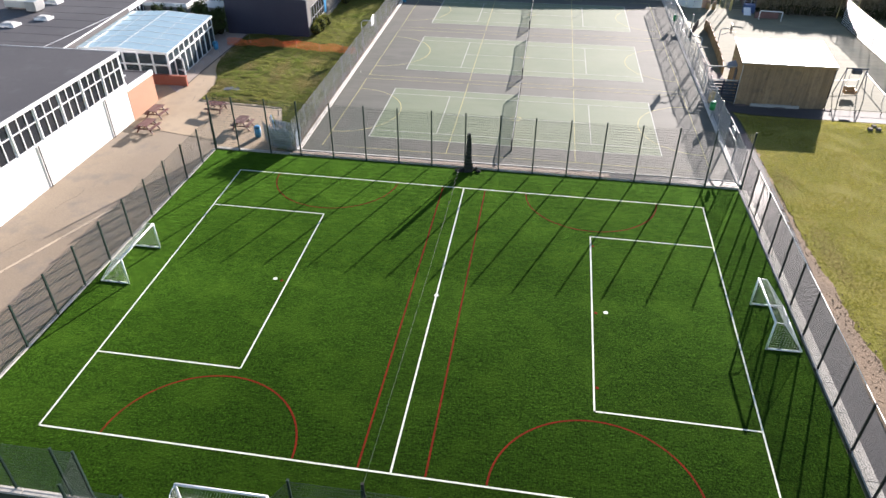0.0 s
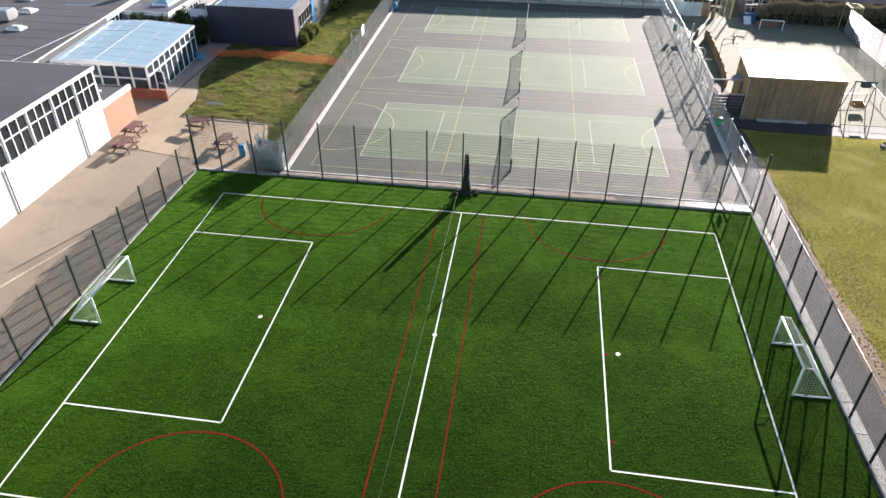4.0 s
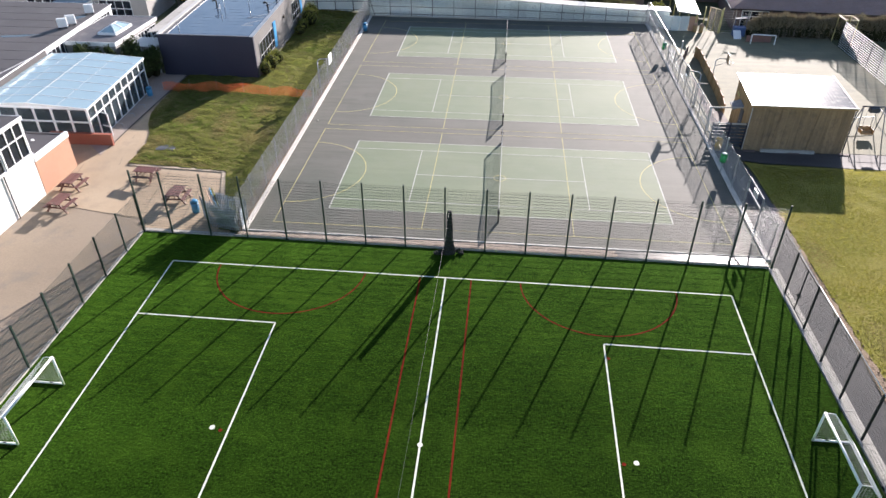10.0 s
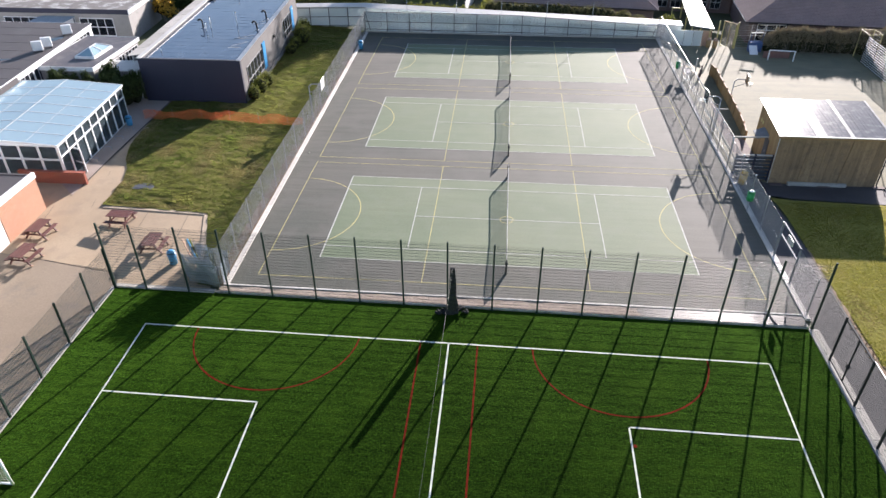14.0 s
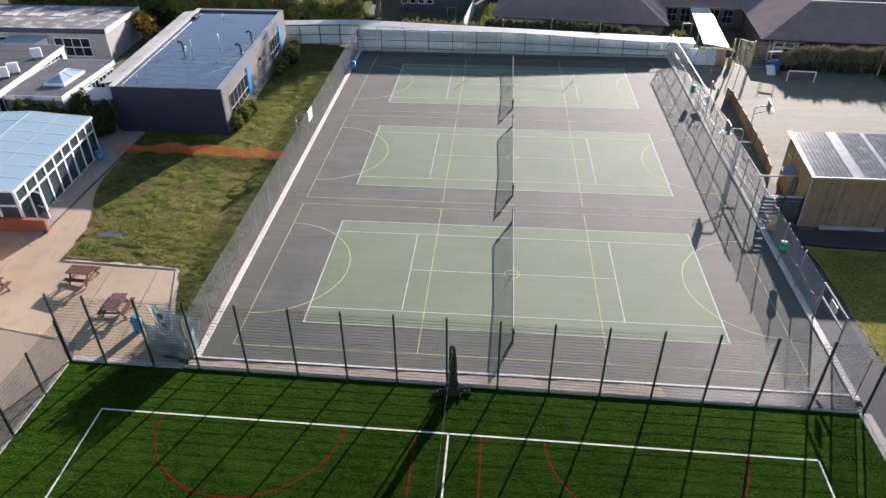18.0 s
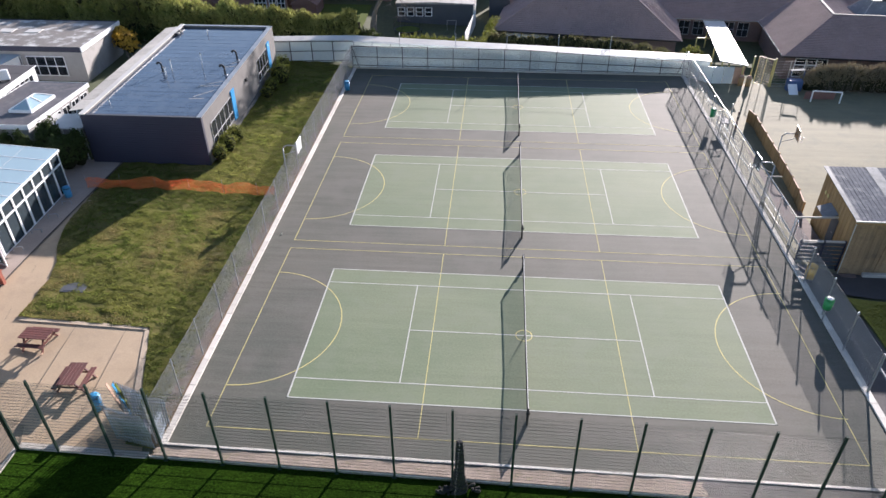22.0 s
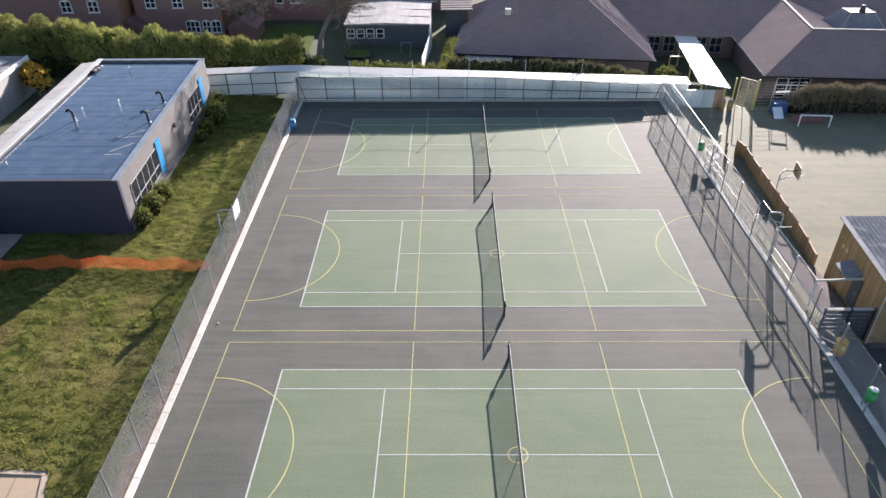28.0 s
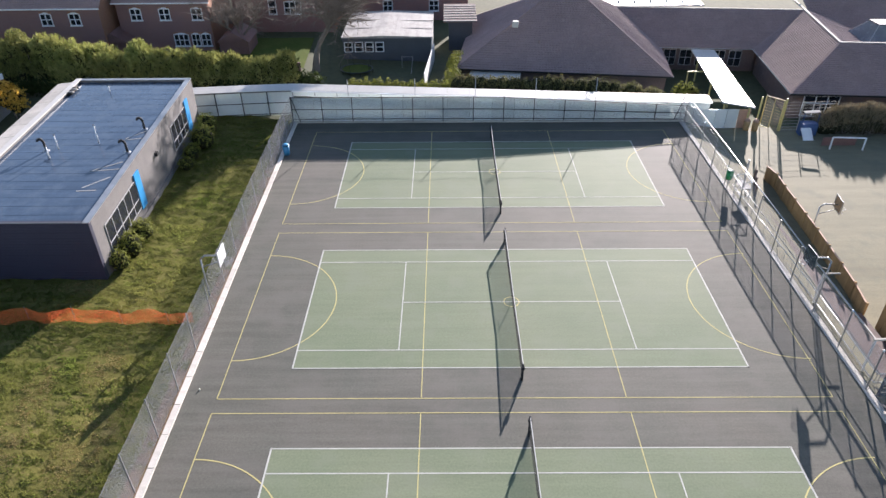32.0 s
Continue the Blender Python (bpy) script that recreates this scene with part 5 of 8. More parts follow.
def flat_roof(parent, x0, x1, y0, y1, z, m, fascia_m, fascia=0.3, over=0.2, kerb=0.08):
    part("roof", Shape().box(x0 - over, x1 + over, y0 - over, y1 + over, z - 0.12, z), m, parent)
    r = Shape()
    for a in ((x0 - over - 0.03, x1 + over + 0.03, y0 - over - 0.03, y0 - over), (x0 - over - 0.03, x1 + over + 0.03, y1 + over, y1 + over + 0.03), (x0 - over - 0.03, x0 - over, y0 - over, y1 + over), (x1 + over, x1 + over + 0.03, y0 - over, y1 + over)):
        r.box(*a, z - fascia, z + kerb)
    part("fascia", r, fascia_m, parent)


# white hall
hall = thing("hall", "tall white rendered hall with high strip windows and dark flat roof", "building", (-45, -25, 0))
HX, HY = -32.5, -5.9
part("wall", Shape().box(-58, HX, -62, HY, -0.2, 3.45), WHITE_RENDER, hall)
# no room is built here: the box's dark colour paints its unlit inside
part("upper_wall", Shape().box(-58, HX - 0.25, -62, HY - 0.0, 3.45, 6.0), DARK, hall, "solid box behind the high windows, painted dark as an unlit room")
part("roof", Shape().box(-58.5, HX + 0.1, -62.3, HY + 0.15, 6.0, 6.18), FELT, hall)
part("fascia", Shape().box(HX + 0.1, HX + 0.15, -62.3, HY + 0.15, 5.92, 6.2).box(-58.5, HX + 0.15, HY + 0.15, HY + 0.2, 5.92, 6.2), UPVC, hall)
part("end_wall", Shape().box(-58, HX, HY, HY + 0.12, 3.0, 6.0), WHITE_RENDER, hall)
y = HY - 0.05
for i in range(14):
    w = window(hall, (HX - 0.02, y - 2.55, 3.5), (0, 1, 0), 2.5, 2.4, 3, 2, (1, 0, 0), fractions=[0, 0.6, 1.0], bar=0.09)
    if i in (4, 5, 7, 9):
        part("blind", Shape().box(HX - 0.2, HX - 0.17, y - 2.5, y - (0.9 if i == 4 else 0.05), 3.7 if i > 4 else 4.9, 5.9), ROOM, hall, "pale blind behind the glass")
    part("mullion", Shape().box(HX - 0.1, HX + 0.1, y - 2.68, y - 2.55, 3.45, 6.0), UPVC, hall)
    y -= 2.72
part("sill", Shape().box(HX, HX + 0.12, -62, HY + 0.1, 3.4, 3.5), UPVC, hall)
for yy in (-9.1, -17.5, -26.0):
    part("downpipe", Shape().tube((HX + 0.07, yy, 0.1), (HX + 0.07, yy, 3.5), 0.045, 8), BLACK_STEEL, hall, smooth=True)

ext = thing("brick_extension", "low extension with a bare orange-brick wall and white parapet", "building", (-34, -3.4, 0))
part("wall", Shape().box(-37, HX - 0.02, HY + 0.12, -1.6, -0.1, 2.75), BRICK, ext)
part("parapet", Shape().box(HX - 0.2, HX + 0.03, HY + 0.12, -1.5, 2.75, 3.15), UPVC, ext)
part("roof_edge", Shape().box(-37, HX - 0.2, -1.7, -1.5, 2.75, 3.0), FELT, ext)
part("roof", Shape().box(-37, HX - 0.25, HY + 0.12, -1.75, 2.75, 2.95), FELT, ext)
part("roof_outlet", Shape().tube((-34.4, -2.9, 2.95), (-34.4, -2.9, 3.05), 0.12, 12), UPVC, ext)
gw = thing("garden_wall", "low red brick wall beside the glazed building", "wall", (-33, 1.95, 0))
part("brickwork", Shape().box(-36.5, -31.35, 1.85, 2.08, 0, 1.3), BRICK_X, gw)
part("coping", Shape().box(-36.5, -31.3, 1.8, 2.13, 1.3, 1.37), BRICK_X, gw)

# glazed dining building
gb = thing("conservatory", "white-framed glazed building with a blue polycarbonate roof", "conservatory", (-37.2, 8, 0.3))
SKEW[gb] = (2.15, -0.072, 0.013)
X0, X1, Y0, Y1, ZE, ZR, XR = -41.9, -32.95, 2.15, 13.65, 3.42, 3.74, -37.75
ZW = 3.52
part("floor_slab", Shape().box(X0, X1 + 0.08, Y0 - 0.08, Y1 + 0.08, 0.0, 0.42), CONCRETE, gb)
part("inner_floor", Shape().box(X0, X1 - 0.1, Y0 + 0.1, Y1 - 0.1, 0.42, 0.43), ROOM, gb)
ny = 9
for j in range(ny):
    ya = Y0 + (Y1 - Y0) * j / ny
    window(gb, (X1, ya + 0.045, 0.42), (0, 1, 0), (Y1 - Y0) / ny - 0.09, ZE - 0.5, 1, 2, (1, 0, 0), bar=0.08, depth=0.12, glass=CLEAR, fractions=[0, 0.68, 1.0])
for j in range(6):
    xa = X0 + (X1 - X0) * j / 6
    window(gb, (xa + 0.045, Y0, 0.42), (1, 0, 0), (X1 - X0) / 6 - 0.09, ZE - 0.5, 1, 2, (0, -1, 0), bar=0.08, depth=0.12, glass=CLEAR, fractions=[0, 0.62, 1.0])
    window(gb, (xa + 0.045, Y1, 0.42), (1, 0, 0), (X1 - X0) / 6 - 0.09, ZE - 0.5, 1, 2, (0, 1, 0), bar=0.08, depth=0.12, glass=CLEAR, fractions=[0, 0.62, 1.0])
part("gable", Shape().wall([(X0, Y0, ZE - 0.08), (X1, Y0, ZE - 0.08), (XR, Y0, ZR - 0.06), (X0, Y0, ZW - 0.06)], (0, 0.06, 0)), UPVC, gb)
part("gable", Shape().wall([(X0, Y1, ZE - 0.08), (X1, Y1, ZE - 0.08), (XR, Y1, ZR - 0.06), (X0, Y1, ZW - 0.06)], (0, -0.06, 0)), UPVC, gb)
part("eaves_beam", Shape().box(X1 - 0.06, X1 + 0.16, Y0 - 0.15, Y1 + 0.15, ZE - 0.14, ZE + 0.02), UPVC, gb)
part("eaves_beam", Shape().box(X0 - 0.1, X0 + 0.06, Y0 - 0.15, Y1 + 0.15, ZW - 0.2, ZW - 0.02), UPVC, gb)
for xa, xb, za in ((X1 + 0.12, XR, ZE), (X0 - 0.05, XR, ZW)):
    for j in range(7):
        for k in range(2):
            f0, f1 = k / 2, (k + 1) / 2
            ya, yb = Y0 - 0.12 + (Y1 - Y0 + 0.24) * j / 7, Y0 - 0.12 + (Y1 - Y0 + 0.24) * (j + 1) / 7
            c = [(xa + (xb - xa) * f, y, za + (ZR - za) * f) for f, y in ((f0, ya + 0.02), (f0, yb - 0.02), (f1, yb - 0.02), (f1, ya + 0.02))]
            part("roof_pane", Shape().wall(c, (0, 0, 0.02)), POLY, gb)
    for j in range(8):
        ya = Y0 - 0.12 + (Y1 - Y0 + 0.24) * j / 7
        part("glazing_bar", Shape().beam((xa, ya, za + 0.02), (xb, ya, ZR + 0.02), 0.034), UPVC, gb)
    xm, zm = (xa + xb) / 2, (za + ZR) / 2
    part("purlin", Shape().beam((xm, Y0 - 0.12, zm + 0.02), (xm, Y1 + 0.12, zm + 0.02), 0.025), MULLION, gb)
part("ridge", Shape().beam((XR, Y0 - 0.15, ZR + 0.03), (XR, Y1 + 0.15, ZR + 0.03), 0.045, 0.04), MULLION, gb)
dr = part("open_door", Shape().beam((-33.09, 4.0, 0.45), (-32.19, 3.65, 0.45), 0.05, 0.12).beam((-33.09, 4.0, 2.35), (-32.19, 3.65, 2.35), 0.05, 0.1).beam((-33.09, 4.0, 0.45), (-33.09, 4.0, 2.35), 0.08).beam((-32.19, 3.65, 0.45), (-32.19, 3.65, 2.35), 0.08).beam((-33.09, 4.0, 1.2), (-32.19, 3.65, 1.2), 0.05, 0.1), UPVC, gb, "white framed door standing open")
part("pane", Shape().wall([(-33.05, 3.98, 0.5), (-32.23, 3.67, 0.5), (-32.23, 3.67, 2.3), (-33.05, 3.98, 2.3)], (0.004, 0.01, 0)), CLEAR, dr)
for yy in (5.3, 7.4, 9.4, 11.2):
    r = thing("cycle_hoop", "low bent steel hoop beside the glazed wall", "cycle hoop", (-32.75, yy, 0.35), "cycle hoops")
    part("hoop", Shape().path([(-32.9, yy, 0.3), (-32.9, yy, 0.75), (-32.3, yy + 0.15, 0.75), (-32.3, yy + 0.15, 0.3)], 0.025, 6), GALV, r)
for k, (x, yy) in enumerate(((-36, 6), (-38.5, 7.5), (-35.5, 9.6), (-38.8, 10.8))):
    t = thing("dining_table", "plain table inside the glazed building", "table", (x, yy, 0.43), "dining tables")
    part("tabletop", Shape().box(x - 0.8, x + 0.8, yy - 0.4, yy + 0.4, 1.13, 1.17), BLUE_PLASTIC, t)
    for sx in (-0.7, 0.7):
        part("leg", Shape().beam((x + sx, yy, 0.43), (x + sx, yy, 1.13), 0.06), GALV, t)

# flat-roofed school blocks
mid = thing("school_block", "long flat-roofed school block with dark felt roof and white trim", "building", (-52, 5, 0))
SKEW[mid] = (0.5, -0.1, 0)
part("wall", Shape().box(-80, -41.95, HY + 0.3, 29.5, 0, 3.9), WHITE_RENDER, mid)
flat_roof(mid, -80, -41.95, HY + 0.3, 29.5, 4.1, FELT, UPVC, 0.1, over=0.1, kerb=0.0)
part("upstand", Shape().box(-41.95, -41.915, 0.6, 14.0, 3.2, 3.93), FELT, mid, "dark felt upstand above the glazed roof")
for i in range(6):
    window(mid, (-41.93, 14.2 + 2.45 * i, 2.2), (0, 1, 0), 2.3, 1.4, 3, 1, (1, 0, 0))
part("roof_seam", Shape().beam((-44.5, -4.0, 4.11), (-41.7, 12, 4.11), 0.05, 0.03).beam((-44.5, -4.0, 4.11), (-60, -2.0, 4.11), 0.05, 0.03), UPVC, mid)
for i in range(14):
    part("roof_seam", Shape().box(-79, -42.2, HY + 2.2 + 2.4 * i, HY + 2.25 + 2.4 * i, 4.1, 4.112), FELT, mid)
for cx, cy, a, b in ((-46.3, 17.4, 1.7, 0.5), (-43.4, 23.6, 0.5, 1.4)):
    part("puddle", Shape().prism([(cx + a * (1 + 0.25 * math.sin(3 * t)) * math.cos(t) + 0.4 * b * math.sin(t), cy + b * (1 + 0.2 * math.cos(2 * t)) * math.sin(t) + 0.25 * a * math.cos(t)) for t in [i * math.tau / 24 for i in range(24)]], 4.095, 4.106), PUDDLE, mid, "shallow rainwater lying on the felt")
for x, yy, w, d in ((-49.2, 8.2, 1.5, 1.1), (-51.2, 5.6, 1.8, 1.2), (-54.0, 2.8, 1.6, 1.2), (-56.5, 9.0, 1.6, 1.2), (-52, 14, 1.6, 1.2), (-55, 18.5, 1.6, 1.2)):
    sk = thing("rooflight", "domed white rooflight on the flat roof", "rooflight", (x, yy, 4.1), "rooflights")
    part("kerb", Shape().box(x - w / 2, x + w / 2, yy - d / 2, yy + d / 2, 4.1, 4.3), UPVC, sk)
    part("dome", Shape().add([(x - w / 2 + 0.06, yy - d / 2 + 0.06, 4.3), (x + w / 2 - 0.06, yy - d / 2 + 0.06, 4.3), (x + w / 2 - 0.06, yy + d / 2 - 0.06, 4.3), (x - w / 2 + 0.06, yy + d / 2 - 0.06, 4.3), (x - w / 4, yy - d / 4, 4.48), (x + w / 4, yy - d / 4, 4.48), (x + w / 4, yy + d / 4, 4.48), (x - w / 4, yy + d / 4, 4.48)], [(0, 1, 5, 4), (1, 2, 6, 5), (2, 3, 7, 6), (3, 0, 4, 7), (4, 5, 6, 7), (3, 2, 1, 0)]), LIGHT_ROOF, sk)


def ac_unit(x, y, z, turn):
    a = thing("air_conditioner", "white outdoor air-conditioning unit on the flat roof", "air conditioner", (0, 0, 0), "air conditioners")
    part("casing", Shape().box(-0.45, 0.45, -0.17, 0.17, 0.12, 0.98), UPVC, a, bevel=0.02)
    part("fan_grille", Shape().tube((0.05, -0.17, 0.55), (0.05, -0.19, 0.55), 0.3, 16), GREY_BOARD, a)
    for sx in (-0.35, 0.35):
        part("foot", Shape().box(sx - 0.05, sx + 0.05, -0.25, 0.25, 0, 0.12), BLACK_STEEL, a)
    a.matrix_basis = pose(x, y, z, 0, 0, turn)


for x, yy in ((-45.0, 20.3), (-44.8, 21.5), (-45.1, 25.6)):
    ac_unit(x, yy, 4.1, 207)
dk = thing("roof_duct", "pale ventilation plant standing on the flat roof", "ventilation plant", (-53.5, 11.6, 4.1))
part("duct", Shape().box(-55.6, -51.6, 11.0, 12.0, 4.3, 5.0), LIGHT_ROOF, dk, bevel=0.03)
part("casing", Shape().box(-52.6, -51.4, 10.2, 11.6, 4.2, 5.2), GALV, dk, bevel=0.03)
part("stand", Shape().box(-55.4, -55.2, 11.1, 11.9, 4.1, 4.3).box(-52.2, -52.0, 11.0, 11.8, 4.1, 4.3), BLACK_STEEL, dk)

lnk = thing("link_block", "low white link block with a blue pyramid rooflight", "building", (-39, 22, 0))
part("wall", Shape().box(-43.9, -38.5, 17.75, 26.75, 0.2, 3.45), PALE_RENDER, lnk)
flat_roof(lnk, -43.8, -38.5, 17.75, 26.75, 3.6, WET_FELT, UPVC, 0.36, over=0.12, kerb=0.04)
py = part("rooflight", Shape().box(-41.35, -39.4, 19.95, 23.45, 3.6, 3.78), UPVC, lnk)
RA, RB = (-40.38, 21.2, 4.3), (-40.38, 22.4, 4.3)
RC = ((-41.3, 20.0, 3.78), (-39.45, 20.0, 3.78), (-39.45, 23.4, 3.78), (-41.3, 23.4, 3.78))
for q in ((RC[0], RC[1], RA), (RC[1], RC[2], RB, RA), (RC[2], RC[3], RB), (RC[3], RC[0], RA, RB)):
    part("roof_pane", Shape().wall(q, (0, 0, 0.02)), POLY, py)
for c, d in ((RC[0], RA), (RC[1], RA), (RC[2], RB), (RC[3], RB), (RA, RB), ((-39.45, 21.7, 3.78), (-40.38, 21.7, 4.3)), (RC[0], RC[1]), (RC[1], RC[2])):
    part("glazing_bar", Shape().beam((c[0], c[1], c[2] + 0.02), (d[0], d[1], d[2] + 0.02), 0.09), UPVC, py)
for i in range(5):
    window(lnk, (-38.48, 19.6 + 1.4 * i, 1.9), (0, 1, 0), 1.15, 1.1, 2, 1, (1, 0, 0))
cn = thing("link_canopy", "pale flat canopy roof between two school blocks", "canopy", (-36, 19.5, 0))
part("roof_sheet", Shape().box(-38.2, -34.5, 18.2, 21.0, 3.1, 3.2), LIGHT_ROOF, cn)
for x, yy in ((-38.0, 18.4), (-36.2, 18.4), (-34.7, 18.4)):
    part("post", Shape().beam((x, yy, 0.4), (x, yy, 3.1), 0.1), UPVC, cn)
cn2 = thing("side_canopy", "long pale canopy roof along the flat-roofed block", "canopy", (-35.5, 30, 0))
SKEW[cn2] = (18.0, -0.046, 0.017)
for i in range(10):
    part("roof_sheet", Shape().wall([(-35.6, 19.2 + 2.1 * i, 4.2), (-34.2, 19.2 + 2.1 * i, 4.38), (-34.2, 21.25 + 2.1 * i, 4.38), (-35.6, 21.25 + 2.1 * i, 4.2)], (0, 0, 0.06)), CONCRETE, cn2)
    part("post", Shape().beam((-35.6, 20.2 + 2.1 * i, 0.4), (-35.6, 20.2 + 2.1 * i, 4.2), 0.08), UPVC, cn2)

# annex: navy end wall, grey side wall, wet blue-grey roof
ax = thing("annex", "single-storey classroom block with a navy end wall and wet flat roof", "building", (-29.6, 29, 0.4))
AX0, AX1, AY0, AY1, AZ = -34.05, -24.45, 18.0, 40.6, 4.47
SKEW[ax] = (18.0, -0.046, 0.017)
part("end_wall", Shape().box(AX0, AX1, AY0, AY0 + 0.3, 0, AZ), NAVY, ax)
part("side_wall", Shape().box(AX1 - 0.3, AX1, AY0 + 0.3, AY1, 0, AZ), GREY_RENDER, ax)
part("back_wall", Shape().box(AX0, AX1 - 0.3, AY1 - 0.3, AY1, 0, AZ), GREY_RENDER, ax)
part("side_wall", Shape().box(AX0, AX0 + 0.3, AY0 + 0.3, AY1 - 0.3, 0, AZ), GREY_RENDER, ax)
part("roof", Shape().box(AX0 + 0.3, AX1 - 0.3, AY0 + 0.3, AY1 - 0.3, 4.1, 4.3), BLUE_FELT, ax)
part("coping", Shape().box(AX1 - 0.36, AX1 + 0.05, AY0, AY1, AZ, AZ + 0.05).box(AX0, AX1, AY1 - 0.34, AY1 + 0.04, AZ, AZ + 0.05), GALV, ax)
part("coping", Shape().box(AX0 + 0.4, AX1 - 0.4, AY0 - 0.03, AY0 + 0.12, AZ, AZ + 0.04), GREY_BOARD, ax)
part("coping", Shape().box(AX0 - 0.1, AX0 + 0.34, AY0, AY1, AZ, AZ + 0.08), LIGHT_ROOF, ax)
for i in range(21):
    part("felt_seam", Shape().box(AX0 + 0.3, AX1 - 0.3, AY0 + 1.2 + 1.02 * i, AY0 + 1.29 + 1.02 * i, 4.3, 4.3065), BLUE_FELT, ax)
for a, b in (((-26.9, 24.6), (-25.2, 25.9)), ((-26.9, 24.6), (-25.0, 24.9)), ((-26.6, 22.4), (-25.3, 23.8)), ((-26.8, 22.0), (-25.6, 22.1)), ((-26.2, 29.4), (-25.0, 30.8)), ((-26.2, 29.2), (-25.1, 29.5))):
    part("sealant_strip", Shape().beam((*a, 4.309), (*b, 4.309), 0.11, 0.008), HUT_TRIM, ax, "pale strip of sealant on the felt")
for y0, y1 in ((19.6, 25.0), (33.5, 37.4)):
    # flat dark plate: the recess's shade behind the panes is its colour
    part("window_recess", Shape().box(AX1 - 0.02, AX1 + 0.012, y0, y1, 1.3, 3.3), DARK, ax)
    window(ax, (AX1 + 0.02, y0, 1.3), (0, 1, 0), y1 - y0, 2.0, 5 if y0 < 30 else 4, 2, (1, 0, 0), fractions=[0, 0.35, 1], bar=0.05, depth=0.05, frame_m=MULLION, label="grey-framed classroom window")
    part("blue_panel", Shape().box(AX1, AX1 + 0.1, y1 + 0.05, y1 + 0.95, 1.1, 3.7), BLUE_PAINT, ax, "bright blue vertical panel")
part("plinth", Shape().box(AX1, AX1 + 0.12, AY0 + 1, AY1, 0, 0.6), GREY_RENDER, ax)
for i in range(21):
    part("cladding_board", Shape().box(AX0 + 0.01, AX1 - 0.01, AY0 - 0.022 - 0.004 * (i % 2), AY0 + 0.001, 0.3 + 0.197 * i, 0.487 + 0.197 * i), NAVY, ax)
for x, yy, h in ((-31.1, 27.6, 0), (-25.35, 27.3, 0), (-25.35, 31.0, 0)):
    v = thing("vent_pipe", "curved black vent pipe on the flat roof", "vent pipe", (x - 0.046 * (yy - 18), yy, 4.3 + 0.017 * (yy - 18)), "roof vents")
    SKEW[v] = SKEW[ax]
    part("pipe", Shape().path([(x, yy, 4.3), (x, yy, 4.95), (x - 0.08, yy, 5.15), (x - 0.28, yy, 5.2), (x - 0.42, yy, 5.05)], 0.09, 8), BLACK_STEEL, v, smooth=True)
    part("flashing", Shape().tube((x, yy, 4.3), (x, yy, 4.36), 0.25, 12, 0.12), GALV, v)
for x, yy, h in ((-30.35, 26.4, 0.9), (-30.4, 27.9, 1.0), (-27.9, 28.8, 1.3), (-30.5, 38.2, 0.5), (-32.8, 20.5, 0.35)):
    v = thing("flue", "thin white plastic flue pipe on the flat roof", "flue", (x - 0.046 * (yy - 18), yy, 4.3 + 0.017 * (yy - 18)), "roof vents")
    SKEW[v] = SKEW[ax]
    part("pipe", Shape().tube((x, yy, 4.3), (x, yy, 4.3 + h), 0.05, 8), UPVC, v, smooth=True)
    part("cowl", Shape().tube((x, yy, 4.3 + h), (x, yy, 4.4 + h), 0.07, 8, 0.03), GREY_BOARD, v)
for i in range(5):
    v = thing("rope_coil", "striped hose coil lying on the roof edge", "hose", (-33.6, 37.6 + 0.25 * i, 4.35)) if i == 0 else v
    SKEW[v] = SKEW[ax]
    part("loop", Shape().tube((-33.9 + 0.02 * i, 37.5 + 0.3 * i, 4.45), (-33.3, 37.6 + 0.3 * i, 4.45), 0.1, 8), CONCRETE if i % 2 else BLACK_STEEL, v, smooth=True)
part("wall_lamp", Shape().box(AX1, AX1 + 0.2, 29.4, 29.75, 2.9, 3.15), BLACK_STEEL, ax)

# far left block with patched roof
fb = thing("school_block", "flat-roofed school block with a patched pale roof and blue fascia", "building", (-50, 40, 0))
SKEW[fb] = (35.6, -0.07, 0)
part("wall", Shape().box(-75, -43.8, 35.6, 44.4, 0.3, 3.5), PALE_RENDER, fb)
flat_roof(fb, -75, -43.8, 35.6, 44.4, 3.9, OLD_FELT, NAVY, 0.45)
part("verge", Shape().box(-43.62, -43.5, 35.3, 44.7, 3.5, 3.98), UPVC, fb)
for i in range(3):
    window(fb, (-49.8 - 4.6 * i, 35.57, 0.95), (1, 0, 0), 4.0, 1.95, 4, 2, (0, -1, 0))
    part("roof_plate", Shape().box(-52 - 3 * i, -50.4 - 3 * i, 40, 41.2, 3.9, 3.96), LIGHT_ROOF, fb)
fb2 = thing("lean_to", "small blue-glazed lean-to between flat-roofed blocks", "lean-to", (-48, 33, 0))
for i in range(4):
    part("roof_sheet", Shape().wall([(-55.2 + 1.05 * i, 32.2, 2.75), (-54.2 + 1.05 * i, 32.2, 2.75), (-53.2 + 1.05 * i, 35.25, 3.1), (-54.2 + 1.05 * i, 35.25, 3.1)], (0, 0, 0.06)), GREY_POLY, fb2)
part("wall", Shape().wall([(-55.0, 32.3, 0.2), (-51.1, 32.3, 0.2), (-51.1, 32.3, 2.7), (-55.0, 32.3, 2.7)], (0, 0.12, 0)).wall([(-51.1, 32.42, 0.2), (-50.3, 35.2, 0.2), (-50.3, 35.2, 3.0), (-51.1, 32.42, 2.7)], (-0.1, 0, 0)), WHITE_RENDER, fb2)

# timber hut
sh = thing("timber_hut", "timber classroom hut with boarded walls and grey felt roof", "hut", (24, 11.5, -0.8))
SX0, SX1, SY0, SY1 = 20.25, 28.2, 8.35, 14.6
SKEW[sh] = (8.35, 0.08, 0)


def hut_top(y):
    return 3.25 + 0.03 * (y - SY0)


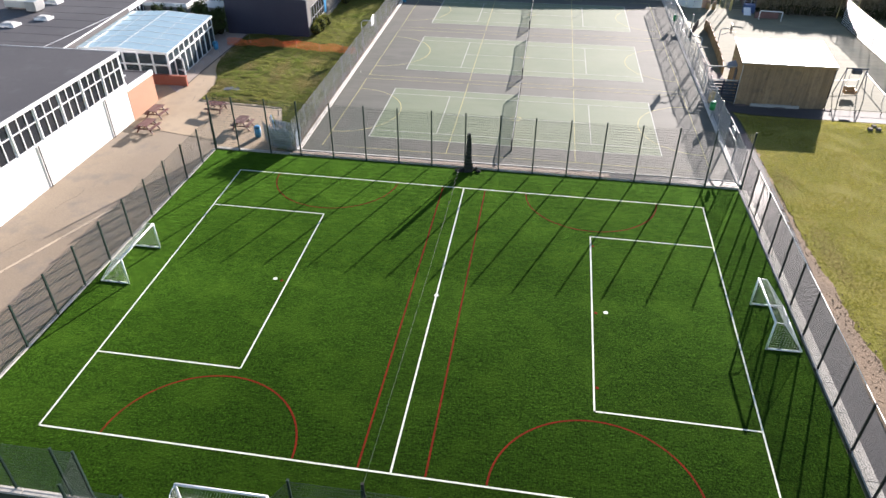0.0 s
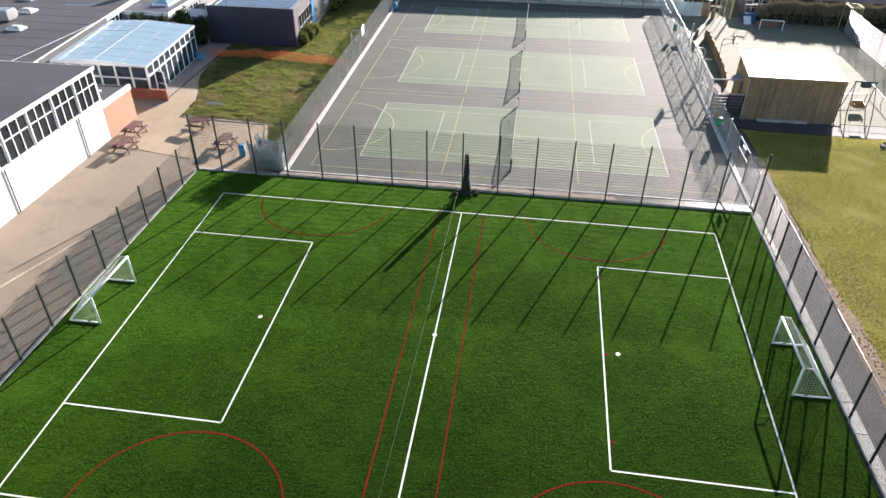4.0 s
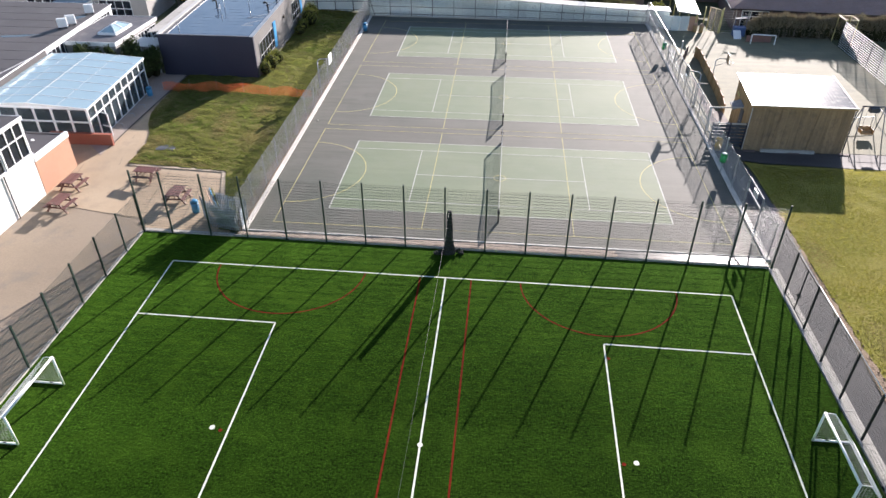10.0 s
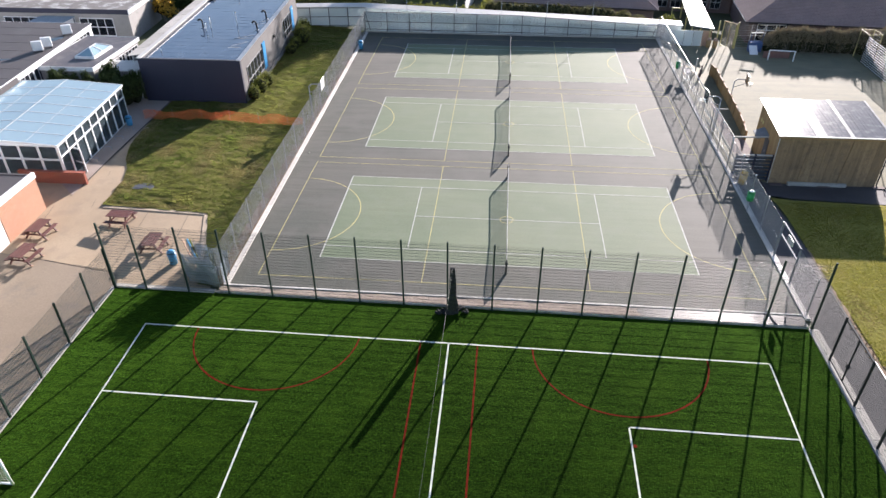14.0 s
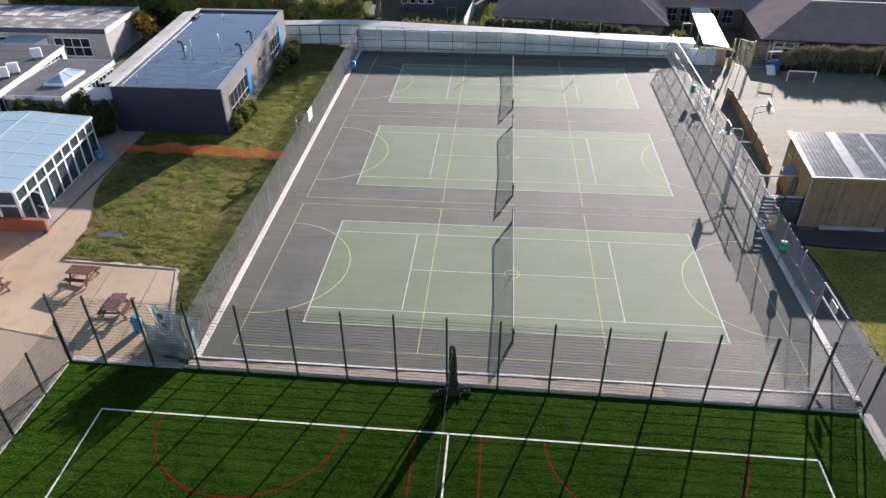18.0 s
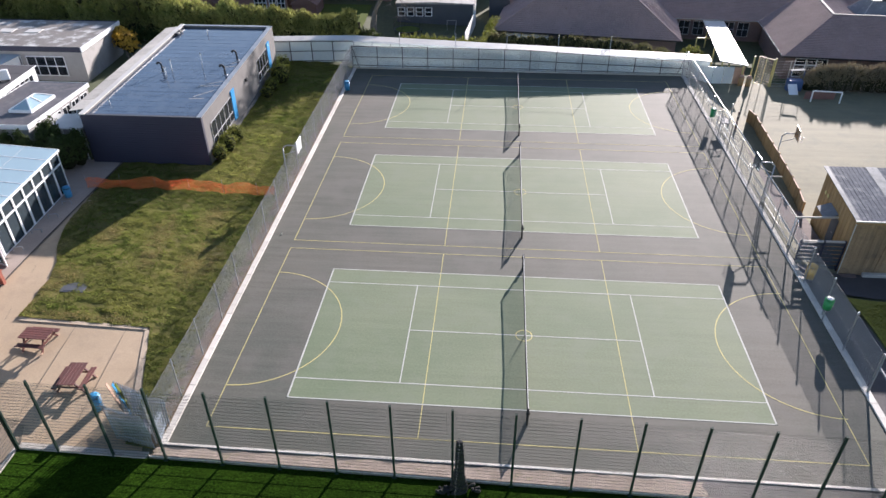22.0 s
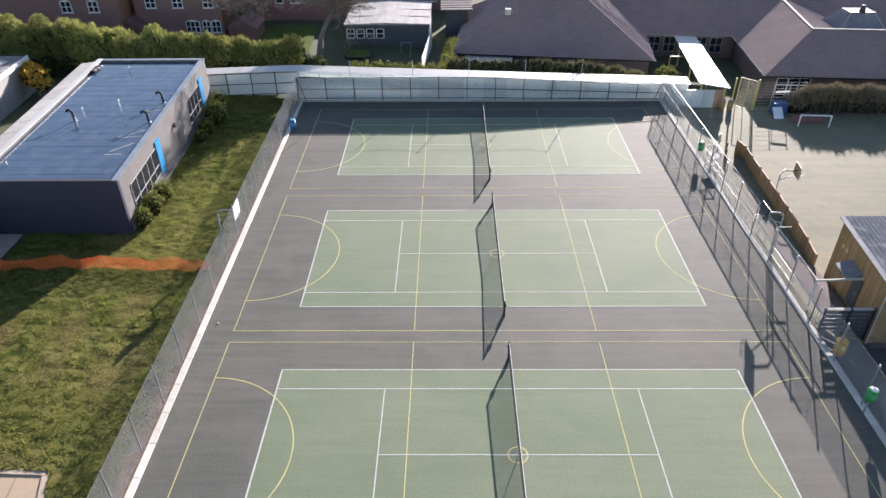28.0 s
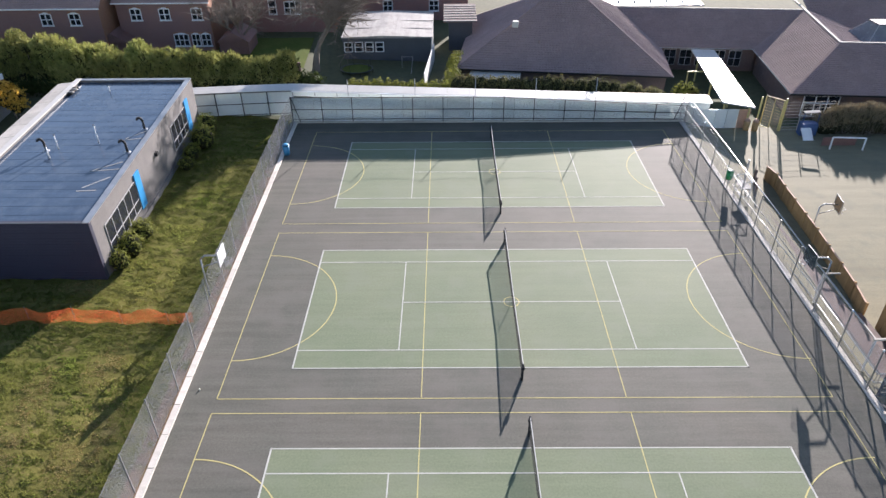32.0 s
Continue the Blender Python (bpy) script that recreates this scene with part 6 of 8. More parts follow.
for i in range(30):
    x = SX0 + 0.265 * i
    part("board", Shape().box(x, x + 0.26, SY0 - (0.02 if i % 2 else 0.0), SY0 + 0.05, -0.95, 3.2), WOOD, sh)
for i in range(25):
    yy = SY0 + 0.06 + 0.2475 * i
    for x, o in ((SX0, -1), (SX1, 1)):
        part("board", Shape().box(min(x, x + o * (0.03 + 0.015 * (i % 2))), max(x, x + o * (0.03 + 0.015 * (i % 2))) + 0.02, yy, yy + 0.24, -0.95, hut_top(yy)), FENCE_WOOD, sh)
part("core", Shape().box(SX0 + 0.03, SX1 - 0.03, SY0 + 0.06, SY1, -0.95, 3.15), DARK, sh)
part("back_wall", Shape().box(SX0, SX1, SY1, SY1 + 0.06, -0.95, 3.3), WOOD, sh)
for i in range(8):
    x = SX0 - 0.25 + i * 1.03
    part("roof_strip", Shape().wall([(x, SY0 - 0.3, 3.3), (x + 1.02, SY0 - 0.3, 3.3), (x + 1.02, SY1 + 0.3, 3.52), (x, SY1 + 0.3, 3.52)], (0, 0, 0.06)), HUT_FELT, sh)
for x, w in ((SX0 - 0.28, 0.3), (SX0 + 2.45, 0.75), (SX0 + 4.9, 0.3), (SX1 - 0.1, 0.16)):
    part("roof_trim", Shape().wall([(x, SY0 - 0.32, 3.365), (x + w, SY0 - 0.32, 3.365), (x + w, SY1 + 0.32, 3.585), (x, SY1 + 0.32, 3.585)], (0, 0, 0.012)), HUT_TRIM, sh)
for i in range(30):
    x = SX0 - 0.1 + i * 0.27
    part("roof_rib", Shape().wall([(x, SY0 - 0.3, 3.362), (x + 0.05, SY0 - 0.3, 3.362), (x + 0.05, SY1 + 0.3, 3.582), (x, SY1 + 0.3, 3.582)], (0, 0, 0.01)), HUT_FELT, sh)
part("fascia", Shape().box(SX0 - 0.3, SX1 + 0.06, SY0 - 0.36, SY0 - 0.3, 3.18, 3.31), FENCE_WOOD, sh)
part("drip_edge", Shape().box(SX0 - 0.3, SX1 + 0.06, SY0 - 0.365, SY0 - 0.3, 3.31, 3.39), LIGHT_ROOF, sh)
for x in (22.3, 25.3):
    part("batten", Shape().beam((x, SY0 - 0.05, -0.9), (x + 0.25, SY0 - 0.05, 3.1), 0.06, 0.04), WOOD, sh)
for x in (SX0 + 0.1, 23.9, SX1 - 0.2):
    part("step_board", Shape().box(x - 0.05, x + 0.9, SY0 - 0.4, SY0 - 0.05, -0.85, -0.7), DECK, sh)
part("base_board", Shape().box(SX0 + 1.4, SX1 - 2.2, SY0 - 0.3, SY0 - 0.05, -0.9, -0.55), CONCRETE, sh, "pale board along the foot of the wall")
part("door_hood", Shape().wall([(SX0 - 0.9, 10.9, 1.75), (SX0 - 0.05, 10.9, 2.05), (SX0 - 0.05, 12.5, 2.05), (SX0 - 0.9, 12.5, 1.75)], (0, 0, 0.05)), SHEDROOF, sh)
d = part("door", Shape().box(SX0 - 0.08, SX0 - 0.04, 10.6, 11.6, -0.2, 1.8), GREY_BOARD, sh)
part("handle", Shape().tube((SX0 - 0.14, 10.75, 0.8), (SX0 - 0.14, 10.9, 0.8), 0.02), GALV, d)
for yy in (13.2, 13.7):
    part("wall_plate", Shape().tube((SX0 - 0.05, yy, 2.2), (SX0 - 0.09, yy, 2.2), 0.14, 14), YELLOW_PAINT, sh, "round painted plate on the side wall")
part("downpipe", Shape().path([(SX1 + 0.1, SY0 - 0.2, 3.3), (SX1 + 0.06, SY0 - 0.1, 2.9), (SX1 + 0.06, SY0 - 0.1, -0.6), (SX1 + 0.2, SY0 - 0.35, -0.85)], 0.055, 8), BLACK_STEEL, sh, "dark plastic downpipe", smooth=True)
part("corner_post", Shape().beam((SX0 - 0.06, SY0 - 0.03, -0.9), (SX0 - 0.06, SY0 - 0.03, 3.2), 0.05), LIGHT_ROOF, sh)

dkk = thing("ramp_deck", "timber access deck with steel handrails beside the hut", "deck", (19, 11, -0.8))
for i in range(40):
    yy = 9.4 + 0.15 * i
    part("deck_board", Shape().box(17.75, SX0 - 0.05, yy, yy + 0.14, -0.32, -0.28), DECK, dkk)
for i in range(60):
    yy = 15.4 + 0.28 * i
    zz = -0.28 - 0.5 * (i / 60)
    part("deck_board", Shape().box(17.7, 19.6, yy, yy + 0.27, zz - 0.04, zz), DECK, dkk)
part("skirt", Shape().box(17.72, 17.76, 9.4, 32, -1.0, -0.34).box(17.75, SX0 - 0.05, 9.36, 9.4, -1.0, -0.34), DECK, dkk)
hr = thing("handrail", "white steel handrail with uprights along the deck", "handrail", (17.75, 10, -0.3))
for x in (17.72,):
    for z in (0.35, 0.95):
        part("rail", Shape().path([(SX0 - 0.2, 9.5, z - 0.3), (x, 9.5, z - 0.3), (x, 16, z - 0.3), (x, 30, z - 0.75)], 0.03, 8), ALU, hr, smooth=True)
    for i in range(19):
        yy = 9.5 + 1.1 * i
        zz = -0.3 if yy < 16 else -0.3 - 0.45 * (yy - 16) / 14
        part("baluster", Shape().beam((x, yy, zz), (x, yy, zz + 0.95), 0.02), SHEDROOF, hr)
for i in range(8):
    part("baluster", Shape().beam((17.9 + 0.3 * i, 9.5, -0.3), (17.9 + 0.3 * i, 9.5, 0.65), 0.025), GALV, hr)
gt = thing("steel_gantry", "white steel crossbar frame above the deck", "frame", (18.5, 10.4, 0))
part("crossbar", Shape().beam((17.5, 10.4, 2.1), (SX0, 10.55, 2.1), 0.1), CONCRETE, gt)
for yy in (10.4, 16.0):
    part("post", Shape().beam((17.6, yy, -0.3), (17.6, yy, 2.1), 0.08), ALU, gt)
part("crossbar", Shape().beam((17.6, 10.4, 2.1), (17.6, 16.0, 2.1), 0.08), CONCRETE, gt)
part("brace", Shape().beam((17.6, 16.0, 2.1), (18.5, 16.0, 2.1), 0.07), CONCRETE, gt)
nf = thing("panel_fence", "blue-grey slatted board fence between courts and hut", "fence", (19, 8.6, -0.8))
for i in range(8):
    part("board", Shape().box(17.5, SX0 - 0.02, 8.7, 8.74, -0.95 + 0.29 * i, -0.74 + 0.29 * i), GREY_BOARD, nf)
for x in (17.5, 18.9, 20.2):
    part("post", Shape().beam((x, 8.66, -0.95), (x, 8.66, 1.5), 0.1), NAVY, nf)
part("capping", Shape().box(17.45, SX0, 8.62, 8.8, 1.38, 1.44), CONCRETE, nf)

tf = thing("timber_fence", "golden close-boarded timber fence beside the ramp", "fence", (21, 22, -0.8))
fp = [(20.3, 15.4), (20.62, 17.4), (20.8, 19.4), (20.95, 21.4), (21.1, 23.4), (21.2, 25.4), (21.3, 27.4), (21.4, 29.4), (21.55, 31.2), (21.3, 32.6)]
for (x, yy), (x1, y1) in zip(fp, fp[1:]):
    for k in range(10):
        a, b = k / 10, (k + 0.94) / 10
        part("board", Shape().beam((x + (x1 - x) * a, yy + (y1 - yy) * a, -0.28), (x + (x1 - x) * b, yy + (y1 - yy) * b, -0.28), 0.025, 1.2 + 0.02 * (k % 3)), FENCE_WOOD, tf)
    part("post", Shape().beam((x, yy, -0.9), (x, yy, 0.46), 0.13), FENCE_WOOD, tf)
    part("capping", Shape().beam((x, yy, 0.36), (x1, y1, 0.36), 0.09, 0.04), CUT_WOOD, tf)
    part("rail", Shape().beam((x + 0.05, yy, 0.1), (x1 + 0.05, y1, 0.1), 0.05, 0.08), FENCE_WOOD, tf)
for (x, yy), (x1, y1) in zip([(19.35, 29.4), (19.75, 30.6), (20.2, 31.8), (20.65, 33.0)], [(19.75, 30.6), (20.2, 31.8), (20.65, 33.0)]):
    for k in range(7):
        a, b = k / 7, (k + 0.93) / 7
        part("board", Shape().beam((x + (x1 - x) * a, yy + (y1 - yy) * a, -0.3), (x + (x1 - x) * b, yy + (y1 - yy) * b, -0.3), 0.025, 1.18 + 0.02 * (k % 3)), DECK, tf)
    part("post", Shape().beam((x, yy, -0.9), (x, yy, 0.45), 0.12), DECK, tf)
part("gate_post", Shape().beam((19.8, 32.6, -0.9), (19.8, 32.6, 0.9), 0.12), LIGHT_ROOF, tf)

# playground
pg = thing("play_goal", "white painted goal frame before a maroon board", "goal", (30.2, 37.7, -1))
part("crossbar", Shape().beam((28.95, 37.85, 0.32), (31.62, 37.6, 0.32), 0.1), ALU, pg)
for x, yy in ((28.95, 37.85), (31.62, 37.6)):
    part("goalpost", Shape().beam((x, yy, -1), (x, yy, 0.32), 0.1), ALU, pg)
part("backboard", Shape().box(28.6, 31.5, 38.6, 38.66, -1, -0.05), MAROON, pg)
rf = fence("playground_fence", "tall black rebound fence of level bars round the playground", [(39.1 - 0.02 * i, 38.1 - 2.6 * i) for i in range(9)], 3.0, post_m=BLACK_STEEL, post_w=0.07, base=lambda x, y: -0.95)
for i in range(8):
    for k in range(13):
        piece("rail", PANELS.setdefault("bar", Shape().beam((0, 0, 0), (0, -2.6, 0), 0.045, 0.04).data("rail", ALU)), rf, (-0.02 * i, -2.6 * i, -0.75 + 0.225 * k), -0.44)
fr = thing("goal_recess", "pale yellow framed goal recess at the playground fence", "goal recess", (39.9, 39.2, -1))
for x, yy in ((39.15, 38.15), (39.17, 40.23), (40.6, 38.3), (40.6, 40.2)):
    part("post", Shape().beam((x, yy, -1), (x, yy, 2.1), 0.075), YELLOW_PAINT, fr)
part("front_bar", Shape().beam((39.15, 38.11, 2.14), (39.17, 40.27, 2.14), 0.06), YELLOW_PAINT, fr)
part("back_bar", Shape().beam((40.6, 38.26, 2.14), (40.6, 40.24, 2.14), 0.05), YELLOW_PAINT, fr)
for yy in (38.2, 40.22):
    part("side_bar", Shape().beam((39.2, yy, 2.14), (40.56, yy, 2.14), 0.04), YELLOW_PAINT, fr)
for k in range(8):
    part("slat", Shape().beam((40.6, 38.34, -0.8 + 0.36 * k), (40.6, 40.16, -0.8 + 0.36 * k), 0.03), CONCRETE, fr)
yg = thing("timber_gate", "yellow slatted timber gate standing open", "gate", (26, 41.5, -1))
for x, yy in ((24.2, 42.2), (26.2, 41.7)):
    part("post", Shape().beam((x, yy, -1.1), (x, yy, 2.25), 0.12), YELLOW_PAINT, yg)
leaf_ = part("gate_leaf", Shape().beam((24.97, 43.05, -0.85), (24.97, 43.05, 2.0), 0.07).beam((26.08, 41.8, -0.85), (26.08, 41.8, 2.0), 0.07).beam((25.52, 42.43, -0.82), (25.52, 42.43, 1.97), 0.05), YELLOW_PAINT, yg)
for z in (-0.84, 1.99):
    part("frame_rail", Shape().beam((25.0, 43.0, z), (26.05, 41.84, z), 0.05, 0.06), YELLOW_PAINT, leaf_)
for k in range(10):
    part("slat", Shape().beam((25.0, 43.0, -0.6 + 0.26 * k), (26.05, 41.84, -0.6 + 0.26 * k), 0.022, 0.01), YELLOW_PAINT, leaf_)
sf = thing("slat_fence", "grey slatted fence behind the playground", "fence", (29, 41.7, -1))
for k in range(10):
    part("slat", Shape().beam((26.3, 41.68, -0.7 + 0.29 * k), (30.8, 41.88, -0.7 + 0.29 * k), 0.03, 0.01), CONCRETE, sf)
for k in range(5):
    part("panel", Shape().wall([(18.4 + 1.05 * k, 42.55, -1.1), (19.4 + 1.05 * k, 42.5, -1.1), (19.4 + 1.05 * k, 42.5, 0.95), (18.4 + 1.05 * k, 42.55, 0.95)], (0, 0.04, 0)), PANEL if k < 4 else CUT_WOOD, sf)
for x in (27.8, 29.3, 30.8):
    part("post", Shape().beam((x, 41.8, -1), (x, 41.8, 1.95), 0.06), CONCRETE, sf)
pe = thing("play_unit", "blue and white playground climbing unit with a slide", "play equipment", (28.2, 41.0, -1))
part("tower", Shape().box(27.6, 29.0, 40.6, 41.4, -1, 0.3), POLY_BLUE, pe, bevel=0.02)
part("canopy", Shape().wall([(27.6, 40.7, 1.25), (28.9, 40.7, 1.35), (28.9, 41.2, 1.35), (27.6, 41.2, 1.25)], (0, 0, 0.05)), PALE_RENDER, pe)
for x in (27.6, 28.9):
    part("post", Shape().beam((x, 40.75, -1), (x, 40.75, 1.25), 0.05), POLY_BLUE, pe)
part("slide", Shape().wall([(27.5, 39.5, -0.95), (28.4, 39.5, -0.95), (28.4, 40.6, -0.1), (27.5, 40.6, -0.1)], (0, 0, 0.06)), ALU, pe)
for k, (x, yy) in enumerate(((23.3, 42.0), (24.0, 41.8))):
    bt = thing("play_post", "short rounded timber play post beside the gate", "play equipment", (x, yy, -1), "timber play posts")
    part("shaft", Shape().tube((x, yy, -1.05), (x, yy, 0.05), 0.24, 14, 0.28), FENCE_WOOD, bt, smooth=True)
    part("cap", Shape().tube((x, yy, 0.05), (x, yy, 0.3), 0.28, 14, 0.15), CUT_WOOD, bt, smooth=True)
# swing frame beside the hut
sw = thing("swing_frame", "small grey steel swing frame with a tan seat", "swing", (31.6, 12.1, -0.8))
for x in (30.7, 32.5):
    for yy in (11.2, 13.0):
        part("leg", Shape().tube((x + (0.25 if x > 31 else -0.25), yy, -0.95), (x, 12.1, 2.0), 0.045, 8), SHEDROOF, sw, smooth=True)
part("crossbar", Shape().tube((30.6, 12.1, 2.0), (32.6, 12.1, 2.0), 0.06, 8), GREY_BOARD, sw, smooth=True)
part("top_plate", Shape().box(31.2, 32.0, 11.75, 12.2, 1.55, 1.95), GREY_BOARD, sw, "dark square plate hung under the crossbar", bevel=0.03)
part("seat", Shape().box(31.1, 32.1, 11.75, 12.45, -0.45, -0.33).box(31.1, 32.1, 12.4, 12.5, -0.33, 0.1).box(31.05, 31.15, 11.75, 12.4, -0.33, -0.05).box(32.05, 32.15, 11.75, 12.4, -0.33, -0.05), SEAT_TAN, sw, "tan moulded seat", bevel=0.03)
for x in (31.15, 32.05):
    part("chain", Shape().tube((x, 12.1, -0.1), (x, 12.1, 1.97), 0.015, 5), GALV, sw)
for k, (x, yy, w) in enumerate(((30.1, 2.45, 0.36), (30.72, 3.3, 0.34), (30.8, 2.5, 0.34))):
    st = thing("ground_step", "small weathered brown stepping block on the grass", "stepping block", (x, yy, gz(x, yy)), "stepping blocks")
    part("block", Shape().box(x - w / 2, x + w / 2, yy - w / 2, yy + w / 2, gz(x, yy) - 0.1, gz(x, yy) + 0.16), BARK, st, bevel=0.03)
wr = thing("white_rail", "low white painted rail round the swing", "rail", (32.5, 14.5, -0.8))
for a, b in (((30.6, 14.3), (33.4, 14.9)), ((34.75, 17.4), (34.4, 11.0))):
    part("rail", Shape().beam((*a, -0.05), (*b, -0.05), 0.06, 0.05), LIGHT_ROOF, wr)
    for f in (0.02, 0.5, 0.98):
        x, y = a[0] + (b[0] - a[0]) * f, a[1] + (b[1] - a[1]) * f
        part("post", Shape().beam((x, y, -0.95), (x, y, -0.08), 0.05), LIGHT_ROOF, wr)
lf = thing("knee_rail", "low dark steel knee rail beside the asphalt path", "rail", (28.6, 7.6, gz(28.6, 7.6)))
for i in range(8):
    x = 28.6 + 2.2 * i
    z = gz(x, 7.6)
    part("post", Shape().tube((x, 7.6, z - 0.1), (x, 7.6, z + 0.42), 0.035, 8), BLACK_STEEL, lf)
    if i < 7:
        part("rail", Shape().tube((x, 7.6, z + 0.4), (x + 2.2, 7.6, gz(x + 2.2, 7.6) + 0.4), 0.025, 6), BLACK_STEEL, lf)


# ---- beyond the back fence ----
def tiled(parent, quad, course=0.3, lift=0.055, name="roof_slope"):
    """A roof slope of stepped courses: quad is eave left, eave right, ridge right, ridge left."""
    a, b, c, d = [Vector(p) for p in quad]
    n = max(2, int(((d + c) / 2 - (a + b) / 2).length / course))
    up = (b - a).cross(d - a).normalized()
    up = up if up.z > 0 else -up
    s = Shape()
    for i in range(n):
        f0, f1 = i / n, min(1.0, (i + 1.0) / n)
        p, q, r, t = a.lerp(d, f0), b.lerp(c, f0), b.lerp(c, f1), a.lerp(d, f1)
        s.add([p + up * lift, q + up * lift, r, t, p, q], [(0, 1, 2, 3), (4, 5, 1, 0)])
        k = int((q - p).length / 0.3)
        for j in range(1, k):
            e, g = p.lerp(q, j / k), t.lerp(r, j / k)
            w = (q - p).normalized() * 0.07
            h = up * 0.035
            s.add([e + up * lift - w, e + up * lift + h, e + up * lift + w, g + w, g + h, g - w], [(0, 1, 4, 5), (1, 2, 3, 4)])
    return part(name, s, TILE, parent, fix=False)


bw = thing("bungalow", "wide brick bungalow with a hipped brown tiled roof", "building", (-2.9, 50.6, -1.2), turn=-7.6)
bw.matrix_basis = pose(-2.89, 53.16, -2.15, 0, 0, -7.6) @ Matrix.Diagonal((1.036, 1.036, 1.036, 1))
BX0, BX1, BY0, BY1, BE = -2.9, 18.1, 50.6, 69.6, 2.0
part("wall", Shape().box(BX0 + 0.5, BX1 - 0.5, BY0 + 0.5, BY1 - 0.5, -1.4, BE), WING_BRICK, bw)
hr_, run = 5.6, 9.4
A, B = (BX0, BY0, BE), (BX1, BY0, BE)
RA, RB = (BX0 + run, BY0 + run, BE + hr_), (BX1 - run, BY0 + run, BE + hr_)
RC, RD = (BX1 - run, BY1 - run, BE + hr_), (BX0 + run, BY1 - run, BE + hr_)
tiled(bw, (A, B, RB, RA))
tiled(bw, ((BX1, BY0, BE), (BX1, BY1, BE), RC, RB))
tiled(bw, ((BX0, BY1, BE), (BX0, BY0, BE), RA, RD))
tiled(bw, ((BX1, BY1, BE), (BX0, BY1, BE), RD, RC))
part("hip_tiles", Shape().beam(A, RA, 0.24, 0.12).beam(B, RB, 0.24, 0.12).beam(RA, RB, 0.24, 0.14).beam(RB, RC, 0.24, 0.14).beam(RA, RD, 0.24, 0.14), TILE, bw)
part("soffit", Shape().box(BX0 + 0.1, BX1 - 0.1, BY0 + 0.1, BY1 - 0.1, BE - 0.16, BE - 0.02), DARK, bw)
part("gutter", Shape().beam((BX0, BY0 - 0.05, BE - 0.05), (BX1, BY0 - 0.05, BE - 0.05), 0.11), BLACK_STEEL, bw)
part("bargeboard", Shape().beam((BX0 - 0.03, BY0, BE - 0.02), (BX0 - 0.03, BY1, BE - 0.02), 0.03, 0.06), UPVC, bw)
part("bargeboard", Shape().beam((BX1 + 0.03, BY0, BE - 0.02), (BX1 + 0.03, BY1, BE - 0.02), 0.03, 0.06), UPVC, bw)
part("porch_glazing", Shape().wall([(-1.4, 49.8, 1.5), (3.6, 49.8, 1.5), (3.6, 51.0, 1.8), (-1.4, 51.0, 1.8)], (0, 0, 0.05)), LIGHT_ROOF, bw, "pale glazed porch roof")
part("porch_frame", Shape().box(-1.3, 3.5, 49.85, 49.93, -1.2, 1.48), UPVC, bw)
part("roof_vent", Shape().box(2.4, 3.0, 54.8, 55.2, 5.0, 5.6), LIGHT_ROOF, bw)
part("roof_vent", Shape().tube((5.2, 52.6, 4.2), (5.2, 52.5, 4.55), 0.12, 8), TILE, bw)

wg = thing("school_wing", "brick wing with brown tiled roofs meeting round a courtyard", "building", (30, 54, -1.2))
EE, RR = 1.4, 4.04
E0, W1, RT, V = (28.05, 45.0, EE), (29.4, 58.0, EE), (35.0, 51.7, RR), (36.6, 63.5, RR)
tiled(wg, (E0, (62, 42.0, EE), (62, 49.2, RR), RT))
tiled(wg, (W1, E0, RT, V))
tiled(wg, ((11.0, 59.7, EE), W1, V, (11.0, 65.9, RR)))
tiled(wg, ((37.0, 58.2, 1.6), (64, 56.0, 1.6), (64, 70.0, 6.2), (38.0, 72.0, 6.2)))
tiled(wg, ((44.0, 62, 1.8), (42.5, 52, 1.8), RT, V))
part("hip_tiles", Shape().beam(E0, RT, 0.2, 0.1), TILE, wg)
part("ridge_tiles", Shape().beam(RT, (62, 49.2, RR + 0.03), 0.22, 0.12).beam(RT, (37.6, 70.5, RR + 0.05), 0.26, 0.12).beam((11, 65.9, RR + 0.03), V, 0.2, 0.1), CONCRETE, wg, "pale mortared ridge tiles")
part("gutter", Shape().beam((28.0, 44.95, EE - 0.06), (62, 41.95, EE - 0.06), 0.12), BLACK_STEEL, wg)
part("bargeboard", Shape().beam((28.0, 45.0, EE - 0.02), (29.35, 58.0, EE - 0.02), 0.03, 0.05), UPVC, wg)
part("gutter", Shape().beam((11.0, 59.65, EE - 0.04), (29.4, 57.95, EE - 0.04), 0.08), GALV, wg)
part("wall", Shape().prism([(28.65, 45.6), (61, 42.8), (61, 58), (38, 62), (30.0, 58)], -1.4, EE - 0.1), WING_BRICK, wg)
part("wall", Shape().prism([(12, 60.3), (30.0, 58.6), (37, 63), (37, 67), (12, 67)], -1.4, EE - 0.1), WING_BRICK, wg)
for i in range(5):
    window(wg, (20.3 + 1.75 * i, 59.45 - 0.165 * i, -0.7), (1, -0.094, 0), 1.3, 1.7, 2, 2, (-0.094, -1, 0), depth=0.05, bar=0.05, frame_m=MULLION)
window(wg, (29.6, 45.32, -0.9), (1, -0.088, 0), 3.2, 2.0, 3, 2, (-0.088, -1, 0), fractions=[0, 0.65, 1], label="white-framed glazed doors of the wing")
part("flat_roof", Shape().box(11.5, 26.5, 67.0, 76, 3.6, 3.8), LIGHT_ROOF, wg, "pale flat roof behind the ridge")
for i in range(7):
    part("roof_knob", Shape().tube((13.0 + 1.9 * i, 68.5, 3.8), (13.0 + 1.9 * i, 68.5, 4.05), 0.16, 8), GALV, wg)
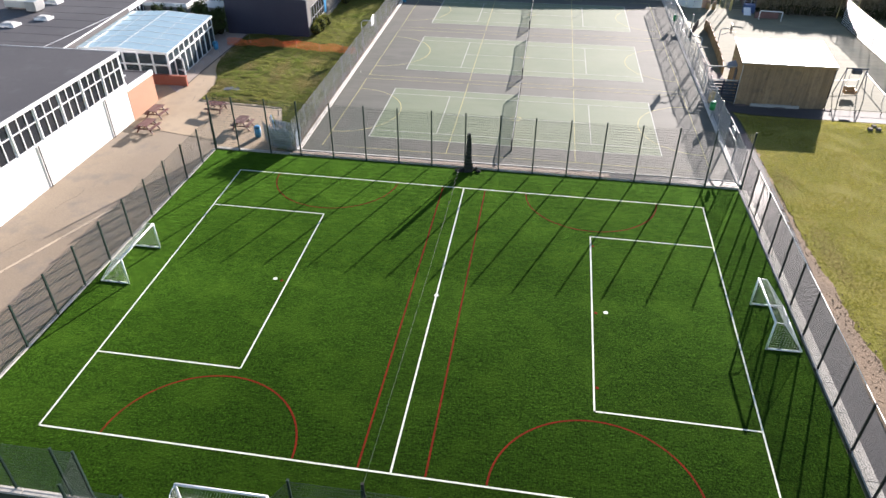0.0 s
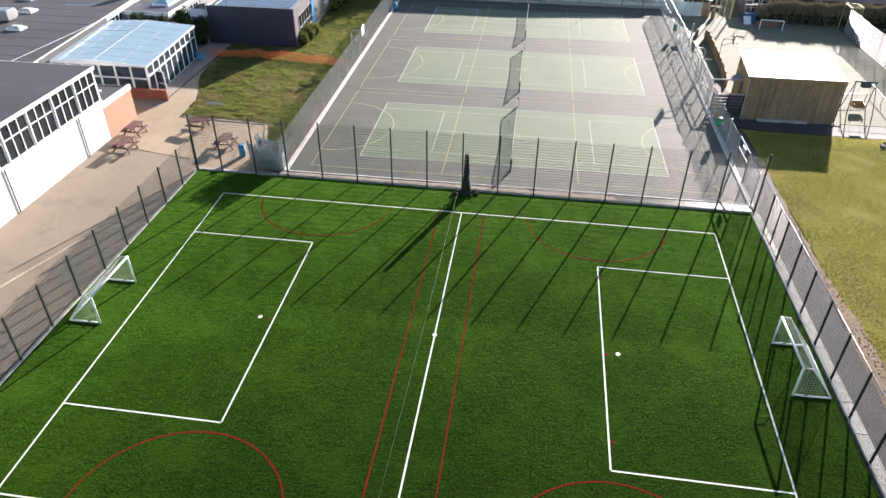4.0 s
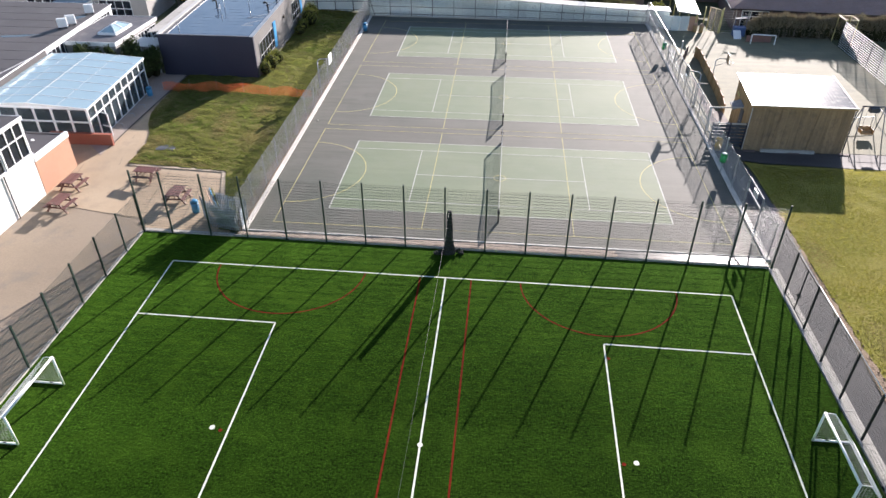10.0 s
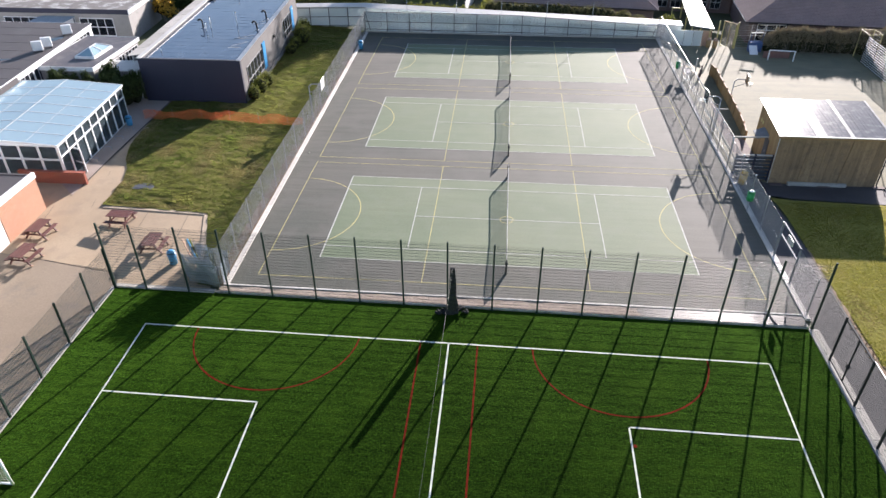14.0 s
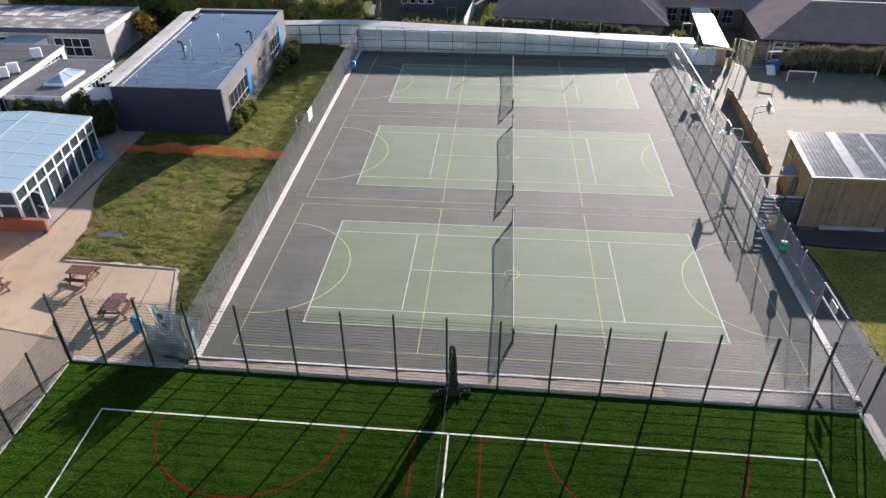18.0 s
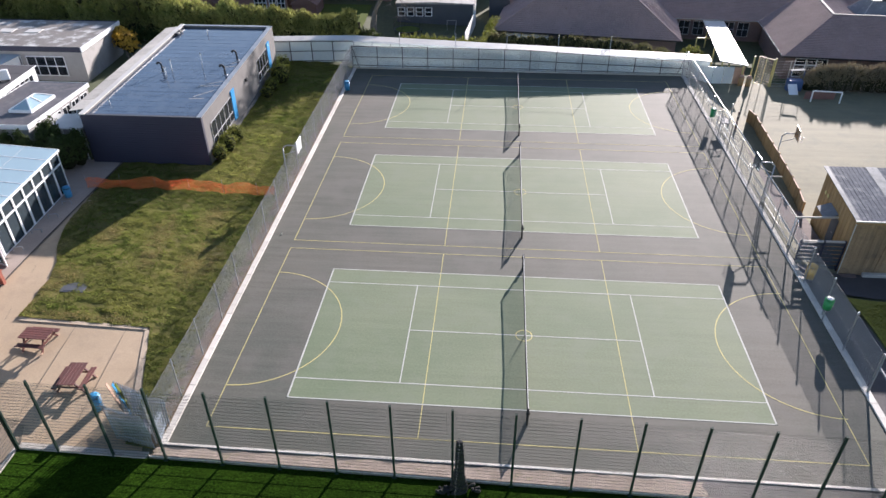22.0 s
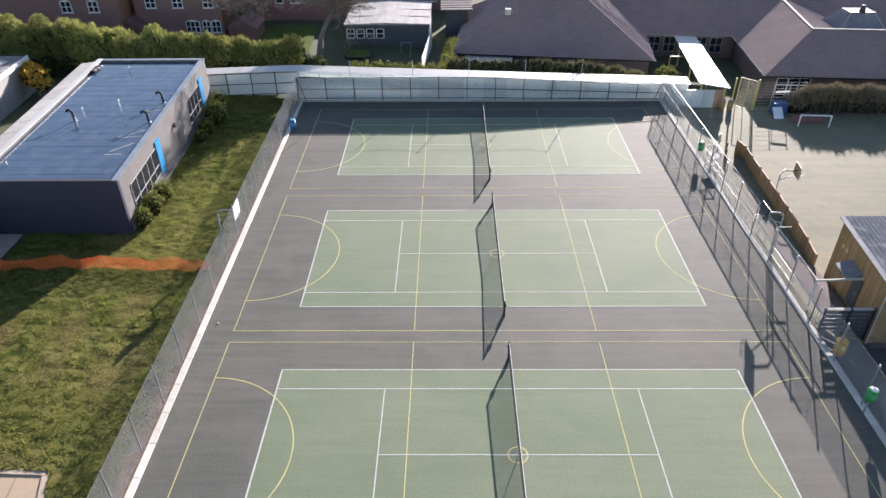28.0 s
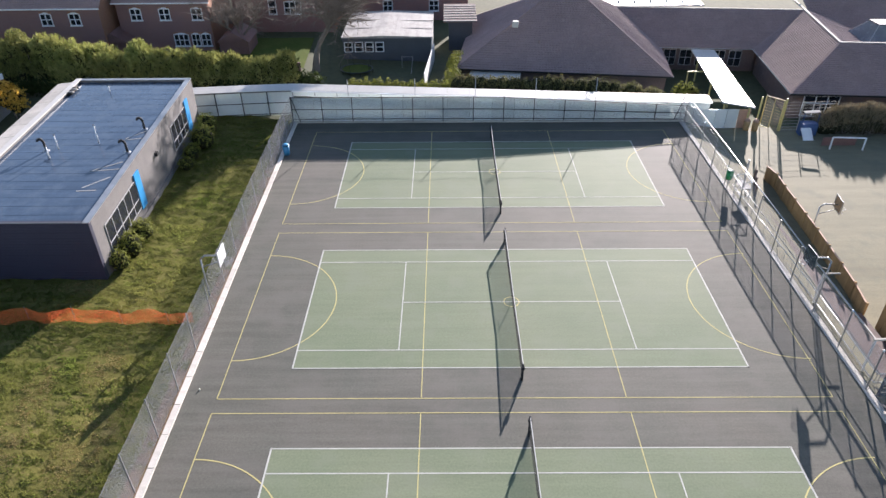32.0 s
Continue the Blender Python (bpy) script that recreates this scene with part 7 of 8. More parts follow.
rl = part("glazed_lantern", Shape().add([(39.0, 54.0, 2.3), (45, 54.0, 2.3), (45, 59.5, 2.3), (39.0, 59.5, 2.3), (40.8, 55.8, 4.5), (43.4, 55.8, 4.5), (43.4, 57.6, 4.5), (40.8, 57.6, 4.5)], [(0, 1, 5, 4), (1, 2, 6, 5), (2, 3, 7, 6), (3, 0, 4, 7), (4, 5, 6, 7)]), SHEDROOF, wg, "glazed roof lantern with white trim")
part("lantern_cap", Shape().box(40.7, 43.5, 55.7, 57.7, 4.5, 4.58), GREY_BOARD, rl)
part("finial", Shape().tube((42.1, 56.0, 4.58), (42.1, 56.0, 5.3), 0.32, 12, 0.22), GREY_BOARD, rl, "dark round vent on the lantern", smooth=True)
for a, b in (((39.0, 54.0, 2.32), (40.8, 55.8, 4.52)), ((45, 54.0, 2.32), (43.4, 55.8, 4.52)), ((39.0, 59.5, 2.32), (40.8, 57.6, 4.52))):
    part("glazing_bar", Shape().beam(a, b, 0.08, 0.06), MULLION, rl)
cp = thing("entrance_canopy", "narrow pale flat canopy leading from the gate to the wing", "canopy", (23, 48, -1.2))
part("roof_sheet", Shape().wall([(21.1, 43.0, 1.33), (23.55, 41.7, 1.33), (25.3, 58.2, 1.18), (22.9, 58.4, 1.18)], (0, 0, 0.13)), LIGHT_ROOF, cp)
for x, yy in ((21.4, 43.2), (23.3, 42.2), (21.9, 48.5), (23.8, 48.2), (22.8, 55.5), (24.7, 55.3)):
    part("post", Shape().beam((x, yy, -1.2), (x, yy, 1.24), 0.14), YELLOW_PAINT, cp)
part("yellow_frame", Shape().beam((20.9, 52.5, 0.9), (22.6, 52.5, 0.9), 0.12).beam((20.9, 52.5, -1.2), (20.9, 52.5, 0.9), 0.12), YELLOW_PAINT, cp)

cbn = thing("cabin", "blue-grey portable cabin with a pale flat roof and four windows", "cabin", (-10.3, 63, -0.3))
KX0, KX1, KY0, KY1 = -15.3, -5.3, 59.2, 69.5
part("wall", Shape().box(KX0 + 0.15, KX1 - 0.15, KY0 + 0.15, KY1 - 0.15, -0.8, 2.5), GREY_BOARD, cbn)
part("side_wall", Shape().box(KX1 - 0.15, KX1 - 0.05, KY0 + 0.1, KY1, -0.8, 2.5), WHITE_RENDER, cbn)
part("roof", Shape().wall([(KX0, KY0, 2.62), (-10.6, KY0, 2.78), (KX1, KY0, 2.62), (KX1, KY0, 2.5), (KX0, KY0, 2.5)], (0, KY1 - KY0, 0)), CABIN_ROOF, cbn)
part("skirt", Shape().box(KX0 + 0.1, KX1 - 0.1, KY0 + 0.08, KY0 + 0.14, 2.15, 2.5), GREY_BOARD, cbn)
for i in range(4):
    window(cbn, (KX0 + 0.3 + 1.15 * i, KY0 + 0.13, 1.0), (1, 0, 0), 0.85, 1.05, 1, 2, (0, -1, 0), bar=0.09, depth=0.06)
for i in range(2):
    part("roof_seam", Shape().beam((KX0, KY0 + 3.2 + 3 * i, 2.72), (KX1, KY0 + 3.0 + 3 * i, 2.7), 0.05), GREY_BOARD, cbn)
part("handrail", Shape().path([(-8.6, 57.2, -0.5), (-8.6, 57.2, 1.1), (-7.4, 57.2, 1.1), (-7.6, 55, -0.5)], 0.025, 6), GALV, cbn)
tp = thing("trampoline", "round garden trampoline frame", "trampoline", (-13.3, 55.2, -0.3))
c = [(-13.3 + 1.7 * math.cos(i * 0.3142), 55.2 + 1.5 * math.sin(i * 0.3142), 0.55) for i in range(21)]
part("rim", Shape().path(c, 0.04, 6), GREY_BOARD, tp, smooth=True)
part("mat", Shape().prism([(x * 0.86 - 13.3 * 0.14, y * 0.86 + 55.2 * 0.14) for x, y, z in c[:-1]], 0.5, 0.53), GARDEN, tp, "dull green jumping mat")
for i in range(2, 20, 4):
    part("net_pole", Shape().tube((c[i][0], c[i][1], -0.5), (c[i][0], c[i][1], 1.3), 0.025, 6), BLACK_STEEL, tp)
for i in range(0, 20, 4):
    part("leg", Shape().tube(c[i], (c[i][0], c[i][1], -0.5), 0.04, 6), BLACK_STEEL, tp)
solo("white_fence", Shape().beam((-6.0, 50.8, 0.3), (-5.15, 60, 0.5), 0.08, 2.4), WHITE_RENDER, "white boundary fence beside the cabin", "fence")
smb = thing("shed", "small dark shed with a brown battened roof", "shed", (-2, 66, 0))
part("wall", Shape().box(-3.5, -0.8, 63.5, 68, -0.8, 3.0), GREY_BOARD, smb)
part("roof", Shape().wall([(-4.1, 62.9, 3.1), (-0.3, 62.9, 3.1), (-0.3, 69, 3.5), (-4.1, 69, 3.5)], (0, 0, 0.1)), DECK, smb)
for i in range(7):
    part("roof_batten", Shape().beam((-4.1, 63.1 + 0.85 * i, 3.24 + 0.055 * i), (-0.3, 63.1 + 0.85 * i, 3.24 + 0.055 * i), 0.12, 0.06), CONCRETE, smb)


def house(x0, x1, y0, depth, eave, label, windows, m=HOUSE_BRICK, gable=True):
    h = thing("house", label, "house", ((x0 + x1) / 2, y0 + depth / 2, 0), "brick houses")
    part("wall", Shape().box(x0, x1, y0, y0 + depth, -0.5, eave), m, h)
    part("side_wall", Shape().wall([(x1, y0 + 0.002, -0.5), (x1, y0 + depth, -0.5), (x1, y0 + depth, eave), (x1, y0 + depth / 2, eave + 2.6), (x1, y0 + 0.002, eave)], (0.05, 0, 0)), HOUSE_SIDE, h)
    tiled(h, ((x0 - 0.3, y0 - 0.35, eave - 0.1), (x1 + 0.3, y0 - 0.35, eave - 0.1), (x1 + 0.3, y0 + depth / 2, eave + 2.8), (x0 - 0.3, y0 + depth / 2, eave + 2.8)))
    tiled(h, ((x1 + 0.3, y0 + depth + 0.35, eave - 0.1), (x0 - 0.3, y0 + depth + 0.35, eave - 0.1), (x0 - 0.3, y0 + depth / 2, eave + 2.8), (x1 + 0.3, y0 + depth / 2, eave + 2.8)))
    part("gutter", Shape().beam((x0 - 0.3, y0 - 0.4, eave - 0.12), (x1 + 0.3, y0 - 0.4, eave - 0.12), 0.13), UPVC, h)
    for x, z, w, hh, c in windows:
        part("lintel", Shape().box(x - 0.1, x + w + 0.1, y0 - 0.03, y0, z + hh, z + hh + 0.22), HOUSE_SIDE, h)
        window(h, (x, y0 - 0.03, z), (1, 0, 0), w, hh, c, 2, (0, -1, 0), bar=0.09, depth=0.08, label="white arched-head window")
        part("arch_head", Shape().wall([(x + w * i / 8, y0 - 0.05, z + hh - 0.02 + 0.2 * math.sin(math.pi * i / 8)) for i in range(9)], (0, 0.045, 0)), UPVC, h)
        part("sill", Shape().box(x - 0.1, x + w + 0.1, y0 - 0.14, y0, z - 0.12, z - 0.02), UPVC, h)
    return h


house(-40.4, -30.2, 62.0, 8, 5.9, "dark red brick house with white windows", [(-38.9, 3.9, 1.15, 1.2, 2), (-35.7, 3.9, 1.15, 1.2, 2), (-32.1, 3.9, 1.15, 1.2, 2), (-34.6, 1.0, 1.6, 1.3, 3), (-32.6, 1.0, 0.9, 1.3, 2), (-31.5, 1.0, 1.0, 1.3, 2)])
house(-55, -41.2, 59.5, 8, 6.0, "dark red brick house with white windows beside another", [(-47.6, 4.1, 1.15, 1.2, 2), (-44.5, 4.1, 1.15, 1.2, 2)])
house(-15.5, -1.0, 76, 9, 3.6, "brick house with a brown tiled roof behind the cabin", [(-12.0, 1.0, 1.2, 1.3, 2), (-6.0, 1.0, 1.2, 1.3, 2)])
house(-29.6, -17.5, 69, 8, 5.2, "brick house with a white door behind a garden", [(-25.2, 2.6, 0.9, 1.6, 1), (-23.3, 2.6, 2.0, 1.4, 3)])
for x in (-29.0, -42.4):
    solo("garden_shed", Shape().prism([(x, 60.0), (x + 3.2, 60.0), (x + 3.2, 64), (x, 64)], -0.5, 2.0).wall([(x - 0.2, 59.8, 2.0), (x + 3.4, 59.8, 2.0), (x + 1.6, 59.8, 3.1)], (0, 4.4, 0)), MAROON, "small dark red garden shed", "shed", "garden sheds")
sheet("garden_lawn", [(-28.5, 55.5), (-19, 55.5), (-19.5, 66), (-28.5, 66)], 0.1, GARDEN, "green garden lawn behind the hedge", "lawn")
solo("garden_fence", Shape().box(-25, -19.2, 55.0, 55.12, -0.5, 1.3), MAROON, "low red-brown garden fence", "fence")

# ---- planting ----
rng = random.Random(11)


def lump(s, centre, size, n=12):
    """A solid uneven lump for a crown's twigs; the inner shade is painted dark."""
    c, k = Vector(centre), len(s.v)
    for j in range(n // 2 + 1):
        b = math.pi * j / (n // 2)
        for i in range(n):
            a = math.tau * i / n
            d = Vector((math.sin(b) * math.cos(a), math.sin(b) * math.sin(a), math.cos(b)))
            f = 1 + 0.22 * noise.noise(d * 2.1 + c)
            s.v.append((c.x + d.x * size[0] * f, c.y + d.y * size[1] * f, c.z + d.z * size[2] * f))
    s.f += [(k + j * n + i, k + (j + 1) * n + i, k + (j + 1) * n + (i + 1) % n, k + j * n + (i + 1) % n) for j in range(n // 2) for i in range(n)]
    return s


def sprays(s, rng, centre, size, count, length, width):
    """Thin upright shoots standing out of a crown."""
    c = Vector(centre)
    for _ in range(count):
        d = Vector((rng.gauss(0, 1), rng.gauss(0, 1), abs(rng.gauss(0, 1)) * 0.9)).normalized()
        k = 0.9 * (1 + 0.5 * noise.noise(Vector((d.x * 2.3 + c.x, d.y * 2.3 + c.y, d.z * 2.3))))
        p = Vector((c.x + d.x * size[0] * k, c.y + d.y * size[1] * k, c.z + d.z * size[2] * k))
        u = (d * 0.6 + Vector((rng.gauss(0, 0.25), rng.gauss(0, 0.25), 0.8))).normalized() * length * rng.uniform(0.5, 1.2)
        w = u.cross(Vector((rng.gauss(0, 1), rng.gauss(0, 1), 0.1))).normalized() * width
        s.add([p - w, p + w, p + u * 0.6 + w, p + u, p + u * 0.6 - w], [(0, 1, 2, 3, 4)])
    return s


def bush(name, label, category, lumps, m, leaf, count, group="", spray=0):
    cx, cy, cz = lumps[0][0]
    b = thing(name, label, category, (cx, cy, gz(cx, cy)), group)
    s, core, inner = Shape(), Shape(), Shape()
    for c, r in lumps:
        leaves(s, rng, c, r, int(count * r[0] * r[2]), leaf)
        core.tube((c[0], c[1], gz(c[0], c[1]) - 0.1), (c[0], c[1], c[2] + r[2] * 0.3), 0.07, 6, 0.03)
        for k in range(5):
            a = k * 1.26
            core.tube((c[0], c[1], c[2] - r[2] * 0.4), (c[0] + r[0] * 0.7 * math.cos(a), c[1] + r[1] * 0.7 * math.sin(a), c[2] + r[2] * 0.35), 0.035, 5, 0.012)
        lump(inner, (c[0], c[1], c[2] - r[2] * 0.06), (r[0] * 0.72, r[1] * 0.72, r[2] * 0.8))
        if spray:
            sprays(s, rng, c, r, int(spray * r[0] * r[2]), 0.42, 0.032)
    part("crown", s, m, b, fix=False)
    part("inner_growth", inner, DEEP_SHADE, b, fix=False, smooth=True)
    part("stem", core, BARK, b, fix=False)
    return b


# tall olive hedge behind the flat-roofed blocks: one uneven row of bushes
x = -62.0
k = 0
while x < -19.5:
    w = rng.uniform(1.4, 2.6)
    y = 50.2 + rng.uniform(-0.8, 0.6)
    z0 = gz(x, y)
    top = min(6.1, 5.65 - 0.12 * (x + 41)) + rng.uniform(-0.45, 0.45) + 1.5 * noise.noise(Vector((x * 0.23, 2, 0))) - z0
    lumps = [((x, y, z0 + top * 0.55), (w * 0.9, 1.7, top * 0.44)), ((x + rng.uniform(-0.4, 0.8), y - 0.9, z0 + top * 0.36), (w * 0.8, 1.2, top * 0.34))]
    for _ in range(2):
        r = rng.uniform(0.5, 0.95)
        lumps.append(((x + rng.uniform(-0.6, 0.6) * w, y + rng.uniform(-1.3, 0.4), z0 + top * rng.uniform(0.66, 0.88)), (r, r * 0.9, r * 1.15)))
    bush("hedge_bush", "tall olive-green bush in an unclipped hedge", "bush", lumps, LEAF, 0.11, 680, "tall hedge", spray=340)
    x += w * 0.95
    k += 1
# dark leaves added along the hedge's foot, the shade put into their colour
dh = Shape()
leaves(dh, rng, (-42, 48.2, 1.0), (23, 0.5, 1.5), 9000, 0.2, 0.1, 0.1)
solo("hedge_bottom", dh, LEAF_D, "loose dark leaves that paint shade into the tall hedge's foot", "hedge", kind="stuff", fix=False)
bush("autumn_bush", "bright yellow autumn bush beside the patched-roof block", "bush", [((-43.1, 42.9, 2.35), (1.5, 1.3, 1.1)), ((-42.2, 42.2, 1.9), (0.95, 0.9, 0.8)), ((-43.6, 43.5, 3.1), (0.9, 0.8, 0.7))], LEAF_Y, 0.16, 520)
for i, (x, y, w, h) in enumerate(((-38.6, 34.5, 1.2, 1.0), (-39.0, 37.2, 1.3, 1.1), (-38.7, 40.0, 1.3, 1.2), (-38.2, 32.0, 1.0, 0.9))):
    bush("shrub", "low brown shrub between two school blocks", "shrub", [((x, y, gz(x, y) + h * 0.5), (w, w, h * 0.6))], LEAF_B, 0.14, 380, "courtyard shrubs")
for i, (x, y, w, h) in enumerate(((-35.5, 16.6, 1.2, 2.7), (-36.9, 17.6, 0.9, 3.6), (-38.7, 16.8, 0.55, 2.9), (-39.9, 16.8, 0.5, 2.7), (-41.4, 16.6, 0.9, 3.2), (-37.7, 16.3, 1.1, 2.2), (-34.6, 17.2, 0.75, 2.9))):
    bush("evergreen_shrub", "dark clipped evergreen shrub beside the path", "shrub", [((x, y, gz(x, y) + h * 0.5), (w * 1.25, w, h * 0.55))], LEAF_D, 0.13, 1100, "evergreen shrubs")
for i, (x, y, w, h) in enumerate(((-24.1, 19.2, 0.75, 1.4), (-24.0, 20.8, 0.95, 1.6), (-23.9, 22.6, 0.9, 1.5), (-23.9, 36.4, 1.2, 2.0), (-24.3, 34.4, 0.8, 1.3), (-24.2, 32.6, 0.7, 1.1), (-24.3, 39.0, 1.0, 1.9))):
    bush("wall_shrub", "mixed shrub below the classroom windows", "shrub", [((x, y, gz(x, y) + h * 0.5), (w, w, h * 0.55))], LEAF_G, 0.09, 800, "shrubs along the wall")
hd = thing("garden_hedge", "clipped yellow-green hedge behind the walkway", "hedge", (-6, 48, -0.5))
s = Shape()
for i in range(9):
    x = -12.6 + 1.1 * i
    leaves(s, rng, (x, 47.2, walk_z(x) - 1.0), (0.8, 0.6, 0.95 + 0.06 * math.sin(i)), 420, 0.11)
part("foliage", s, LEAF_G, hd, fix=False)
s = Shape()
for i in range(7):
    leaves(s, rng, (-3.4 + 0.12 * i, 49.2 + 1.3 * i, gz(-3, 52) + 0.9), (0.95, 0.8, 1.15 + 0.1 * math.sin(2 * i)), 420, 0.13)
part("foliage", s, LEAF_G, hd, fix=False)
lh = thing("low_hedge", "dull brown-green hedge in front of the bungalow", "hedge", (4, 48, -0.8))
s, inner = Shape(), Shape()
for i in range(15):
    x = -2.6 + 1.05 * i
    c, h = (x, 47.0 - 0.05 * i, walk_z(x) - 0.55), 1.25 + 0.12 * math.sin(i * 1.7) + (0.2 if i > 6 else 0)
    leaves(s, rng, c, (0.85, 0.75, h), 1100, 0.085)
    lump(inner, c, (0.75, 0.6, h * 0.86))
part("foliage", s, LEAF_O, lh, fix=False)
part("inner_growth", inner, DEEP_SHADE, lh, fix=False, smooth=True)
bush("mound_shrub", "broad rounded dull green shrub beside the bungalow", "shrub", [((13.6, 46.6, 0.75), (1.9, 1.0, 1.15)), ((15.6, 46.3, 0.6), (1.4, 0.9, 0.95)), ((11.5, 46.8, 0.6), (1.4, 0.9, 1.0))], LEAF_O, 0.09, 1500)
bush("round_shrub", "clipped round green shrub beside the canopy", "shrub", [((20.0, 49.6, -0.2), (1.3, 1.1, 0.95))], LEAF_G, 0.12, 900)
bush("garden_shrub", "rounded evergreen shrub in the garden corner", "shrub", [((-20.3, 50.5, 1.6), (2.4, 1.6, 1.8)), ((-17.4, 50, 0.9), (1.6, 1.2, 1.1))], LEAF_D, 0.17, 400)
hb = thing("winter_hedge", "tall brown winter hedge along the playground's back edge", "hedge", (36, 41, -1))
s, inner = Shape(), Shape()
for i in range(30):
    x = 30.0 + 0.85 * i
    h = 0.45 + 1.1 * clamp01(x, 28.0, 31.8) + 0.1 * math.sin(i * 1.9)
    c = (x, 41.35 - 0.03 * i, -1.0 + h * 0.9)
    leaves(s, rng, c, (0.95, 0.9, h * 0.85), 900, 0.07, 0.25, 0.5)
    sprays(s, rng, c, (0.95, 0.9, h * 0.82), 900, 0.55, 0.016)
    # added solid core: closes the hedge's cast shadow and darkens its depth
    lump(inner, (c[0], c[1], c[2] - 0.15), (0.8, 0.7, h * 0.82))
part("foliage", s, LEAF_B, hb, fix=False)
part("inner_growth", inner, DEEP_SHADE, hb, fix=False, smooth=True)
s = Shape()
for i in range(320):
    x, y = rng.uniform(30.4, 53), 40.6 + rng.uniform(-0.6, 0.6)
    s.tube((x, y, -1.0), (x + rng.uniform(-0.3, 0.3), y + rng.uniform(-0.3, 0.3), rng.uniform(0.7, 1.6)), 0.012, 4, 0.004, caps=False)
part("undergrowth", s, BARK, hb, fix=False)


def bare_tree(x, y, height, seed):
    r = random.Random(seed)
    t = thing("bare_tree", "large bare deciduous tree with fine grey branches", "tree", (x, y, gz(x, y)))
    trunk, limbs = Shape(), Shape()
    z = gz(x, y) - 0.2

    def grow(s, p, d, length, rad, depth):
        q = p
        for k in range(3):
            d = (d + Vector((r.gauss(0, 0.13), r.gauss(0, 0.13), r.gauss(0.02, 0.08)))).normalized()
            n = q + d * length / 3
            s.tube(q, n, rad * (1 - 0.18 * k), 7 if depth < 2 else 4, rad * (1 - 0.18 * (k + 1)), caps=False)
            q = n
            if depth and k and depth < 5:
                e = (d + Vector((r.gauss(0, 0.6), r.gauss(0, 0.6), r.gauss(0.1, 0.35)))).normalized()
                grow(limbs, q, e, length * r.uniform(0.5, 0.75), rad * 0.5, depth + 1)
        if depth < 5:
            for _ in range(3 if depth else 4):
                e = (d + Vector((r.gauss(0, 0.65), r.gauss(0, 0.65), r.gauss(0.0, 0.35)))).normalized()
                grow(limbs, q, e, length * r.uniform(0.75, 1.0), rad * 0.56, depth + 1)

    grow(trunk, Vector((x, y, z)), Vector((0.02, 0, 1)), height * 0.2, height * 0.03, 0)
    part("trunk", trunk, BARK, t, smooth=True, fix=False)
    part("crown", limbs, BARK, t, smooth=True, fix=False)


bare_tree(-17.6, 55.2, 15, 3)
bare_tree(-27.0, 60.5, 10, 8)


# ---- grass ----
def inside(pt, poly):
    x, y = pt
    c = False
    for (x0, y0), (x1, y1) in zip(poly, poly[1:] + poly[:1]):
        if (y0 > y) != (y1 > y) and x < (x1 - x0) * (y - y0) / (y1 - y0) + x0:
            c = not c
    return c


# worn patches in the lawns: centre, half sizes
PATCHES = ((-20.5, 5.4, 1.3, 2.8), (-24.2, 8.2, 0.8, 2.6), (-23.9, 5.2, 0.7, 1.2), (-21.6, 10.6, 0.9, 1.9), (-27.6, 7.6, 0.9, 1.3), (-28.2, 2.6, 0.9, 1.6), (-23.2, -0.5, 1.6, 0.4), (-31.1, 11.0, 0.75, 3.2), (-30.0, 6.0, 0.6, 1.6), (-28.9, 1.6, 0.6, 2.4), (-26.2, -0.6, 2.2, 0.5), (-25.6, 17.2, 1.4, 0.7), (20.4, -8.5, 0.8, 2.0), (20.9, -18.0, 0.8, 3.5), (21.5, -29.0, 0.9, 4.0))

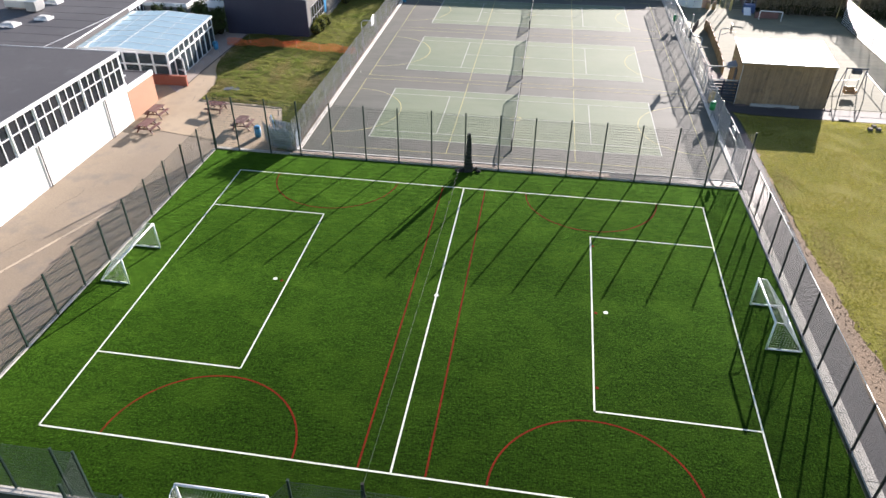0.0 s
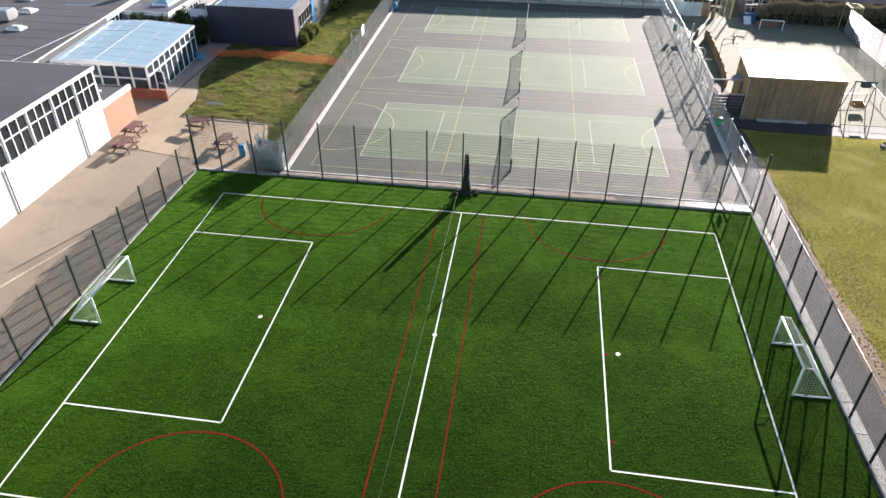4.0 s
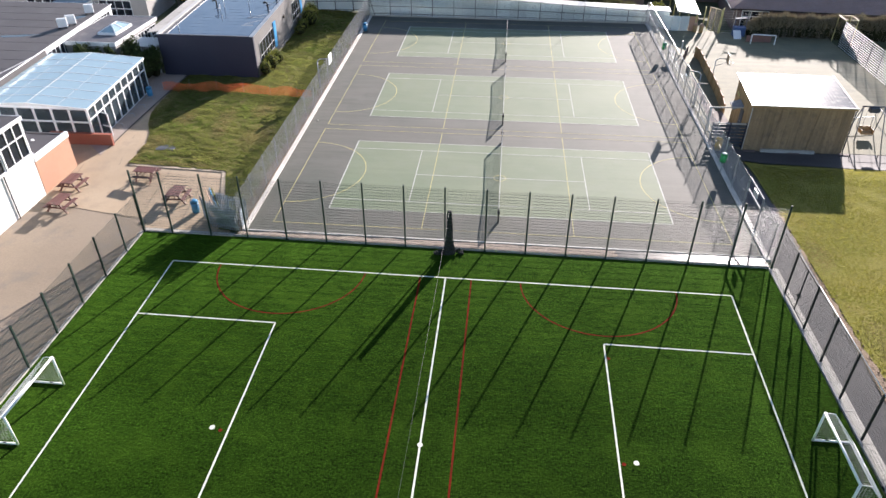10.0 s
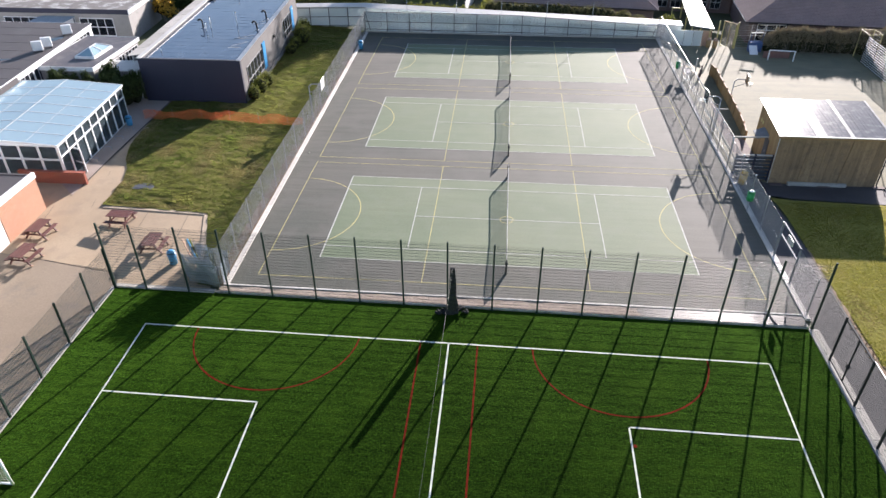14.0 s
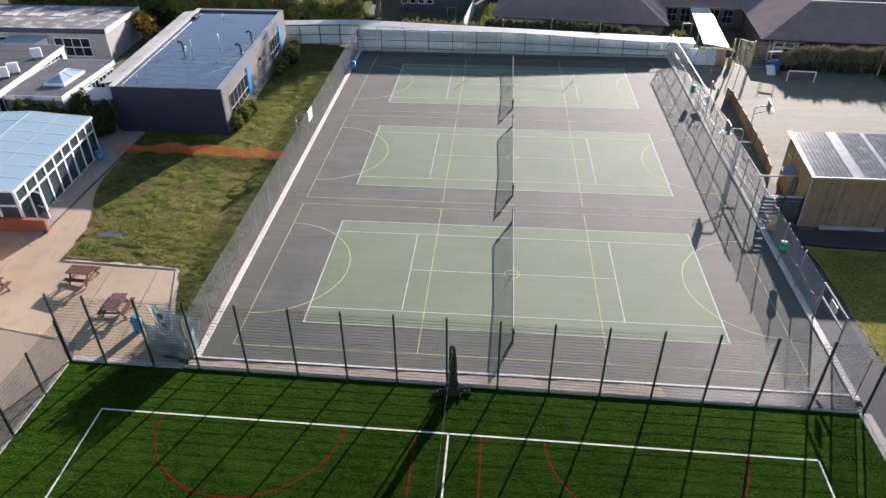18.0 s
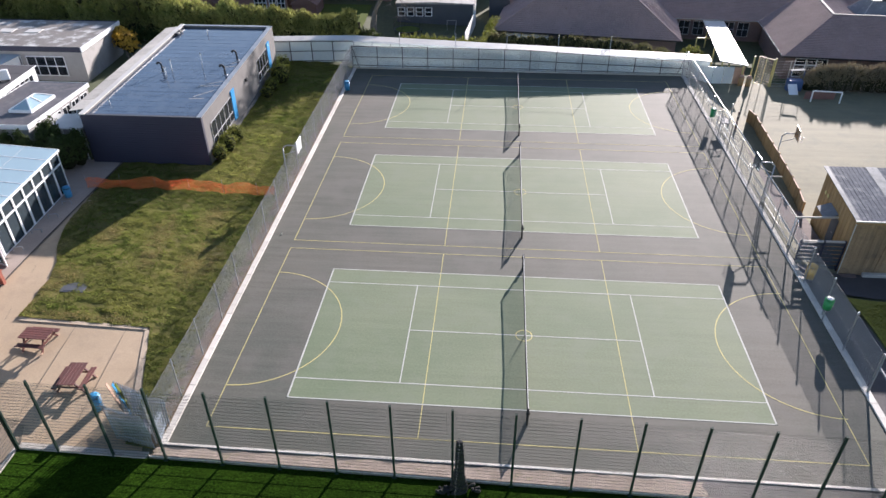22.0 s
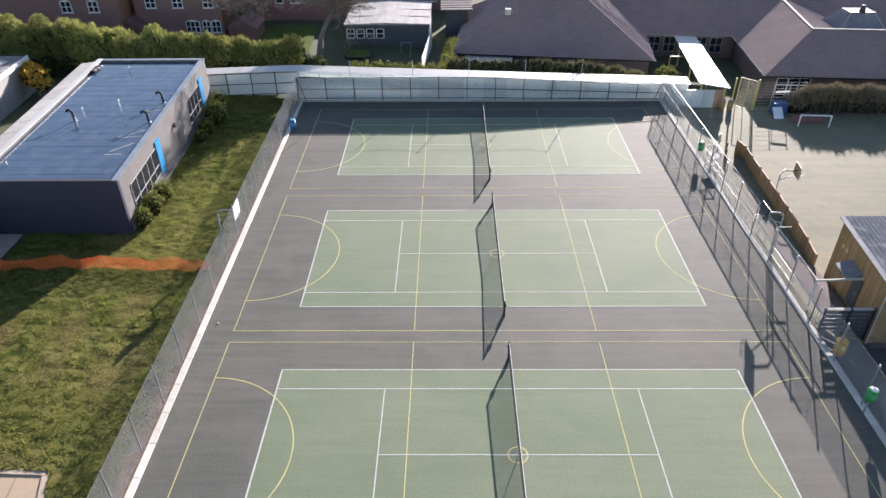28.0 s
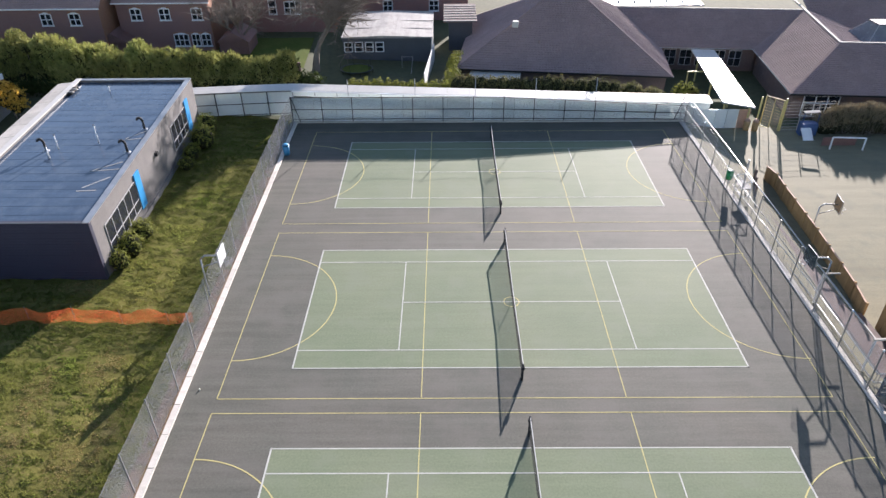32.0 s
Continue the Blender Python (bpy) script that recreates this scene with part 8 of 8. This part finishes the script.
def grass(name, label, poly, count, seed, dz, tall, wide, m, relief=None, edge=None, tuft=1.4):
    r = random.Random(seed)
    x0, x1 = min(p[0] for p in poly), max(p[0] for p in poly)
    y0, y1 = min(p[1] for p in poly), max(p[1] for p in poly)
    s, dry, k = Shape(), Shape(), 0
    while k < count:
        x, y = r.uniform(x0, x1), r.uniform(y0, y1)
        if not inside((x, y), poly) or (edge and x < edge(y) + r.gauss(-0.05, 0.22)):
            continue
        k += 1
        lush = noise.noise(Vector((x * 0.45, y * 0.45, 7))) + 0.9 * noise.noise(Vector((x * 2.1, y * 2.9, 2)))
        for cx, cy, a, b in PATCHES:
            if ((x - cx) / a) ** 2 + ((y - cy) / b) ** 2 < r.uniform(0.0, 1.5):
                lush = -1
        z = gz(x, y) + dz + (relief(x, y) if relief else 0)
        h = tall * (r.uniform(0.4, 1.0) + max(0, lush) * tuft)
        into = dry if lush == -1 else s
        for _ in range(3):
            a = r.uniform(0, 6.28)
            dx, dy = wide * math.cos(a), wide * math.sin(a)
            lx, ly = r.gauss(0, tall), r.gauss(0, tall)
            into.add([(x - dx, y - dy, z), (x + dx, y + dy, z), (x + lx, y + ly, z + h)], [(0, 1, 2)])
    solo(name, s, m, label, "grass", kind="stuff", fix=False)
    solo("dry_grass", dry, DRY_BLADES, "worn straw-coloured patches in the lawn", "grass", kind="stuff", fix=False)


cl = random.Random(17)
clods = Shape()
for _ in range(700):
    y = cl.uniform(-41, -9)
    x = bare_edge(y) + cl.gauss(-0.25, 0.28)
    if x < 19.1:
        continue
    r = cl.uniform(0.02, 0.055)
    z = gz(x, y) - 0.01
    base = [(x + r * cl.uniform(0.7, 1.3) * math.cos(a), y + r * cl.uniform(0.7, 1.3) * math.sin(a), z) for a in (0.2, 1.5, 2.7, 4.0, 5.2)]
    k = r * cl.uniform(0.5, 0.9)
    top = [(x + (px - x) * 0.55, y + (py - y) * 0.55, z + k) for px, py, _z in base]
    clods.add(base + top, [(0, 1, 6, 5), (1, 2, 7, 6), (2, 3, 8, 7), (3, 4, 9, 8), (4, 0, 5, 9), (5, 6, 7, 8, 9)])
solo("soil_clods", clods, EARTH, "crumbled clods of earth along the lawn's edge", "soil", kind="stuff", fix=False)
grass("lawn_grass", "uneven tufts of rough lawn grass", LAWN_W, 160000, 5, 0.045, 0.042, 0.03, ROUGH_BLADES, hummock, tuft=0.9)
grass("lawn_grass", "short yellow-green lawn grass", [(19.0, -40), (19.2, -14), (19.55, 4.8), (34, 4.4), (42, 4.0), (38, -20), (28, -40)], 130000, 6, -0.03, 0.028, 0.03, BLADES, edge=bare_edge, tuft=0.3)
